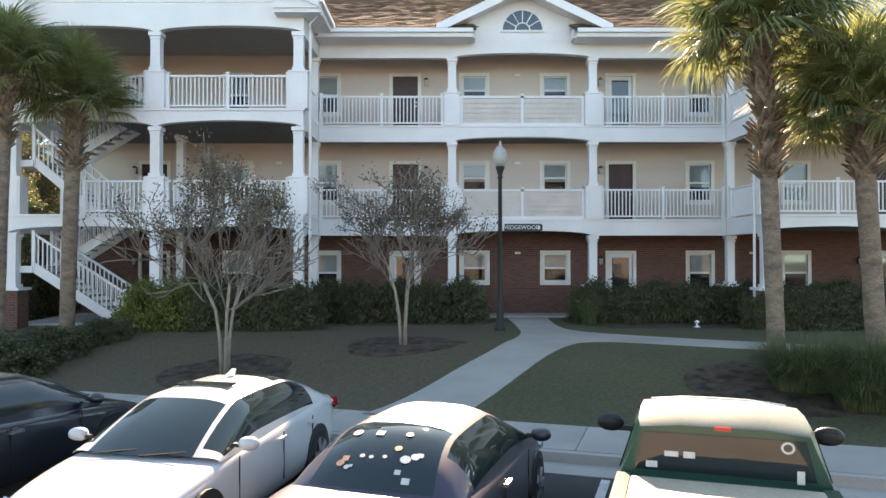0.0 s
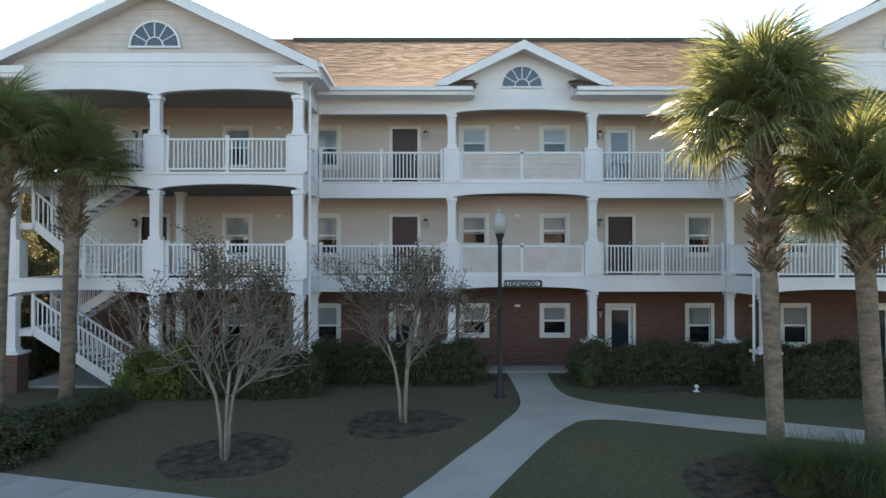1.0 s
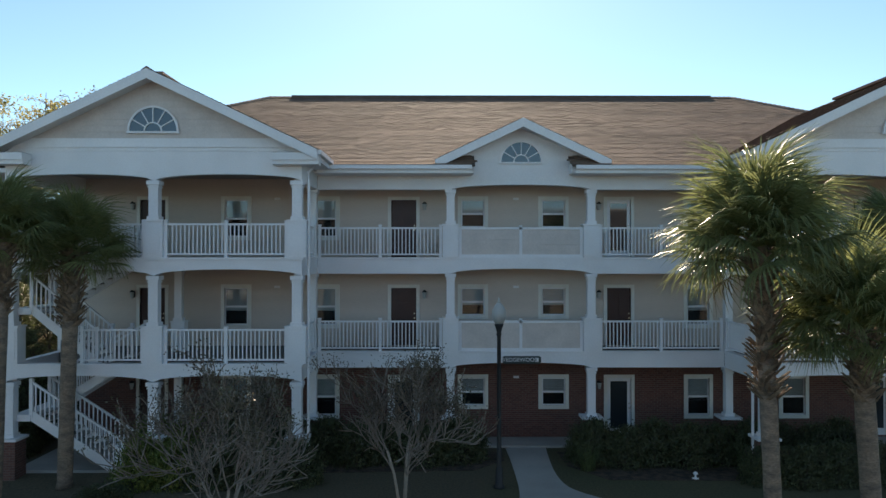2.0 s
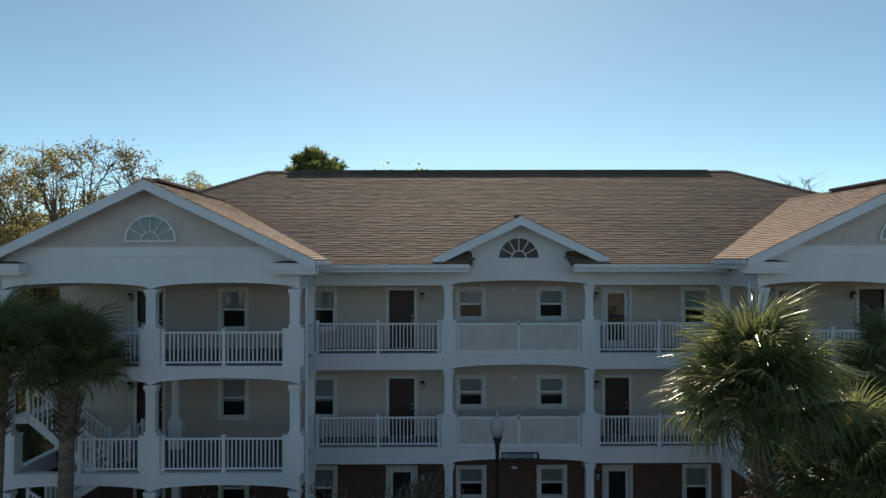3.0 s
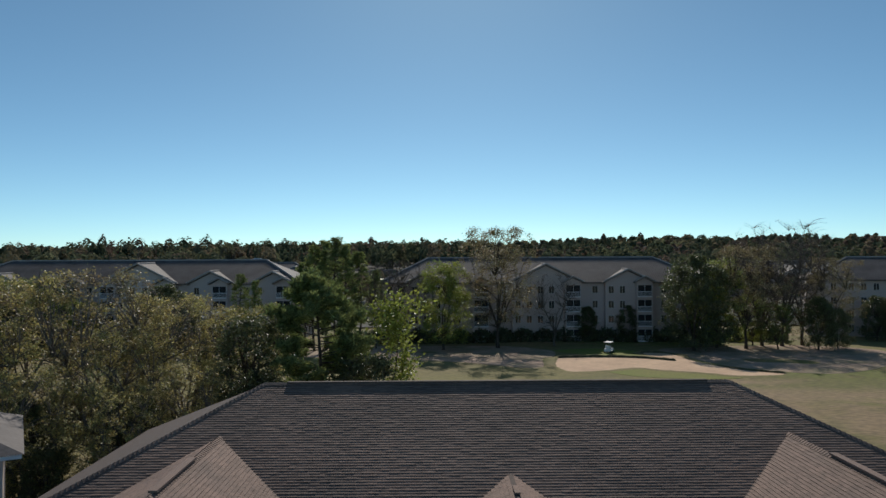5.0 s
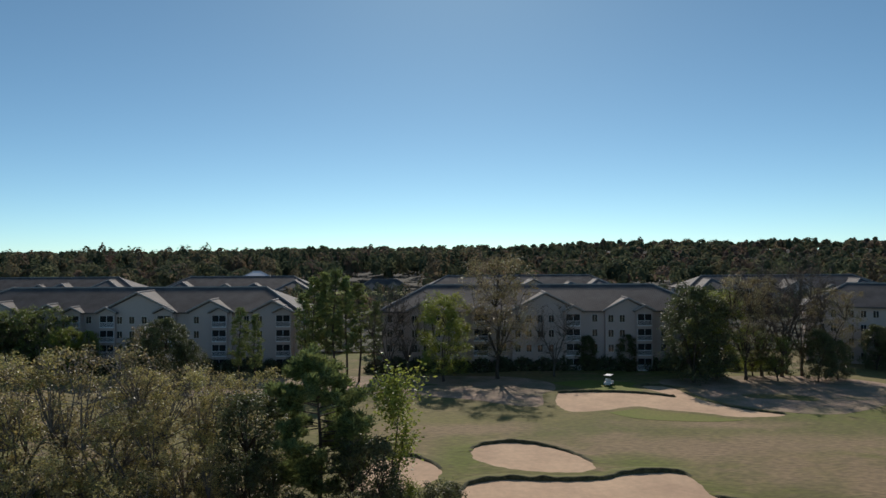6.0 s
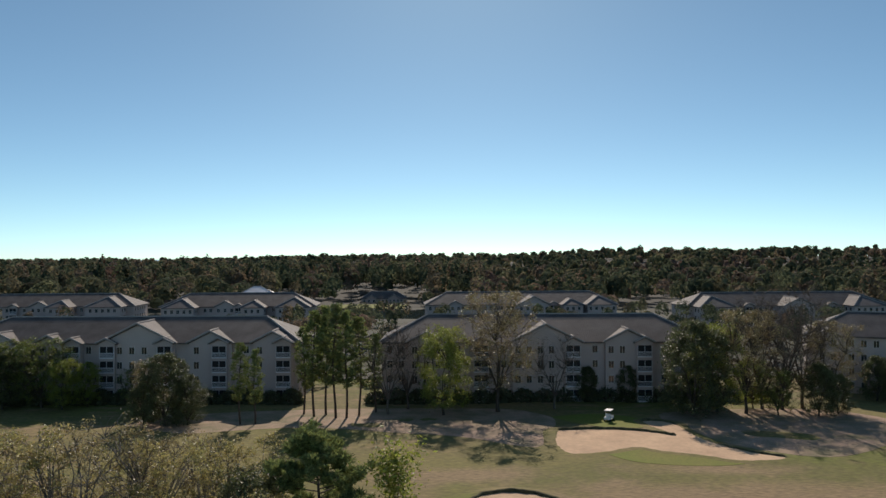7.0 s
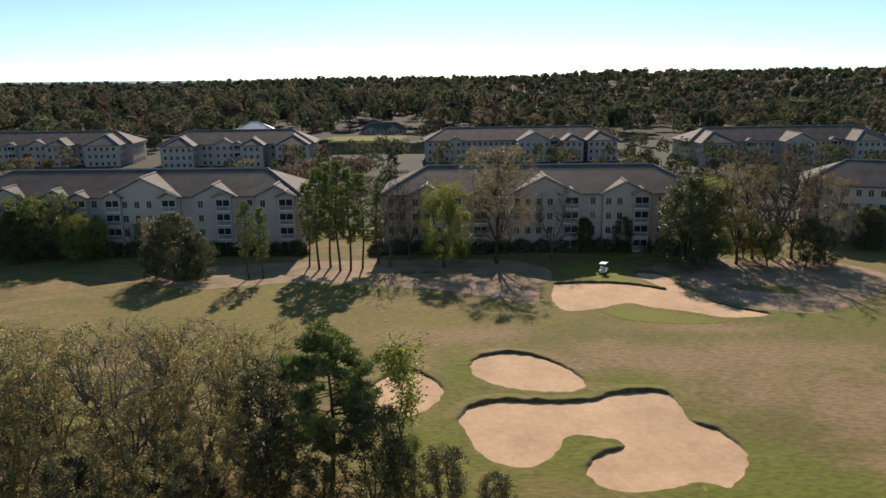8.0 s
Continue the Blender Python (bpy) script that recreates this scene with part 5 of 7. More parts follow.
def crown_tree(name, label, seed, H, R, low, leaf, count, size, spread, trunk=0.22, category="tree", twig=None, limbs=(7, 60, 420), gaps=0.35, peak=0.55):
    """A tree whose limbs, branches and twigs reach out to fill a lumpy crown R wide, from low * H up to H; gaps: how much of the crown has few leaves."""
    rng = random.Random(seed)
    ob = thing(name, label, category)
    g = Geo()
    fork = max(low * H * 0.85, 0.09 * H)
    nodes = [Vector((0.1 * math.sin(i + seed), 0.1 * math.cos(1.3 * i + seed), fork * i / 4)) for i in range(5)]
    nodes[0].z = -0.2
    g.tube(nodes, [trunk * 1.3, trunk, trunk * 0.92, trunk * 0.85, trunk * 0.8], 8)
    top = nodes[-1].copy()
    nodes, tips = nodes[3:], []
    for level, many in enumerate(limbs):
        arr = np.array([tuple(q) for q in nodes])
        fresh = []
        for k in range(many):
            az = 2 * math.pi * (k + rng.random() * 0.8) / many if level == 0 else rng.uniform(0, 6.283)
            f = rng.uniform(0.25, 0.7) if level == 0 else rng.random() ** 0.8
            wide = max(0.05, 1 - abs((f - peak) / (0.62 if f > peak else 0.75)) ** 2.2) ** 0.5
            lump = 1 + 0.2 * math.sin(3 * az + seed) + 0.12 * math.sin(5 * az + 9 * f + seed)
            u = (rng.uniform(0.4, 0.65), rng.uniform(0.35, 0.95), rng.uniform(0.15, 1.0) ** 0.5)[level]
            r = R * wide * lump * u
            end = Vector((math.cos(az) * r, math.sin(az) * r, H * (low + (1 - low) * f * (0.93 + 0.07 * lump) * (1 if level else 0.85))))
            cost = np.linalg.norm(arr - np.array(tuple(end)), axis=1) + 0.9 * np.maximum(0, arr[:, 2] - end.z + 0.3)
            a = nodes[int(cost.argmin())]
            dist = (end - a).length
            bend = a.lerp(end, 0.5) + Vector((rng.gauss(0, 0.07), rng.gauss(0, 0.07), 0.1 if level else 0.18)) * dist
            pts = [a, a.lerp(bend, 0.55), bend, bend.lerp(end, 0.5) + Vector((0, 0, 0.04 * dist)), end]
            r0 = (trunk * 0.55, trunk * 0.24, 0.03)[level]
            g.tube(pts, [r0, r0 * 0.85, r0 * 0.68, r0 * 0.5, max(r0 * 0.3, 0.012)], (6, 5, 3)[level], caps=False)
            fresh += pts[1:]
            if level == len(limbs) - 1:
                tips += pts[2:]
        nodes = fresh + (nodes if level == 0 else [])
    part("trunk", g, twig or TRUNK, ob, smooth=True)
    if count:
        sk = seed * 3.7
        full = [t for t in tips if noise.noise(Vector((t.x / R * 2.2 + sk, t.y / R * 2.2, t.z / R * 2.2))) > gaps - 0.6] or tips
        part("crown", leaves(rng, full, count, size, spread), leaf, ob)
    return ob, 1.0


def tree(name, label, seed, height, leaf, count, size, spread, trunk=0.22, crown_from=0.35, last=3, wide=0.6, lift=0.25, lean=0.0, category="tree", twig=None, kids=(2, 4), skirt=0.0):
    rng = random.Random(seed)
    ob = thing(name, label, category)
    g, tips = Geo(), []
    first = height * crown_from
    grow(g, rng, Vector((0, 0, -0.2)), Vector((lean, 0, 1)).normalized(), first, trunk, 0, last, tips, wide, lift, kids=kids)
    top = max(t.z for t in tips)
    broad = 0.8 * max(math.hypot(t.x, t.y) for t in tips)
    for k in range(int(len(tips) * skirt)):   # low boughs that reach towards the ground
        a, r, h = rng.uniform(0, 6.28), broad * rng.uniform(0.3, 1.0), rng.uniform(0.05, 0.42)
        r *= (0.65 + 0.6 * h) * (1 + 0.3 * math.sin(3 * a + seed))
        tips.append(Vector((math.cos(a) * r, math.sin(a) * r, top * h)))
    part("trunk", g, twig or TRUNK, ob, smooth=True)
    part("crown", leaves(rng, tips, count, size, spread), leaf, ob)
    return ob, height / (top + spread)


def pine(name, label, seed, height, crown_low, radius, count, size):
    rng = random.Random(seed)
    ob = thing(name, label, "pine tree")
    g = Geo()
    pts = [Vector((0.25 * math.sin(i * 0.7 + seed), 0.2 * math.cos(i * 0.9 + seed), height * i / 8)) for i in range(9)]
    g.tube(pts, [0.24 * (1 - 0.82 * i / 8) for i in range(9)], 8)
    tips = []
    z = height * crown_low
    while z < height * 0.99:
        t = (z / height - crown_low) / (1 - crown_low)
        rad = radius * (math.sin(math.pi * (0.18 + 0.8 * t)) ** 0.7) * rng.uniform(0.7, 1.15)
        a = rng.uniform(0, 6.28)
        base = pts[min(7, int(z / height * 8))].lerp(pts[min(8, int(z / height * 8) + 1)], (z / height * 8) % 1)
        base.z = z
        end = base + Vector((math.cos(a) * rad, math.sin(a) * rad, rad * rng.uniform(0.05, 0.45)))
        mid = base.lerp(end, 0.55) + Vector((0, 0, -0.06 * rad))
        g.tube([base, mid, end], [0.06, 0.04, 0.015], 4, caps=False)
        for k in range(7):
            tips.append(mid.lerp(end, k / 6) + Vector((rng.gauss(0, 0.22), rng.gauss(0, 0.22), rng.gauss(0, 0.12))))
        z += 0.16 * rng.uniform(0.6, 1.4)
    tips.append(pts[-1])
    part("trunk", g, TRUNK, ob, smooth=True)
    lv = Geo()
    for i in range(count // 7):
        c = rng.choice(tips) + Vector((rng.gauss(0, 0.2), rng.gauss(0, 0.2), rng.gauss(0, 0.14)))
        for k in range(7):   # a tuft of needles
            d = Vector((rng.gauss(0, 1), rng.gauss(0, 1), rng.gauss(0.5, 0.7))).normalized()
            s = d.orthogonal().normalized() * size * 0.13
            e = c + d * size * rng.uniform(0.7, 1.2)
            lv.add([c - s, c + s, e + s * 0.4, e - s * 0.4], [(0, 1, 2, 3)])
    part("crown", lv, LEAF_PINE, ob)
    return ob, 1.0


def place(made, spots, group="", label=None):
    """Put the first tree and copies of it at (x, y, scale, turn)."""
    ob, k = made
    if group:
        tagged(ob, group=group)
    for i, (x, y, s, turn) in enumerate(spots):
        m = Matrix.Translation((x, y, ground_z(x, y) - 0.05)) @ Matrix.Rotation(radians(turn), 4, "Z") @ Matrix.Diagonal((s * k, s * k, s * k, 1))
        if i == 0:
            first = m
        else:
            copy_thing(ob, m)
    ob.matrix_basis = first


# near trees behind the building
A1 = crown_tree("oak_tree", "leafy oak with thin olive and brown foliage behind the building", 11, 14.2, 4.6, 0.16, LEAF_OAK, 13000, 0.1, 0.22, 0.24, twig=GREY_BARK, gaps=0.5)
place(A1, [(-20.5, 58, 0.98, 0), (-31, 54, 1.12, 80), (-38, 60, 1.0, 200), (-16, 64, 0.88, 250), (-26.5, 62, 0.92, 40), (-34, 52, 1.0, 330), (-23, 53, 0.85, 100), (-48, 58, 1.05, 290), (-17.5, 52, 0.7, 60), (-20, 47.5, 0.72, 220), (-27, 48.5, 0.78, 10)], "trees behind the building")
A2 = crown_tree("oak_tree", "rusty-leaved oak in thin autumn foliage behind the building", 23, 14.6, 4.6, 0.2, LEAF_BROWN, 6000, 0.095, 0.22, 0.22, twig=GREY_BARK, gaps=0.5, limbs=(7, 70, 560))
place(A2, [(-25.5, 55, 1.12, 0), (-35, 56, 1.03, 120), (-21.5, 63, 0.92, 170), (-44, 57, 1.05, 60)], "trees behind the building")
A3 = crown_tree("evergreen_oak", "dark green broadleaf tree behind the building", 31, 11.0, 3.4, 0.1, LEAF_DARK, 10500, 0.115, 0.24, 0.2, gaps=0.35, peak=0.45)
place(A3, [(-14.2, 56, 1.12, 0), (-13.2, 52.5, 0.8, 90), (-3.6, 53, 0.62, 140), (-5.2, 52.5, 0.92, 30), (-28, 50, 0.75, 210), (-36, 51, 0.8, 20), (-21, 51.5, 0.7, 300), (0.2, 51.5, 0.68, 10), (4.2, 51, 0.5, 75), (-9.4, 51, 0.62, 190), (-25, 47, 0.6, 15), (-31, 46, 0.6, 65), (-37, 47, 0.65, 115), (-18, 50, 0.6, 165), (-17, 27.5, 0.42, 5), (-18.5, 31, 0.5, 55), (-16.5, 34, 0.5, 105), (-21, 28, 0.5, 200), (-15.2, 24.5, 0.3, 33), (-15.6, 27, 0.36, 77), (-14.9, 22.2, 0.26, 140)], "trees behind the building")
place(pine("pine_tree", "tall bushy green pine behind the building", 5, 15.6, 0.36, 3.7, 42000, 0.38), [(-8.9, 55, 1.0, 0)])
A4 = tree("young_tree", "slender yellow-green young tree behind the building", 41, 10.0, LEAF_YELLOW, 2400, 0.1, 0.38, 0.1, 0.45, 2, 0.4, 0.4)
place(A4, [(-3.6, 57, 1.42, 0), (-2.2, 55.5, 0.6, 130)], "young trees behind the building")

# trees on the far side of the fairway
B1 = crown_tree("broadleaf_tree", "tall yellow-green tree beside the fairway", 51, 19.0, 5.8, 0.07, LEAF_YELLOW, 22000, 0.16, 0.42, 0.3, gaps=0.4, peak=0.5)
place(B1, [(1.2, 135.0, 0.84, 0), (-68.3, 144.5, 0.45, 100), (-72, 142, 0.5, 30), (52.5, 137, 0.86, 170), (60, 139, 0.5, 80)], "trees beside the fairway")
B2 = crown_tree("broadleaf_tree", "tall oak with thin rusty autumn leaves beside fairway", 66, 22.0, 7.0, 0.2, LEAF_BROWN, 15000, 0.135, 0.4, 0.34, gaps=0.5, limbs=(8, 70, 560))
place(B2, [(11.5, 138, 1.02, 0), (57, 135, 0.86, 140), (-51, 131, 0.5, 60), (74, 137, 0.75, 220)], "trees beside the fairway")
B3 = crown_tree("bare_tree", "bare pale grey tree with fine branches beside fairway", 73, 21.0, 7.2, 0.2, LEAF_BROWN, 250, 0.1, 0.3, 0.3, twig=TWIG, limbs=(8, 90, 800), peak=0.6)
place(B3, [(65, 137.5, 1.12, 0), (-9.0, 136.0, 0.78, 90), (22.5, 140, 0.68, 30), (-5.5, 141, 0.8, 200), (67.5, 141, 0.9, 250), (61.5, 138.5, 0.98, 120), (69, 138, 1.0, 60)], "bare trees beside the fairway")
B4 = crown_tree("magnolia_tree", "dense dark evergreen tree beside the fairway", 84, 17.0, 6.4, 0.05, LEAF_DARK, 21000, 0.19, 0.42, 0.3, gaps=0.25, peak=0.38)
place(B4, [(46.7, 133, 1.0, 0), (-47, 127.5, 0.72, 70), (-43.2, 128, 0.5, 160), (-51, 128.5, 0.42, 240), (69, 132, 0.55, 300), (73, 133, 0.42, 20), (88, 146, 0.52, 210), (92, 147, 0.5, 80), (38, 146.5, 0.42, 30), (30, 146.5, 0.4, 60), (-84, 143, 0.62, 10)], "evergreen trees beside the fairway")
B5 = crown_tree("broadleaf_tree", "green broadleaf tree in front of the far block", 95, 14.0, 5.6, 0.12, LEAF_GREEN, 9500, 0.16, 0.34, 0.28, gaps=0.45)
place(B5, [(-77, 144, 0.95, 0), (-84, 146, 0.92, 60), (-92, 145, 0.8, 150), (62, 133, 0.6, 40), (-60, 146.5, 0.5, 200), (-100, 143, 0.9, 280), (50, 139, 0.8, 20)], "trees beside the fairway")
C1 = pine("pine_tree", "slender tall pine in a row beside the fairway", 9, 19.5, 0.3, 2.3, 4900, 0.5)
place(C1, [(-22.4, 134.3, 0.98, 0), (-18.4, 132.9, 1.05, 70), (-16.3, 132.8, 0.98, 140), (-14.0, 134.5, 0.92, 220), (-20.3, 136, 1.02, 300), (-34.2, 128.1, 0.72, 20), (-31.6, 128.0, 0.66, 110), (-24.5, 136.5, 0.82, 190), (-11.5, 138, 0.75, 60)], "pines beside the fairway")


# low shrubs along the far blocks
def shrub_mesh(seed, leaf, count, size):
    rng = random.Random(seed)
    tips = []
    for i in range(260):
        a, b = rng.uniform(0, 6.28), math.acos(rng.uniform(-0.1, 1))
        r = rng.uniform(0.7, 1.0)
        tips.append(Vector((math.cos(a) * math.sin(b) * r, math.sin(a) * math.sin(b) * r, max(0.02, math.cos(b) * r))))
    return leaves(rng, tips, count, size, 0.09).mesh("foliage", leaf)


LEAF_HEDGE = leaf_mat("hedge_leaf", (0.07, 0.085, 0.036), (0.085, 0.09, 0.042), 0.25)
SHRUB = shrub_mesh(3, LEAF_HEDGE, 9000, 0.036)
SHRUB2 = shrub_mesh(4, LEAF_GREEN, 8500, 0.038)
SHRUB_FAR = shrub_mesh(5, LEAF_HEDGE, 1900, 0.09)


def shrub(x, y, sx, sy, sz, me=None, label="dense dark green clipped shrub", group="hedge shrubs", core=True):
    ob = thing("shrub", label, "shrub", group, at=Matrix.Translation((x, y, ground_z(x, y) - 0.03)))
    o = new("foliage", me or SHRUB)
    o.parent = ob
    o.scale = (sx, sy, sz)
    if core:
        q = new("woody_core", STEMS)
        q.parent = ob
        q.scale = (sx, sy, sz)
    return ob


_r = random.Random(2)
_g = Geo()
for k in range(26):
    a, b = _r.uniform(0, 6.28), _r.uniform(0.3, 0.8)
    _g.tube([(0.1 * math.cos(a), 0.1 * math.sin(a), 0), (b * 0.6 * math.cos(a), b * 0.6 * math.sin(a), 0.45), (b * math.cos(a), b * math.sin(a), 0.8)], [0.02, 0.014, 0.006], 4)
STEMS = _g.mesh("woody_core", TRUNK)
for k in range(40):
    x = -96 + k * 4.2
    if not -26 < x < -13:
        shrub(x, 147.0, 2.5, 1.6, 2.4 + 0.7 * _r.random(), SHRUB_FAR, group="shrubs along the far block", label="dark foundation shrub along the far block")


def far_woods():
    """Woods to the horizon, joined: crowns of leaf sprays, thinning with distance."""
    rng = np.random.default_rng(4)
    V, F = [], []
    base = 0
    for row, (y0, y1, n, quads, sz) in enumerate(((176, 330, 420, 300, 0.55), (325, 420, 190, 260, 1.1), (400, 520, 560, 210, 1.3), (500, 700, 850, 130, 1.8), (680, 1000, 1100, 80, 2.6), (1000, 1700, 1300, 45, 4.0))):
        for k in range(n):
            y = rng.uniform(y0, y1)
            x = rng.uniform(-0.75, 0.75) * y
            if row == 0 and (-104 < x < 60 and y < 176 or 60 < x < 140 and 140 < y < 190):
                continue
            if row == 1 and (-90 < x < 60 and 332 < y < 403 or -215 < x < 190 and y < 345):
                continue
            if 430 < y < 470 and -60 < x < -5 or (395 < y < 455 and -55 < x < -8):
                continue
            if -135 < x < -70 and y < 385:
                continue
            h, w = rng.uniform(9, 20), rng.uniform(6.0, 14.0)
            if row == 0 and any(ax - 4 < x < bx + 4 and ay - 11 < y < by + 4 for ax, bx, ay, by in ((-210, -122, 300, 335), (-116, -46, 298, 328), (-8, 82, 302, 332), (96, 188, 287, 316), (-120, -80, 330, 370))):
                continue
            if row == 0:
                h, w = h * 0.62, w * 0.6
            if rng.random() < 0.15:
                h *= 1.15
            if 470 < y < 660 and x < 0.06 * y:      # tall pines stand here
                h *= 1.4
            gz = ground_z(x, y)
            d = rng.normal(size=(quads, 3))
            d /= np.linalg.norm(d, axis=1)[:, None]
            d[:, 2] = np.where(d[:, 2] < -0.3, -d[:, 2], d[:, 2])
            lump = 0.8 + 0.22 * np.sin(d[:, 0] * 3 + k) * np.cos(d[:, 1] * 4 + k * 2) + 0.15 * rng.random(quads)
            c = d * lump[:, None] * np.array([w * 0.5, w * 0.5, h * 0.36]) + np.array([x, y, gz + h * 0.62])
            tilt = d + 0.2 * rng.normal(size=(quads, 3))
            a = np.cross(tilt, rng.normal(size=(quads, 3)))
            a /= np.linalg.norm(a, axis=1)[:, None] + 1e-6
            b = np.cross(tilt, a)
            b /= np.linalg.norm(b, axis=1)[:, None] + 1e-6
            s = rng.uniform(0.45, 0.95, quads)[:, None] * sz
            V.append(np.stack([c - a * s, c - b * s * 0.7, c + a * s, c + b * s * 0.7], 1).reshape(-1, 3))
            F.append(np.arange(quads * 4).reshape(-1, 4) + base)
            base += quads * 4
    me = bpy.data.meshes.new("far_woods")
    me.from_pydata(np.concatenate(V).tolist(), [], np.concatenate(F).tolist())
    me.materials.append(LEAF_WOOD)
    tagged(new("far_woods", me), "dark mixed pine and oak woods reaching to the horizon", "woods", kind="stuff")


far_woods()

ESTATE = mat("estate_grounds", (0.06, 0.066, 0.03), 0.95, vary=0.3, scale=0.04, fine=0.8, bump=0.3, second=(0.05, 0.048, 0.045))
_g = Geo()
_ys = [174, 190, 210, 235, 260, 290, 315, 336, 360, 385, 413]
_xs = [-0.95 + 0.05 * i for i in range(39)]
_g.v = [(a * y, y, ground_z(a * y, y) + 0.3) for y in _ys for a in _xs]
_n = len(_xs)
_g.f = [(j * _n + i, j * _n + i + 1, (j + 1) * _n + i + 1, (j + 1) * _n + i) for j in range(len(_ys) - 1) for i in range(_n - 1)]
_g.m = [0] * len(_g.f)
tagged(part("estate_grounds", _g, ESTATE, smooth=True), "dark drives and planted beds between the far blocks", "ground", kind="structure")
LITTER = mat("woodland_floor", (0.035, 0.032, 0.02), 0.95, vary=0.3, scale=0.05, fine=1.0, bump=0.3)
_g = Geo()
_ys = [412, 470, 520, 560, 620, 700, 800, 900, 1050, 1200, 1500, 1800, 2300, 2900]
_xs = [-0.95 + 0.05 * i for i in range(39)]
_g.v = [(a * y, y, ground_z(a * y, y) + 0.4 + 4 * smooth01(520, 800, y)) for y in _ys for a in _xs]
_n = len(_xs)
_g.f = [(j * _n + i, j * _n + i + 1, (j + 1) * _n + i + 1, (j + 1) * _n + i) for j in range(len(_ys) - 1) for i in range(_n - 1)]
_g.m = [0] * len(_g.f)
tagged(part("woodland_floor", _g, LITTER, smooth=True), "dark leaf-strewn floor under the woods", "ground", kind="structure")


# ---- front garden ----
FROND = mat("palm_frond", (0.2, 0.23, 0.1), 0.3, vary=0.2, scale=2, fine=14, bump=0, second=(0.26, 0.28, 0.12), obj_random=0.25, translucent=0.5)
FROND_DRY = mat("dry_frond", (0.3, 0.22, 0.12), 0.8, vary=0.25, obj_random=0.3, translucent=0.2)
BOOT = mat("palm_boot", (0.3, 0.205, 0.135), 0.9, vary=0.3, scale=4, fine=30, bump=0.7, island=0.3)
PALM_TRUNK = mat("palm_trunk", (0.3, 0.21, 0.15), 0.9, vary=0.28, scale=3, fine=16, bump=0.9, stretch=(1, 1, 2.5), second=(0.15, 0.11, 0.085))


def frond_mesh(seed, material, blades=44, reach=0.95, stalk=0.95, droop=0.5):
    """A costapalmate fan: a curved stalk and long drooping blades. It points along +x."""
    rng = random.Random(seed)
    g = Geo()
    pts = [Vector((stalk * t, 0, 0.12 * math.sin(t * 2.6) - 0.1 * t * t)) for t in (0, 0.33, 0.66, 1.0)]
    g.tube(pts, [0.022, 0.018, 0.015, 0.012], 4)
    base = pts[-1]
    for i in range(blades):
        t = i / (blades - 1) * 2 - 1
        a = t * 1.75 + rng.gauss(0, 0.04)
        L = reach * (1.0 - 0.32 * abs(t) ** 1.5) * rng.uniform(0.88, 1.1)
        d = Vector((math.cos(a), math.sin(a), 0.28 - 0.35 * abs(t)))
        p, w = base + Vector((0.16 * (1 - abs(t)), 0, 0)), 0.016
        side = Vector((-math.sin(a), math.cos(a), 0.4 * (1 if i % 2 else -1))).normalized()
        prev = None
        for k in range(5):
            f = k / 4
            q = p + d * (L * f) + Vector((0, 0, -droop * L * f ** 2.4 * rng.uniform(0.8, 1.2)))
            ww = w * (0.55 + 1.2 * f * (1 - f) * 2) * (1 - f ** 3 * 0.95)
            cur = (q - side * ww, q + side * ww)
            if prev:
                g.add([prev[0], prev[1], cur[1], cur[0]], [(0, 1, 2, 3)])
            prev = cur
    return g.mesh("frond", material)


FRONDS = [frond_mesh(k, FROND, droop=0.3 + 0.14 * k, reach=0.85 + 0.04 * k, stalk=0.85 + 0.08 * k) for k in range(5)]
DRY = [frond_mesh(9, FROND_DRY, 18, 0.8, 0.8, 0.9)]


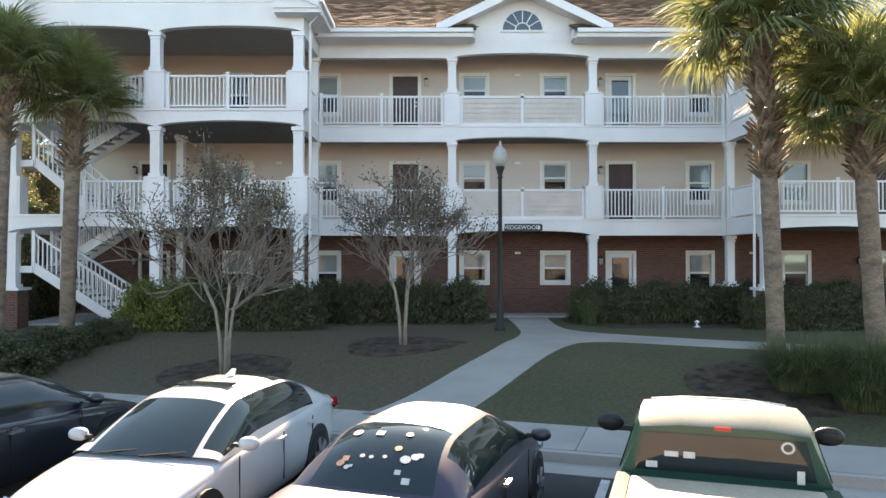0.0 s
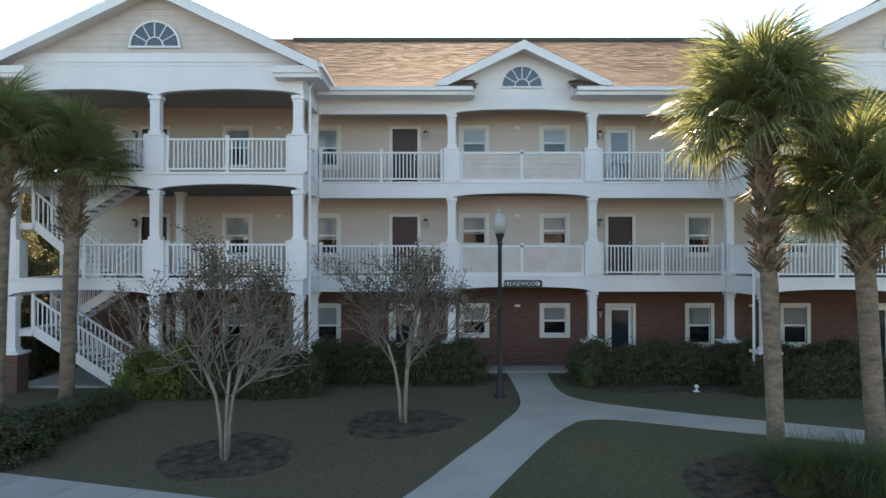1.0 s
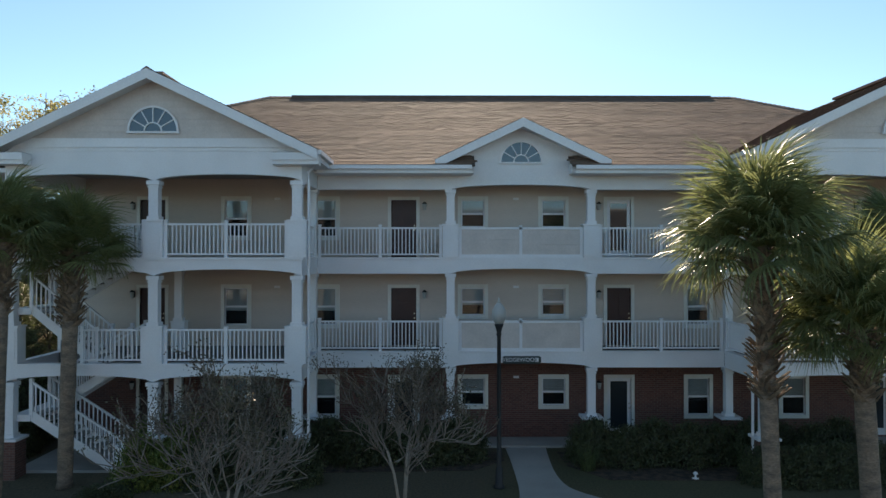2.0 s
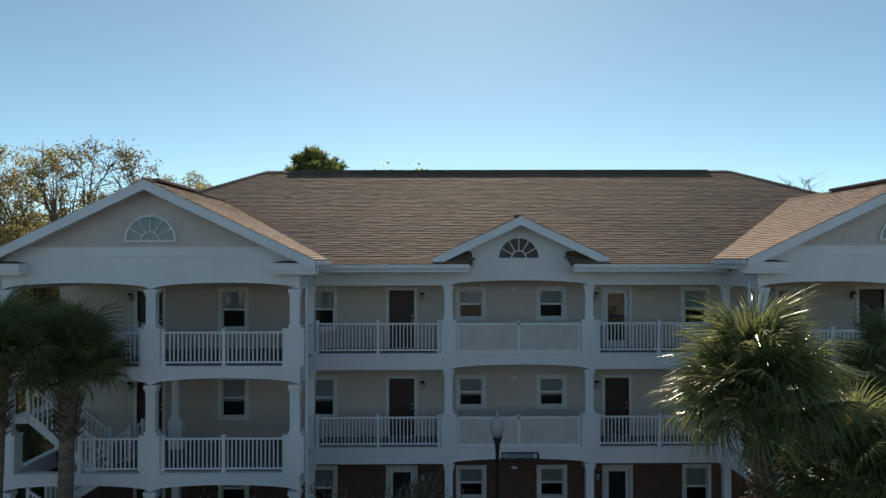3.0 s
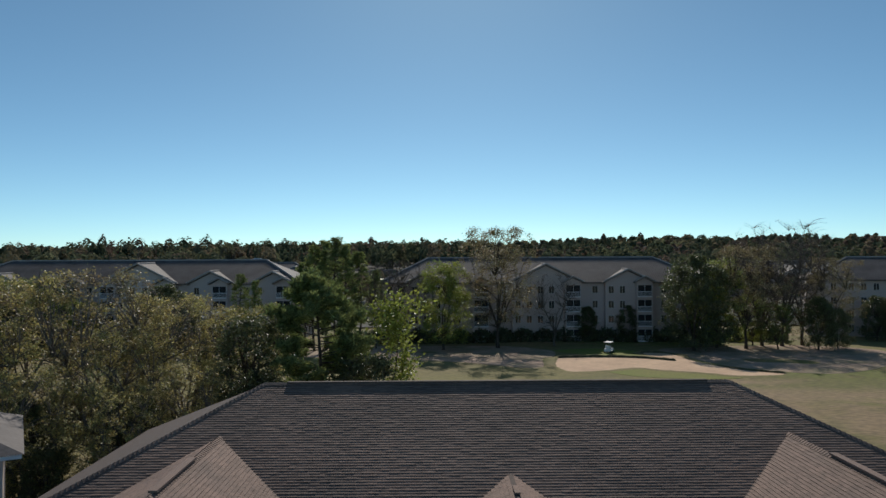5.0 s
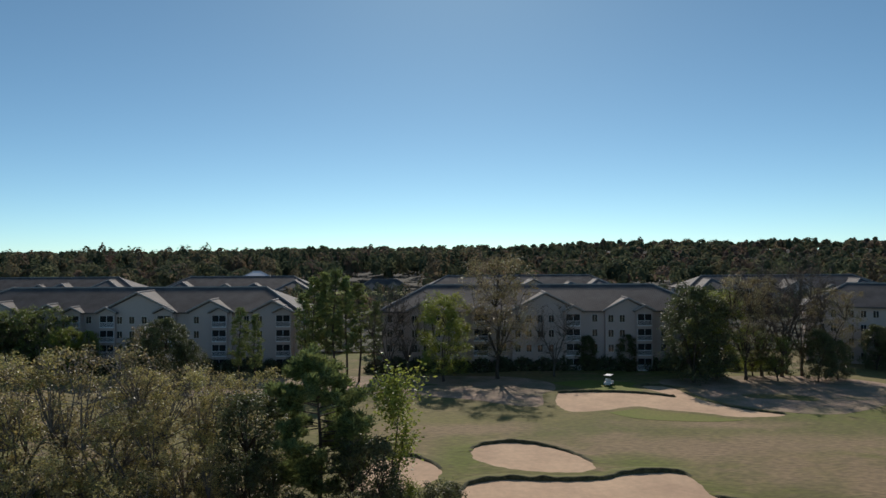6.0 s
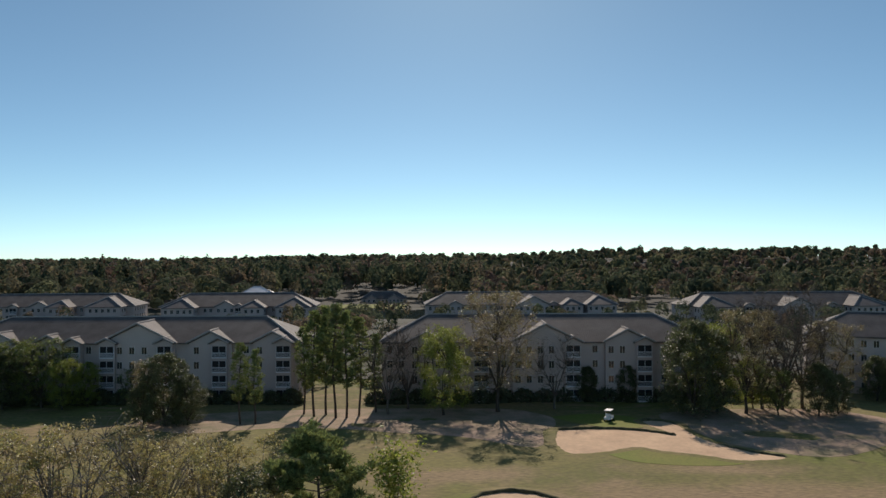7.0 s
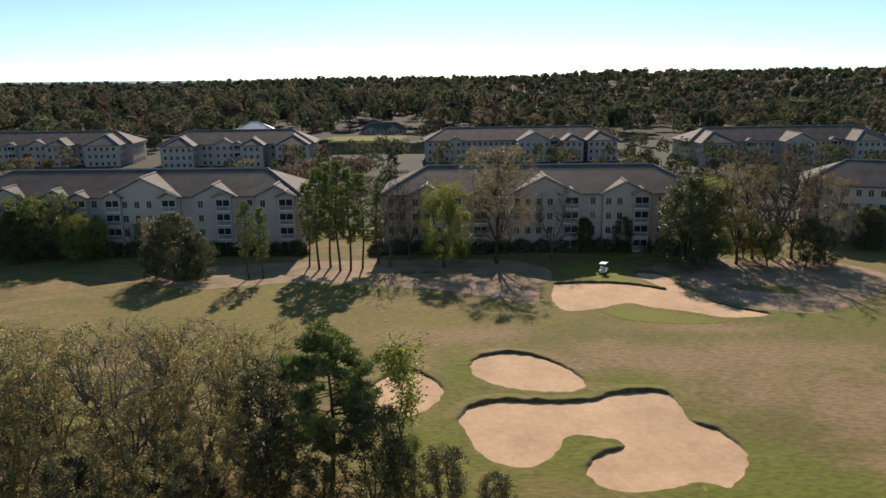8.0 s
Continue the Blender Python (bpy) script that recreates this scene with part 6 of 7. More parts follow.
def palm(x, y, crown_z, radius, trunk_r, seed, label, boots_from, count=62, lean=0.0):
    rng = random.Random(seed)
    gz = ground_z(x, y)
    H = crown_z - gz
    ob = thing("palm_tree", label, "palm tree", "palms in the front garden", at=pose(x, y, gz - 0.05, 0, 0, 0))
    n = 26
    g = Geo()
    bend = lean
    line = [Vector((bend * (i / n) ** 1.5, 0.05 * math.sin(3 * i / n), H * i / n)) for i in range(n + 1)]
    g.tube(line, [trunk_r * (1.25 if i == 0 else 1.0 + 0.05 * rng.random() + (0.12 if i / n > 0.75 else 0)) for i in range(n + 1)], 14)
    part("trunk", g, PALM_TRUNK, ob, smooth=True)
    # split stubs of old leaf stalks, crossing one another
    g = Geo()
    z = H * boots_from
    while z < H - 0.05:
        for k in range(7):
            a = rng.uniform(0, 6.28)
            c = Vector((line[min(n, int(z / H * n))].x, line[min(n, int(z / H * n))].y, z))
            out = Vector((math.cos(a), math.sin(a), 0))
            tang = Vector((-math.sin(a), math.cos(a), 0)) * rng.choice((-1, 1))
            L = rng.uniform(0.26, 0.46)
            p0 = c + out * trunk_r * 0.95
            p1 = p0 + out * L * 0.42 + tang * L * 0.6 + Vector((0, 0, L * 0.62))
            w = Vector((0, 0, 1)).cross(out) * 0.055
            g.add([p0 - w, p0 + w, p1 + w * 0.6, p1 - w * 0.6, p0 - w + out * 0.03, p0 + w + out * 0.03, p1 + w * 0.6 + out * 0.03, p1 - w * 0.6 + out * 0.03],
                  [(0, 3, 2, 1), (4, 5, 6, 7), (0, 1, 5, 4), (1, 2, 6, 5), (2, 3, 7, 6), (3, 0, 4, 7)])
        z += 0.085
    tagged(part("leaf_base", g, BOOT, ob, "criss-cross brown stubs of old leaf stalks"), kind="stuff")
    top = line[-1]
    s = radius / 1.85
    for i in range(count):
        f = i / count
        el = 85 - 98 * f ** 0.85 + rng.gauss(0, 7)
        az = i * 137.5 + rng.gauss(0, 9)
        dry = f > 0.96
        o = new("frond", (DRY if dry else FRONDS)[0 if dry else rng.randrange(5)])
        o.parent = ob
        k = s * rng.uniform(0.72, 1.1)
        o.matrix_basis = Matrix.LocRotScale(top + Vector((0, 0, 0.1 - 0.35 * f)), Euler((rng.gauss(0, 0.2), radians(-el), radians(az))), (k, k, k))
    return ob


palm(6.85, 15.1, 7.5, 1.9, 0.17, 1, "tall cabbage palm with sunlit fan leaves and stubbed trunk", 0.55, 125, -0.3)
palm(8.85, 15.0, 5.75, 1.8, 0.19, 2, "cabbage palm with dense dark green crown", 0.72, 115, -0.3)
palm(11.75, 19.0, 7.4, 1.6, 0.18, 6, "sunlit cabbage palm standing near the far wing", 0.7, 90, 0.0)
palm(-11.0, 21.5, 7.4, 1.7, 0.205, 3, "cabbage palm beside the outdoor stairs", 0.68, 105, 0.2)
palm(-12.15, 20.0, 7.75, 1.7, 0.18, 4, "cabbage palm with thin trunk by the stairs", 0.72, 95, 0.2)

# ---- crape myrtles ----
PALE_BARK = mat("pale_smooth_bark", (0.36, 0.29, 0.235), 0.75, vary=0.15, scale=5, fine=20, bump=0.2, second=(0.26, 0.2, 0.16))
LEAF_DRY = leaf_mat("dry_seed_head", (0.12, 0.08, 0.06), (0.13, 0.12, 0.06), 0.25)
CRAPE_TWIG = mat("crape_twig", (0.3, 0.24, 0.2), 0.8, vary=0.2)


def crape_myrtle(x, y, h, wide, seed, label):
    rng = random.Random(seed)
    ob = thing("crape_myrtle", label, "tree", "crape myrtles on the lawn", at=pose(x, y, ground_z(x, y) - 0.05))
    g, fine, tips = Geo(), Geo(), []
    for k in range(3):
        a = k * 2.1 + 0.4 + rng.uniform(-0.3, 0.3)
        out = Vector((math.cos(a), math.sin(a), 0))
        p0 = out * 0.07
        bend = [p0, p0 + out * 0.05 + Vector((0, 0, 0.7)), p0 + out * 0.16 + Vector((0, 0, 1.3)), p0 + out * (0.28 * wide) + Vector((0, 0, 1.85))]
        g.tube(bend, [0.05, 0.042, 0.036, 0.032], 7)
        for j in range(4):
            q = Matrix.Rotation(rng.uniform(-1.2, 1.2), 3, "Z") @ out
            nd = (Vector((0, 0, 0.95)) + q * rng.uniform(0.3, 1.0) * wide).normalized()
            grow(fine, rng, bend[3] if j > 1 else bend[2], nd, h * 0.25 * rng.uniform(0.85, 1.15), 0.02, 1, 4, tips, 0.6, 0.2, 6, (2, 3))
    top = max(t.z for t in tips)
    part("trunk", g, PALE_BARK, ob, smooth=True)
    tagged(part("twig_mass", fine, CRAPE_TWIG, ob, "fine brown bare twigs", smooth=True), kind="stuff")
    part("crown", leaves(rng, [t for t in tips if t.z > 0.62 * top], 8000, 0.03, 0.09), LEAF_DRY, ob, "sparse dry leaves and seed heads")
    ob.matrix_basis = ob.matrix_basis @ Matrix.Rotation(radians(160), 4, "Z") @ Matrix.Diagonal((1, 1, h / top, 1))
    return ob


crape_myrtle(-4.95, 16.7, 5.4, 1.65, 14, "nearly bare crape myrtle with pale stems and seed heads")
crape_myrtle(-0.97, 18.25, 4.65, 1.2, 15, "smaller nearly bare crape myrtle with pale stems")

# ---- hedges and shrubs ----
for bx in (-9.4, -8.2, -7.1, -6.0, -4.9, -3.8, -2.7, -1.6, -0.5, 0.6):
    shrub(bx, 24.0 + 0.15 * math.sin(bx * 3), 0.95, 0.85, 1.55 + 0.1 * math.sin(bx * 5), SHRUB2 if bx < -8 else SHRUB)
for bx in (4.9, 5.9, 6.9, 7.9, 8.9, 9.9, 10.9, 11.9, 12.9):
    shrub(bx, 23.8 + 0.15 * math.sin(bx * 3), 0.9, 0.85, 1.45 + 0.12 * math.sin(bx * 4))
for bx in (-8.8, -7.8, -6.9, -6.0, -5.1, -4.3):
    shrub(bx, 21.5 + 0.1 * math.sin(bx * 4), 0.85, 0.7, 1.4 + 0.1 * math.sin(bx * 7), SHRUB2 if bx < -7 else SHRUB)
for bx in (9.6, 10.6, 11.6, 12.6, 13.6, 14.6):
    shrub(bx, 21.6 + 0.1 * math.sin(bx * 4), 0.85, 0.7, 1.35 + 0.1 * math.sin(bx * 7))
for bx, by, s in ((-12.4, 18.6, 1.2), (-11.0, 18.0, 1.1), (-10.0, 18.9, 1.0), (-13.4, 17.2, 1.3), (-11.9, 16.9, 1.0), (-9.3, 20.2, 0.8), (-13.0, 18.8, 1.6), (-11.6, 17.6, 1.5), (-14.5, 16.5, 1.5), (-10.4, 17.4, 1.2)):
    shrub(bx, by, s, s, 0.85 * s, label="low dark spreading shrub by the lawn", group="low shrubs")


def grass_clump(x, y, r, h, n, seed, label="broad clump of arching ornamental grass"):
    rng = random.Random(seed)
    g = Geo()
    for i in range(n):
        a, rr = rng.uniform(0, 6.28), r * 0.45 * rng.random() ** 0.5
        p = Vector((rr * math.cos(a), rr * math.sin(a), 0))
        b = a + rng.gauss(0, 0.5)
        out = Vector((math.cos(b), math.sin(b), 0))
        L, lean = h * rng.uniform(0.75, 1.15), rng.uniform(0.3, 1.35) * r
        w = Vector((-out.y, out.x, 0)) * 0.007
        prev = None
        for k in range(5):
            f = k / 4
            q = p + out * lean * f ** 1.8 + Vector((0, 0, L * (f - 0.5 * f ** 3 * (lean / r))))
            cur = (q - w * (1 - f * 0.9), q + w * (1 - f * 0.9))
            if prev:
                g.add([prev[0], prev[1], cur[1], cur[0]], [(0, 1, 2, 3)])
            prev = cur
    ob = thing("ornamental_grass", label, "grass clump", "ornamental grasses", at=pose(x, y, ground_z(x, y) - 0.02))
    part("blades", g, GRASS_BLADE, ob)


GRASS_BLADE = mat("grass_blade", (0.13, 0.16, 0.065), 0.6, vary=0.2, bump=0, island=0.4, translucent=0.3)
grass_clump(6.8, 13.9, 1.15, 1.3, 2000, 1)
grass_clump(7.9, 13.6, 1.2, 1.35, 2000, 2)
grass_clump(9.2, 13.4, 1.1, 1.3, 1500, 3)
grass_clump(7.4, 12.9, 1.0, 1.0, 1400, 5)
for gx, gy in ((9.55, 22.9), (4.55, 22.9), (11.6, 22.7)):
    grass_clump(gx, gy, 0.5, 1.1, 300, int(gx * 10), "spiky evergreen tuft in front of the hedge")


def disc(cx, cy, r, seed):
    rng = random.Random(seed)
    return spline([(cx + r * (1 + rng.uniform(-0.12, 0.12)) * math.cos(a * math.pi / 6), cy + 0.8 * r * (1 + rng.uniform(-0.12, 0.12)) * math.sin(a * math.pi / 6)) for a in range(12)] + [(cx + r, cy)], 3)[:-1]


flat("mulch_bed", disc(-4.95, 16.8, 1.5, 1), 0.03, MULCH, "dark mulch ring under the crape myrtle", "mulch", 0.03)
flat("mulch_bed", disc(-0.97, 18.3, 1.4, 2), 0.03, MULCH, "dark mulch ring under the crape myrtle", "mulch", 0.03)
flat("mulch_bed", disc(6.9, 14.2, 2.0, 3), 0.03, MULCH, "dark mulch bed under palms and grasses", "mulch", 0.03)
flat("mulch_bed", [(-10.4, 22.8), (-5, 22.6), (1.0, 22.9), (2.05, 24.0), (2.05, 25.0), (-4, 25.0), (-4.4, 22.1), (-10.4, 22.1)][:5] + [(-4.0, 25.0), (-4.6, 24.6), (-10.4, 24.6)], 0.03, MULCH, "dark mulch bed under the hedge", "mulch", 0.03)
flat("mulch_bed", [(3.95, 25.0), (4.0, 23.4), (5.0, 21.9), (9.0, 21.8), (13.6, 22.2), (13.6, 24.6), (9.4, 24.6), (9.2, 25.0)], 0.03, MULCH, "dark mulch bed under the hedge", "mulch", 0.03)

# ---- lamp post and ground light ----
lp = thing("street_lamp", "black cast lamp post with a frosted acorn globe", "lamp post", at=pose(1.65, 21.2, ground_z(1.65, 21.2) - 0.02))
part("post", Geo().lathe(0, 0, [(0, 0.16), (0.1, 0.16), (0.14, 0.12), (0.6, 0.1), (0.66, 0.07), (4.4, 0.055), (4.45, 0.085), (4.5, 0.06), (4.62, 0.09), (4.72, 0.13), (4.76, 0.13)], 14), DARK, lp, smooth=True)
part("globe", Geo().lathe(0, 0, [(4.76, 0.11), (4.85, 0.17), (5.0, 0.21), (5.15, 0.2), (5.28, 0.13), (5.36, 0.06)], 16), LAMP_GLASS, lp, "frosted acorn globe", smooth=True)
part("finial", Geo().lathe(0, 0, [(5.355, 0.07), (5.4, 0.04), (5.46, 0.035), (5.52, 0.008)], 10), LAMP_GLASS, lp, smooth=True)
gl = thing("garden_light", "small white two-part garden light on the lawn", "garden light", at=pose(7.6, 22.0, ground_z(7.6, 22.0)))
part("base", Geo().lathe(0, 0, [(0, 0.1), (0.04, 0.1), (0.07, 0.03), (0.16, 0.03)], 12), WHITE, gl, smooth=True)
part("cap", Geo().lathe(0, 0, [(0.16, 0.07), (0.2, 0.07), (0.24, 0.02)], 12), WHITE, gl, smooth=True)

for bx, by in ((-14.6, 24.6), (-14.9, 26.3), (-15.2, 28.0), (-16.2, 25.4), (-16.6, 27.4), (-15.4, 30.0), (-16.8, 31.0)):
    shrub(bx, by, 1.05, 1.05, 2.1 + 0.2 * math.sin(bx * 9), label="tall dark evergreen shrub beside the stair wing", group="shrubs beside the stair wing")


# ---- parked vehicles ----
def paint(name, color, metal=0.25, rough=0.28):
    m = mat(name, color, rough, metal=metal, vary=0.04, scale=2, fine=200, bump=0)
    b = m.node_tree.nodes["Principled BSDF"]
    b.inputs["Coat Weight"].default_value = 0.8
    b.inputs["Coat Roughness"].default_value = 0.05
    return m


RUBBER = mat("tyre_rubber", (0.025, 0.025, 0.027), 0.85)
ALLOY = mat("alloy_rim", (0.5, 0.5, 0.52), 0.3, metal=0.9, vary=0.05, bump=0)
TAIL = glass_mat("tail_light", (0.45, 0.01, 0.012), 0.12)
HEAD = glass_mat("head_light", (0.5, 0.52, 0.55), 0.08)
# teal tint: some of the mirrored sky is put into the base
CAR_GLASS = glass_mat("car_glass", (0.014, 0.026, 0.03), 0.02)
CAR_GLASS.node_tree.nodes["Principled BSDF"].inputs["Specular IOR Level"].default_value = 0.6
TRIM = mat("black_trim", (0.02, 0.02, 0.02), 0.5)
STICKER = mat("sticker_white", (0.75, 0.74, 0.7), 0.5, vary=0.1)
STICKER2 = mat("sticker_orange", (0.6, 0.3, 0.2), 0.5, vary=0.1)


def loft(g, sections, mi=0, close=True):
    """Skin over cross-sections that have the same number of points."""
    k = len(g.v)
    n = len(sections[0])
    for s in sections:
        g.v.extend(s)
    for i in range(len(sections) - 1):
        for j in range(n - 1):
            q = k + i * n + j
            g.f.append((q, q + 1, q + n + 1, q + n))
            g.m.append(mi)
    if close:
        g.f.append(tuple(range(k, k + n))[::-1])
        e = k + (len(sections) - 1) * n
        g.f.append(tuple(range(e, e + n)))
        g.m.extend([mi, mi])
    return g


def subdiv(ob, n=2):
    md = ob.modifiers.new("smooth", "SUBSURF")
    md.levels = md.render_levels = n
    return ob


def section(x, hw, zb, zm, zs, zc, tuck=0.9):
    """One cross-section of a body at x: half width, floor, widest height, shoulder, centre."""
    right = [(x, -hw * tuck, zb), (x, -hw, zb + 0.14), (x, -hw, zm), (x, -hw * 0.97, zs - 0.03), (x, -hw * 0.88, zs + 0.015), (x, -hw * 0.4, zc)]
    return right + [(x, -y, z) for x, y, z in right[::-1]]


def wheel(ob, x, y, r):
    s = 1 if y > 0 else -1
    t = part("wheel", Geo().tube([(x, y - s * 0.2, r), (x, y - s * 0.03, r), (x, y, r * 1.0)], [r, r, r * 0.93], 24), RUBBER, ob, smooth=False)
    g = Geo().tube([(x, y - s * 0.01, r), (x, y + s * 0.008, r)], [r * 0.66, r * 0.62], 20)
    part("rim", g, TRIM, t)
    g = Geo()
    for k in range(5):
        a = k * 2 * math.pi / 5
        c, q = math.cos(a), math.sin(a)
        g.prism([(x + c * r * 0.1 - q * 0.035, y + s * 0.012, r + q * r * 0.1 + c * 0.035), (x + c * r * 0.1 + q * 0.035, y + s * 0.012, r + q * r * 0.1 - c * 0.035), (x + c * r * 0.64 + q * 0.05, y + s * 0.012, r + q * r * 0.64 - c * 0.05), (x + c * r * 0.64 - q * 0.05, y + s * 0.012, r + q * r * 0.64 + c * 0.05)], (0, s * 0.015, 0))
    part("spokes", g, ALLOY, t)


def quad_on(P, Q, R_, S, inset, lift):
    """A pane on the quad P Q R S, drawn in from its edges and lifted along its normal."""
    P, Q, R_, S = map(Vector, (P, Q, R_, S))
    n = (Q - P).cross(S - P).normalized()
    c = (P + Q + R_ + S) / 4
    pts = []
    for v in (P, Q, R_, S):
        d = c - v
        pts.append(v + d.normalized() * inset + n * lift)
    return pts


def sedan(label, at, body, L=4.85, W=1.84, H=1.44, sunroof=False, fin=False, stickers=0, seed=0, tail=0.45, front=1.3):
    """A saloon that points along +x; its middle is at the origin."""
    ob = thing("car", label, "car", "parked cars", at=at)
    f, b, w = L / 2, -L / 2, W / 2
    secs = [section(b, w * 0.72, 0.42, 0.62, 0.82, 0.84), section(b + 0.1, w * 0.88, 0.27, 0.6, 0.97, 1.0), section(b + 0.5, w * 0.97, 0.2, 0.62, 1.0, 1.04), section(b + 1.0, w, 0.18, 0.62, 0.99, 1.05),
            section(-0.6, w, 0.17, 0.6, 0.95, 1.0), section(0.5, w, 0.17, 0.6, 0.92, 0.96), section(1.1, w, 0.18, 0.6, 0.9, 0.97), section(f - 0.75, w * 0.98, 0.19, 0.58, 0.82, 0.88),
            section(f - 0.3, w * 0.92, 0.2, 0.55, 0.74, 0.79), section(f - 0.06, w * 0.8, 0.25, 0.5, 0.66, 0.68), section(f, w * 0.7, 0.3, 0.48, 0.58, 0.6)]
    bd = subdiv(part("body", loft(Geo(), secs), body, ob, smooth=True))
    # cabin: one skin, parted into sheet metal and panes
    rear, rt, ft = b + tail, b + 1.62, front - 0.95
    belt, hw = 0.96, w * 0.93
    yb = hw
    low = belt - 0.07

    def crest(x):
        """Height of the cabin's middle line, and how far the panes bow out at their middle."""
        if x < rt:
            t = (x - rear) / (rt - rear)
            return belt + 0.01 + (H - belt - 0.01) * math.sin(math.pi / 2 * t) ** 0.9, -0.14 * (1 - t)
        if x > ft:
            t = (x - ft) / (front - ft)
            return H - 0.012 - (H - 0.012 - belt) * (0.3 * t * t + 0.7 * t), 0.05 + 0.12 * t
        t = (x - rt) / (ft - rt)
        return H + 0.012 * math.sin(math.pi * t) - 0.012 * t, 0.05 * t

    def skin(x, turn):
        """A place on the cabin: x along the car, turn in degrees from one sill (0) over the roof to the other (180)."""
        zt, bow = crest(x)
        c, q = math.cos(radians(turn)), math.sin(radians(turn))
        h = q ** 0.62
        y = math.copysign(abs(c) ** 0.62, -c) * hw * (1 - 0.2 * h * (zt - low) / (H - low))
        return Vector((x + bow * (1 - (y / hw) ** 2), y, low + (zt - low) * h))
    cuts = [rear + (rt - rear) * t for t in (0, 0.1, 0.25, 0.4, 0.55, 0.7, 0.85, 1)] + [rt + 0.12, -0.37, -0.27, -0.05, ft - 0.12, ft] + [ft + (front - ft) * t for t in (0.15, 0.3, 0.5, 0.7, 0.88, 1)]
    turns = [0, 5, 13, 24, 37, 48, 54, 64, 77, 90]
    turns += [180 - q for q in turns[-2::-1]]
    rings = [[skin(x, q) for q in turns] for x in cuts]
    skins = {}
    for i in range(len(cuts) - 1):
        for j in range(len(turns) - 1):
            m = min(j, len(turns) - 2 - j)          # 0: sill, 1 to 4: side panes, 5: roof rail, 6 to 8: top
            side = "a" if j < 9 else "b"
            kind = "cabin"
            if m > 5 and 1 <= i <= 6:
                kind = "rear_window"
            elif m > 5 and i >= 14:
                kind = "windscreen"
            elif 1 <= m <= 4 and cuts[i] < -0.38 and i >= 4:
                kind = "side_window_rear" + side
            elif 1 <= m <= 4 and cuts[i] > -0.28 and i <= 17:
                kind = "side_window_front" + side
            elif 1 <= m <= 4 and i == 9:
                kind = "pillar"
            skins.setdefault(kind, Geo()).add([rings[i][j], rings[i][j + 1], rings[i + 1][j + 1], rings[i + 1][j]], [(0, 1, 2, 3)])
    for kind, g in skins.items():
        me = g.mesh(kind, body if kind == "cabin" else CAR_GLASS, True)
        bm = bmesh.new()
        bm.from_mesh(me)
        bmesh.ops.remove_doubles(bm, verts=bm.verts[:], dist=0.001)
        bmesh.ops.recalc_face_normals(bm, faces=bm.faces[:])
        bm.to_mesh(me)
        bm.free()
        part(kind.split("_")[0] + "_window" if "_" in kind else kind, me, None, ob)
    for s in (-1, 1):
        mx = front - 0.32
        mir = subdiv(part("mirror", Geo().box(mx - 0.09, s * (yb + 0.03), belt - 0.03, mx + 0.12, s * (yb + 0.31), belt + 0.15), body, ob, smooth=True), 2)
        part("mirror_foot", Geo().box(mx - 0.0, min(s * yb, s * (yb + 0.1)), belt + 0.02, mx + 0.05, max(s * yb, s * (yb + 0.1)), belt + 0.06), TRIM, ob)
        for hx in (-0.2, -1.15):
            part("door_handle", Geo().box(hx - 0.1, min(s * w * 0.985, s * (w + 0.03)), 0.8, hx + 0.1, max(s * w * 0.985, s * (w + 0.03)), 0.835), ALLOY if seed else body, ob)
        for sx in (0.85, -0.28, -1.2):
            part("door_seam", Geo().box(sx, min(s * w * 0.99, s * (w + 0.002)), 0.3, sx + 0.012, max(s * w * 0.99, s * (w + 0.002)), 0.88), TRIM, ob)
        for wx in (f - 0.92, b + 1.05):
            part("wheel_arch", Geo().tube([(wx, s * (w - 0.25), 0.34), (wx, s * (w + 0.004), 0.34)], [0.385, 0.385], 24), TRIM, ob)
            wheel(ob, wx, s * (w + 0.012), 0.33)
        part("headlight", Geo().prism([(f - 0.42, s * w * 0.93, 0.68), (f - 0.1, s * w * 0.84, 0.63), (f - 0.06, s * w * 0.5, 0.62), (f - 0.1, s * w * 0.52, 0.56), (f - 0.12, s * w * 0.87, 0.55)], (0.03, s * 0.03, 0.03)), HEAD, ob)
        part("tail_light", Geo().prism([(b + 0.32, s * w * 0.955, 0.93), (b + 0.06, s * w * 0.86, 0.9), (b + 0.02, s * w * 0.5, 0.88), (b + 0.02, s * w * 0.5, 0.78), (b + 0.05, s * w * 0.86, 0.75), (b + 0.3, s * w * 0.965, 0.82)], (-0.02, s * 0.025, 0.01)), TAIL, ob)
        part("wiper", Geo().tube([(front + 0.17, s * 0.28 - 0.22, belt - 0.005), (front + 0.09, s * 0.28 + 0.25, belt + 0.042)], [0.008, 0.006], 5), RUBBER, ob)
    part("grille", Geo().box(f - 0.05, -0.45, 0.36, f + 0.015, 0.45, 0.55), TRIM, ob)
    part("number_plate", Geo().box(b - 0.012, -0.16, 0.62, b + 0.05, 0.16, 0.74), STICKER, ob)
    if sunroof:
        part("sunroof", Geo().prism([(rt + 0.68, -0.36, H + 0.012), (ft - 0.18, -0.36, H - 0.002), (ft - 0.18, 0.36, H - 0.002), (rt + 0.68, 0.36, H + 0.012)], (0, 0, 0.013)), CAR_GLASS, ob)
    if fin:
        part("aerial_fin", Geo().prism([(rt + 0.1, -0.03, H), (rt + 0.32, -0.03, H + 0.01), (rt + 0.1, -0.008, H + 0.1)], (0, 0.06, 0)), body, ob)
    rng = random.Random(seed)
    for k in range(stickers):
        u, v = 0.06 + 0.88 * ((k * 0.618 + 0.3) % 1), (rng.uniform(0.08, 0.6) if k < stickers - 3 else rng.uniform(0.8, 0.95))
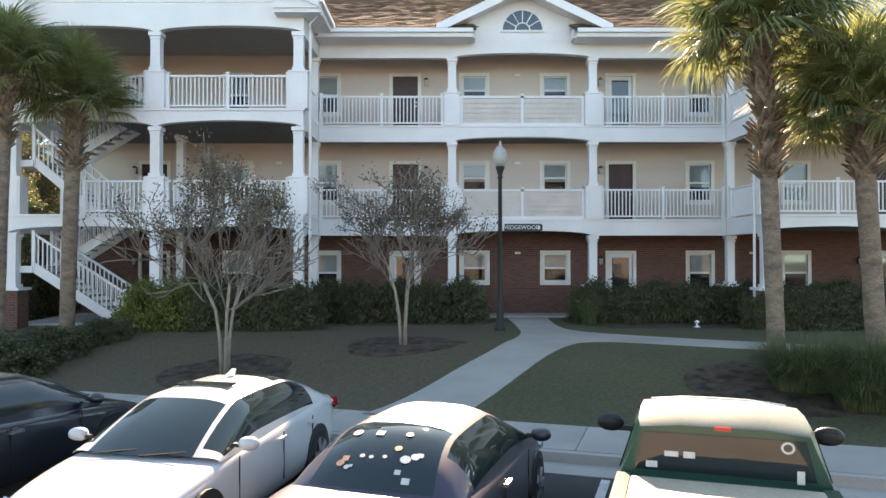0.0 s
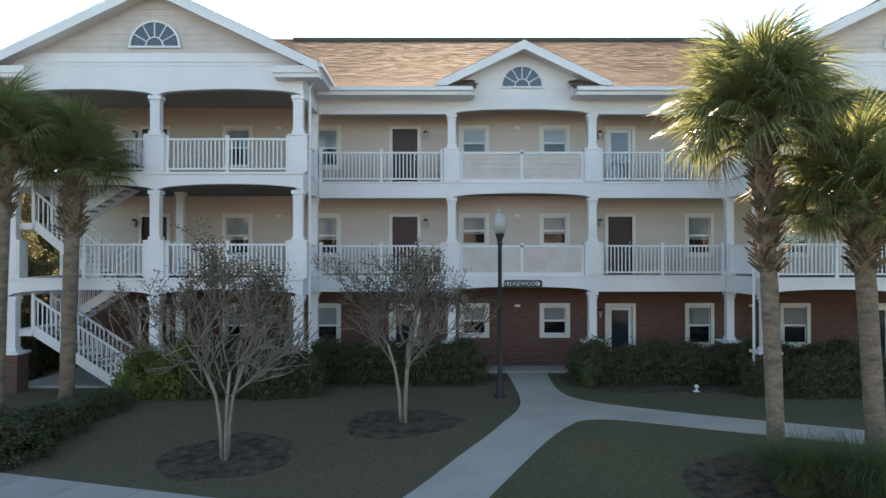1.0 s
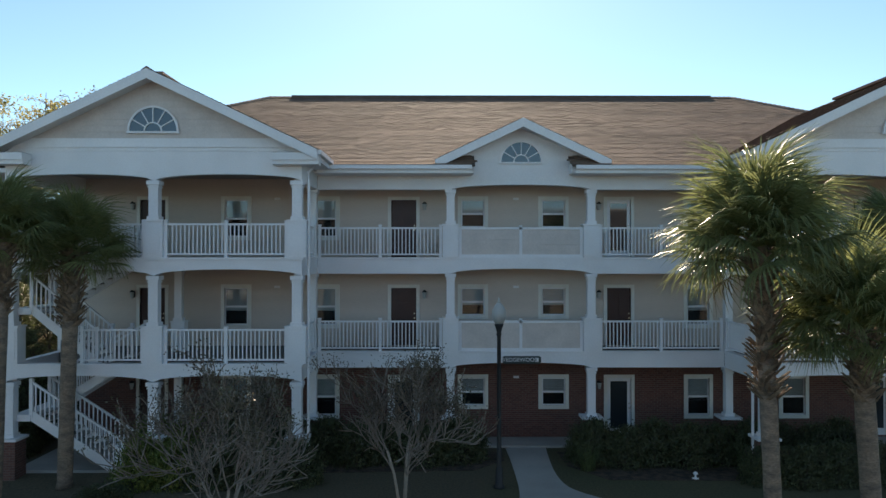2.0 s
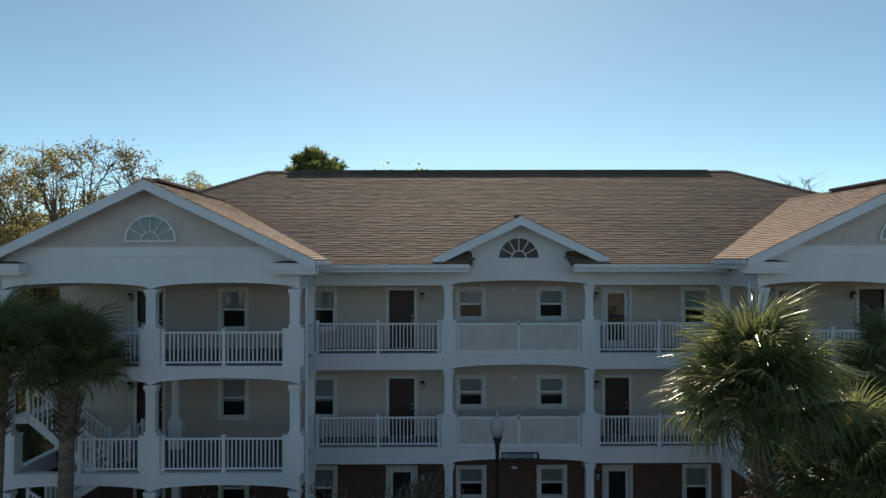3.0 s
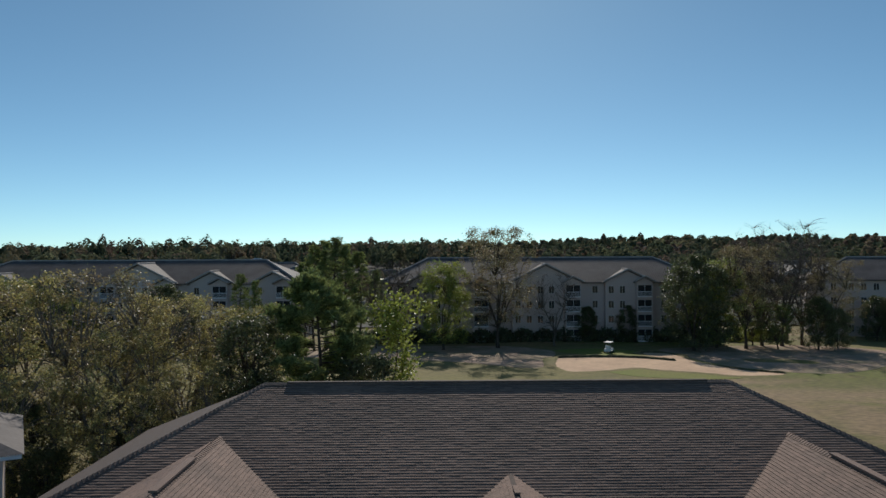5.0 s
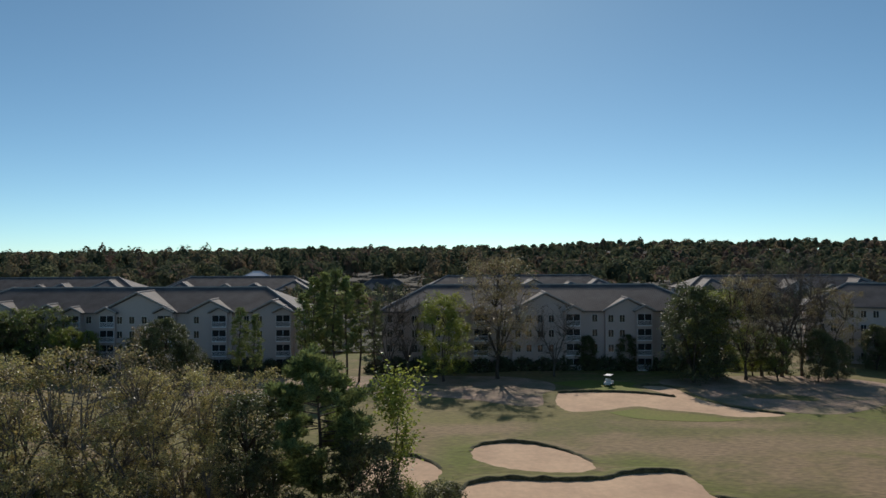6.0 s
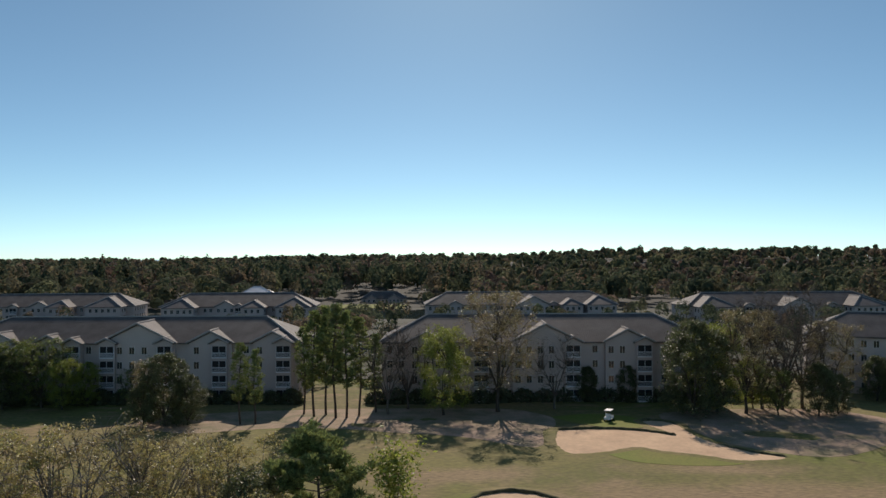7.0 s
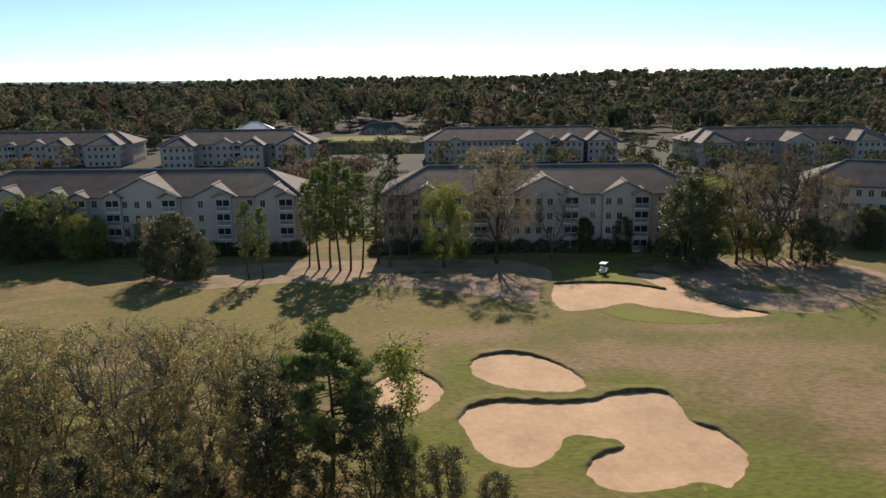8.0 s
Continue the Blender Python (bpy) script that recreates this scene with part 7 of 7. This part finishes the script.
        x, q = rear + (rt - rear) * (0.14 + 0.62 * v), 68 + 44 * u
        c = skin(x, q)
        a, d = (skin(x, q + 1) - c).normalized(), (skin(x + 0.01, q) - c).normalized()
        nn = d.cross(a).normalized()
        nn = nn if nn.z > 0 else -nn
        c = c + nn * 0.004
        r = rng.uniform(0.018, 0.05)
        n = 10 if k % 3 else 4
        pts = [tuple(c + a * r * math.cos(6.283 * i / n + 0.78) * 1.1 + d * r * math.sin(6.283 * i / n + 0.78)) for i in range(n)]
        part("sticker", Geo().prism(pts, tuple(nn * 0.0015)), STICKER2 if k % 4 == 1 else STICKER, ob)
    return ob


def pickup(label, at, body, roofpaint):
    """A pickup with cab and covered bed that points along +x; the cab's rear face is at x = 0."""
    ob = thing("pickup_truck", label, "pickup truck", "parked cars", at=at)
    w = 0.9
    secs = [section(-2.25, w * 0.97, 0.45, 0.75, 1.05, 1.06, 0.97), section(-2.2, w, 0.42, 0.75, 1.08, 1.09), section(-1.2, w, 0.4, 0.75, 1.08, 1.09), section(0.0, w, 0.38, 0.75, 1.08, 1.1), section(1.7, w, 0.38, 0.75, 1.07, 1.12), section(2.1, w * 0.99, 0.38, 0.75, 1.04, 1.12), section(2.9, w * 0.96, 0.4, 0.72, 0.98, 1.04), section(3.15, w * 0.88, 0.42, 0.7, 0.9, 0.93), section(3.22, w * 0.8, 0.45, 0.66, 0.82, 0.84)]
    subdiv(part("body", loft(Geo(), secs), body, ob, smooth=True))
    H = 1.67

    def ring(x, yb, yt, zt, crown=0.03):
        return [(x, -yb, 1.02), (x, -(yb + 0.01), 1.12), (x, -yt - 0.03, zt - 0.1), (x, -yt, zt - 0.015), (x, -yt * 0.5, zt + crown), (x, yt * 0.5, zt + crown), (x, yt, zt - 0.015), (x, yt + 0.03, zt - 0.1), (x, yb + 0.01, 1.12), (x, yb, 1.02)]
    rings = [ring(0.0, 0.86, 0.7, H - 0.09, 0.02), ring(0.1, 0.87, 0.72, H - 0.03), ring(0.5, 0.88, 0.72, H), ring(0.9, 0.88, 0.71, H - 0.01), ring(1.15, 0.87, 0.69, H - 0.06, 0.02), ring(1.6, 0.86, 0.79, 1.35, 0.02), ring(1.95, 0.84, 0.82, 1.12, 0.01)]
    cabin, top = Geo(), Geo()
    for i in range(len(rings) - 1):
        for j in range(9):
            (top if 3 <= j <= 5 and i < 4 else cabin).add([rings[i][j], rings[i][j + 1], rings[i + 1][j + 1], rings[i + 1][j]], [(0, 1, 2, 3)])
    cabin.add(rings[0], [tuple(range(10))])
    cb = part("cab", cabin, body, ob)
    part("roof_lip", Geo().tube([(1.1, -0.64, H - 0.045), (1.16, -0.3, H - 0.03), (1.17, 0, H - 0.028), (1.16, 0.3, H - 0.03), (1.1, 0.64, H - 0.045)], [0.012, 0.02, 0.02, 0.02, 0.012], 8), STICKER, ob, "white strip along the roof edge", smooth=True)
    rp = part("roof", top, roofpaint, ob, "sun-bleached pale roof", smooth=True)
    for q in (rp, cb):
        bm = bmesh.new()
        bm.from_mesh(q.data)
        bmesh.ops.remove_doubles(bm, verts=bm.verts[:], dist=0.001)
        bmesh.ops.recalc_face_normals(bm, faces=bm.faces[:])
        bm.to_mesh(q.data)
        bm.free()
    part("windscreen", Geo().prism([(1.2, -0.6, H - 0.06), (1.2, 0.6, H - 0.06), (1.98, 0.74, 1.16), (1.98, -0.74, 1.16)], (0.02, 0, 0.03)), CAR_GLASS, ob)
    for s in (-1, 1):
        p = [(0.95, s * 0.885, 1.1), (1.72, s * 0.885, 1.1), (1.15, s * 0.745, H - 0.13), (0.95, s * 0.745, H - 0.11)]
        for q in (p, [(0.18, s * 0.885, 1.1), (0.88, s * 0.885, 1.1), (0.88, s * 0.745, H - 0.11), (0.2, s * 0.745, H - 0.12)]):
            q = q if s < 0 else [q[1], q[0], q[3], q[2]]
            v = quad_on(*q, 0.02, 0.02)
            n = (v[1] - v[0]).cross(v[3] - v[0]).normalized()
            part("side_window", Geo().prism([tuple(t) for t in v], tuple(-n * 0.015)), CAR_GLASS, ob)
        m = subdiv(part("mirror", Geo().box(1.48, min(s * 0.92, s * 1.28), 1.1, 1.64, max(s * 0.92, s * 1.28), 1.35), TRIM, ob, smooth=True), 2)
        part("mirror_glass", Geo().box(1.503, min(s * 1.03, s * 1.17), 1.18, 1.512, max(s * 1.03, s * 1.17), 1.28), CAR_GLASS, ob)
        part("mirror_arm", Geo().box(1.53, min(s * 0.86, s * 1.02), 1.14, 1.59, max(s * 0.86, s * 1.02), 1.2), TRIM, ob)
        for wx in (2.25, -1.15):
            part("wheel_arch", Geo().tube([(wx, s * 0.65, 0.4), (wx, s * 0.905, 0.4)], [0.43, 0.43], 22), TRIM, ob)
            wheel(ob, wx, s * 0.912, 0.37)
        part("tail_light", Geo().box(-2.28, min(s * 0.72, s * 0.9), 0.65, -2.2, max(s * 0.72, s * 0.9), 1.0), TAIL, ob)
        part("bed_side", Geo().box(-2.2, min(s * 0.78, s * 0.9), 1.06, -0.05, max(s * 0.78, s * 0.9), 1.13), body, ob)
    v = quad_on((-0.0, 0.76, 1.16), (0.0, -0.76, 1.16), (0.0, -0.68, H - 0.14), (0.0, 0.68, H - 0.14), 0.015, 0.012)
    part("rear_window", Geo().prism([tuple(t) for t in v], (0.02, 0, 0)), CAR_GLASS, ob)
    part("brake_light", Geo().box(-0.02, -0.07, H - 0.098, 0.06, 0.07, H - 0.062), TAIL, ob, "red high brake light")
    bevel(part("bed_cover", Geo().box(-2.2, -0.77, 1.1, -0.22, 0.77, 1.16), COVER, ob, "tan soft cover over the bed"), 0.02)
    part("tailgate", Geo().box(-2.3, -0.7, 0.55, -2.24, 0.7, 1.05), body, ob)
    part("bumper", Geo().box(-2.42, -0.88, 0.42, -2.26, 0.88, 0.56), ALLOY, ob)
    part("number_plate", Geo().box(-2.43, -0.15, 0.44, -2.415, 0.15, 0.55), STICKER, ob)
    for y, z, wd, h in ((0.6, 1.22, 0.05, 0.06), (0.43, 1.33, 0.06, 0.05), (0.28, 1.33, 0.05, 0.06), (-0.62, 1.2, 0.03, 0.12)):
        part("sticker", Geo().box(-0.02, y - wd, z - h / 2, -0.014, y + wd, z + h / 2), STICKER, ob)
    g = Geo()
    for i in range(24):
        a, b = i * math.pi / 12, (i + 1) * math.pi / 12
        g.prism([(-0.02, -0.52 + 0.036 * math.cos(a), 1.46 + 0.036 * math.sin(a)), (-0.02, -0.52 + 0.036 * math.cos(b), 1.46 + 0.036 * math.sin(b)), (-0.02, -0.52 + 0.055 * math.cos(b), 1.46 + 0.055 * math.sin(b)), (-0.02, -0.52 + 0.055 * math.cos(a), 1.46 + 0.055 * math.sin(a))], (0.006, 0, 0))
    part("round_sticker", g, STICKER, ob)
    return ob


COVER = mat("bed_cover_vinyl", (0.5, 0.4, 0.3), 0.7, vary=0.1, scale=2, fine=40, bump=0.2)
WHITE_PAINT = paint("white_car_paint", (0.6, 0.6, 0.61), 0.0, 0.25)
PURPLE_PAINT = paint("dark_plum_car_paint", (0.05, 0.042, 0.07), 0.5, 0.5)
PURPLE_PAINT.node_tree.nodes["Principled BSDF"].inputs["Coat Roughness"].default_value = 0.3
NAVY_PAINT = paint("dark_navy_car_paint", (0.02, 0.025, 0.035), 0.3)
GREEN_PAINT = paint("dark_green_car_paint", (0.012, 0.075, 0.055), 0.1)
GREEN_PAINT.node_tree.nodes["Principled BSDF"].inputs["Coat Weight"].default_value = 0.25
FADED = mat("bleached_green_paint", (0.08, 0.135, 0.135), 0.75, vary=0.12, scale=3, fine=60, bump=0.05)
HEAD_ON = 90 - 18.0                       # nose towards the building
pickup("dark green pickup truck with pale roof and tan bed cover", pose(2.45, 6.45, LOT, 0, 0, HEAD_ON) @ Matrix.Diagonal((1, 1, 0.94, 1)), GREEN_PAINT, FADED)
sedan("dark plum saloon with sticker-covered rear window", pose(-0.17, 7.6, LOT, 0, 0, HEAD_ON), PURPLE_PAINT, 4.6, 1.8, 1.44, stickers=16, seed=3, tail=0.82)
sedan("white saloon with sunroof backed into its parking bay", pose(-2.9, 8.9, LOT, 0, 0, HEAD_ON + 186), WHITE_PAINT, 4.9, 1.86, 1.45, sunroof=True, fin=True, tail=0.3, front=1.17)
sedan("dark navy saloon parked nose in", pose(-6.15, 9.7, LOT, 0, 0, HEAD_ON), NAVY_PAINT, 4.8, 1.83, 1.44, seed=5)
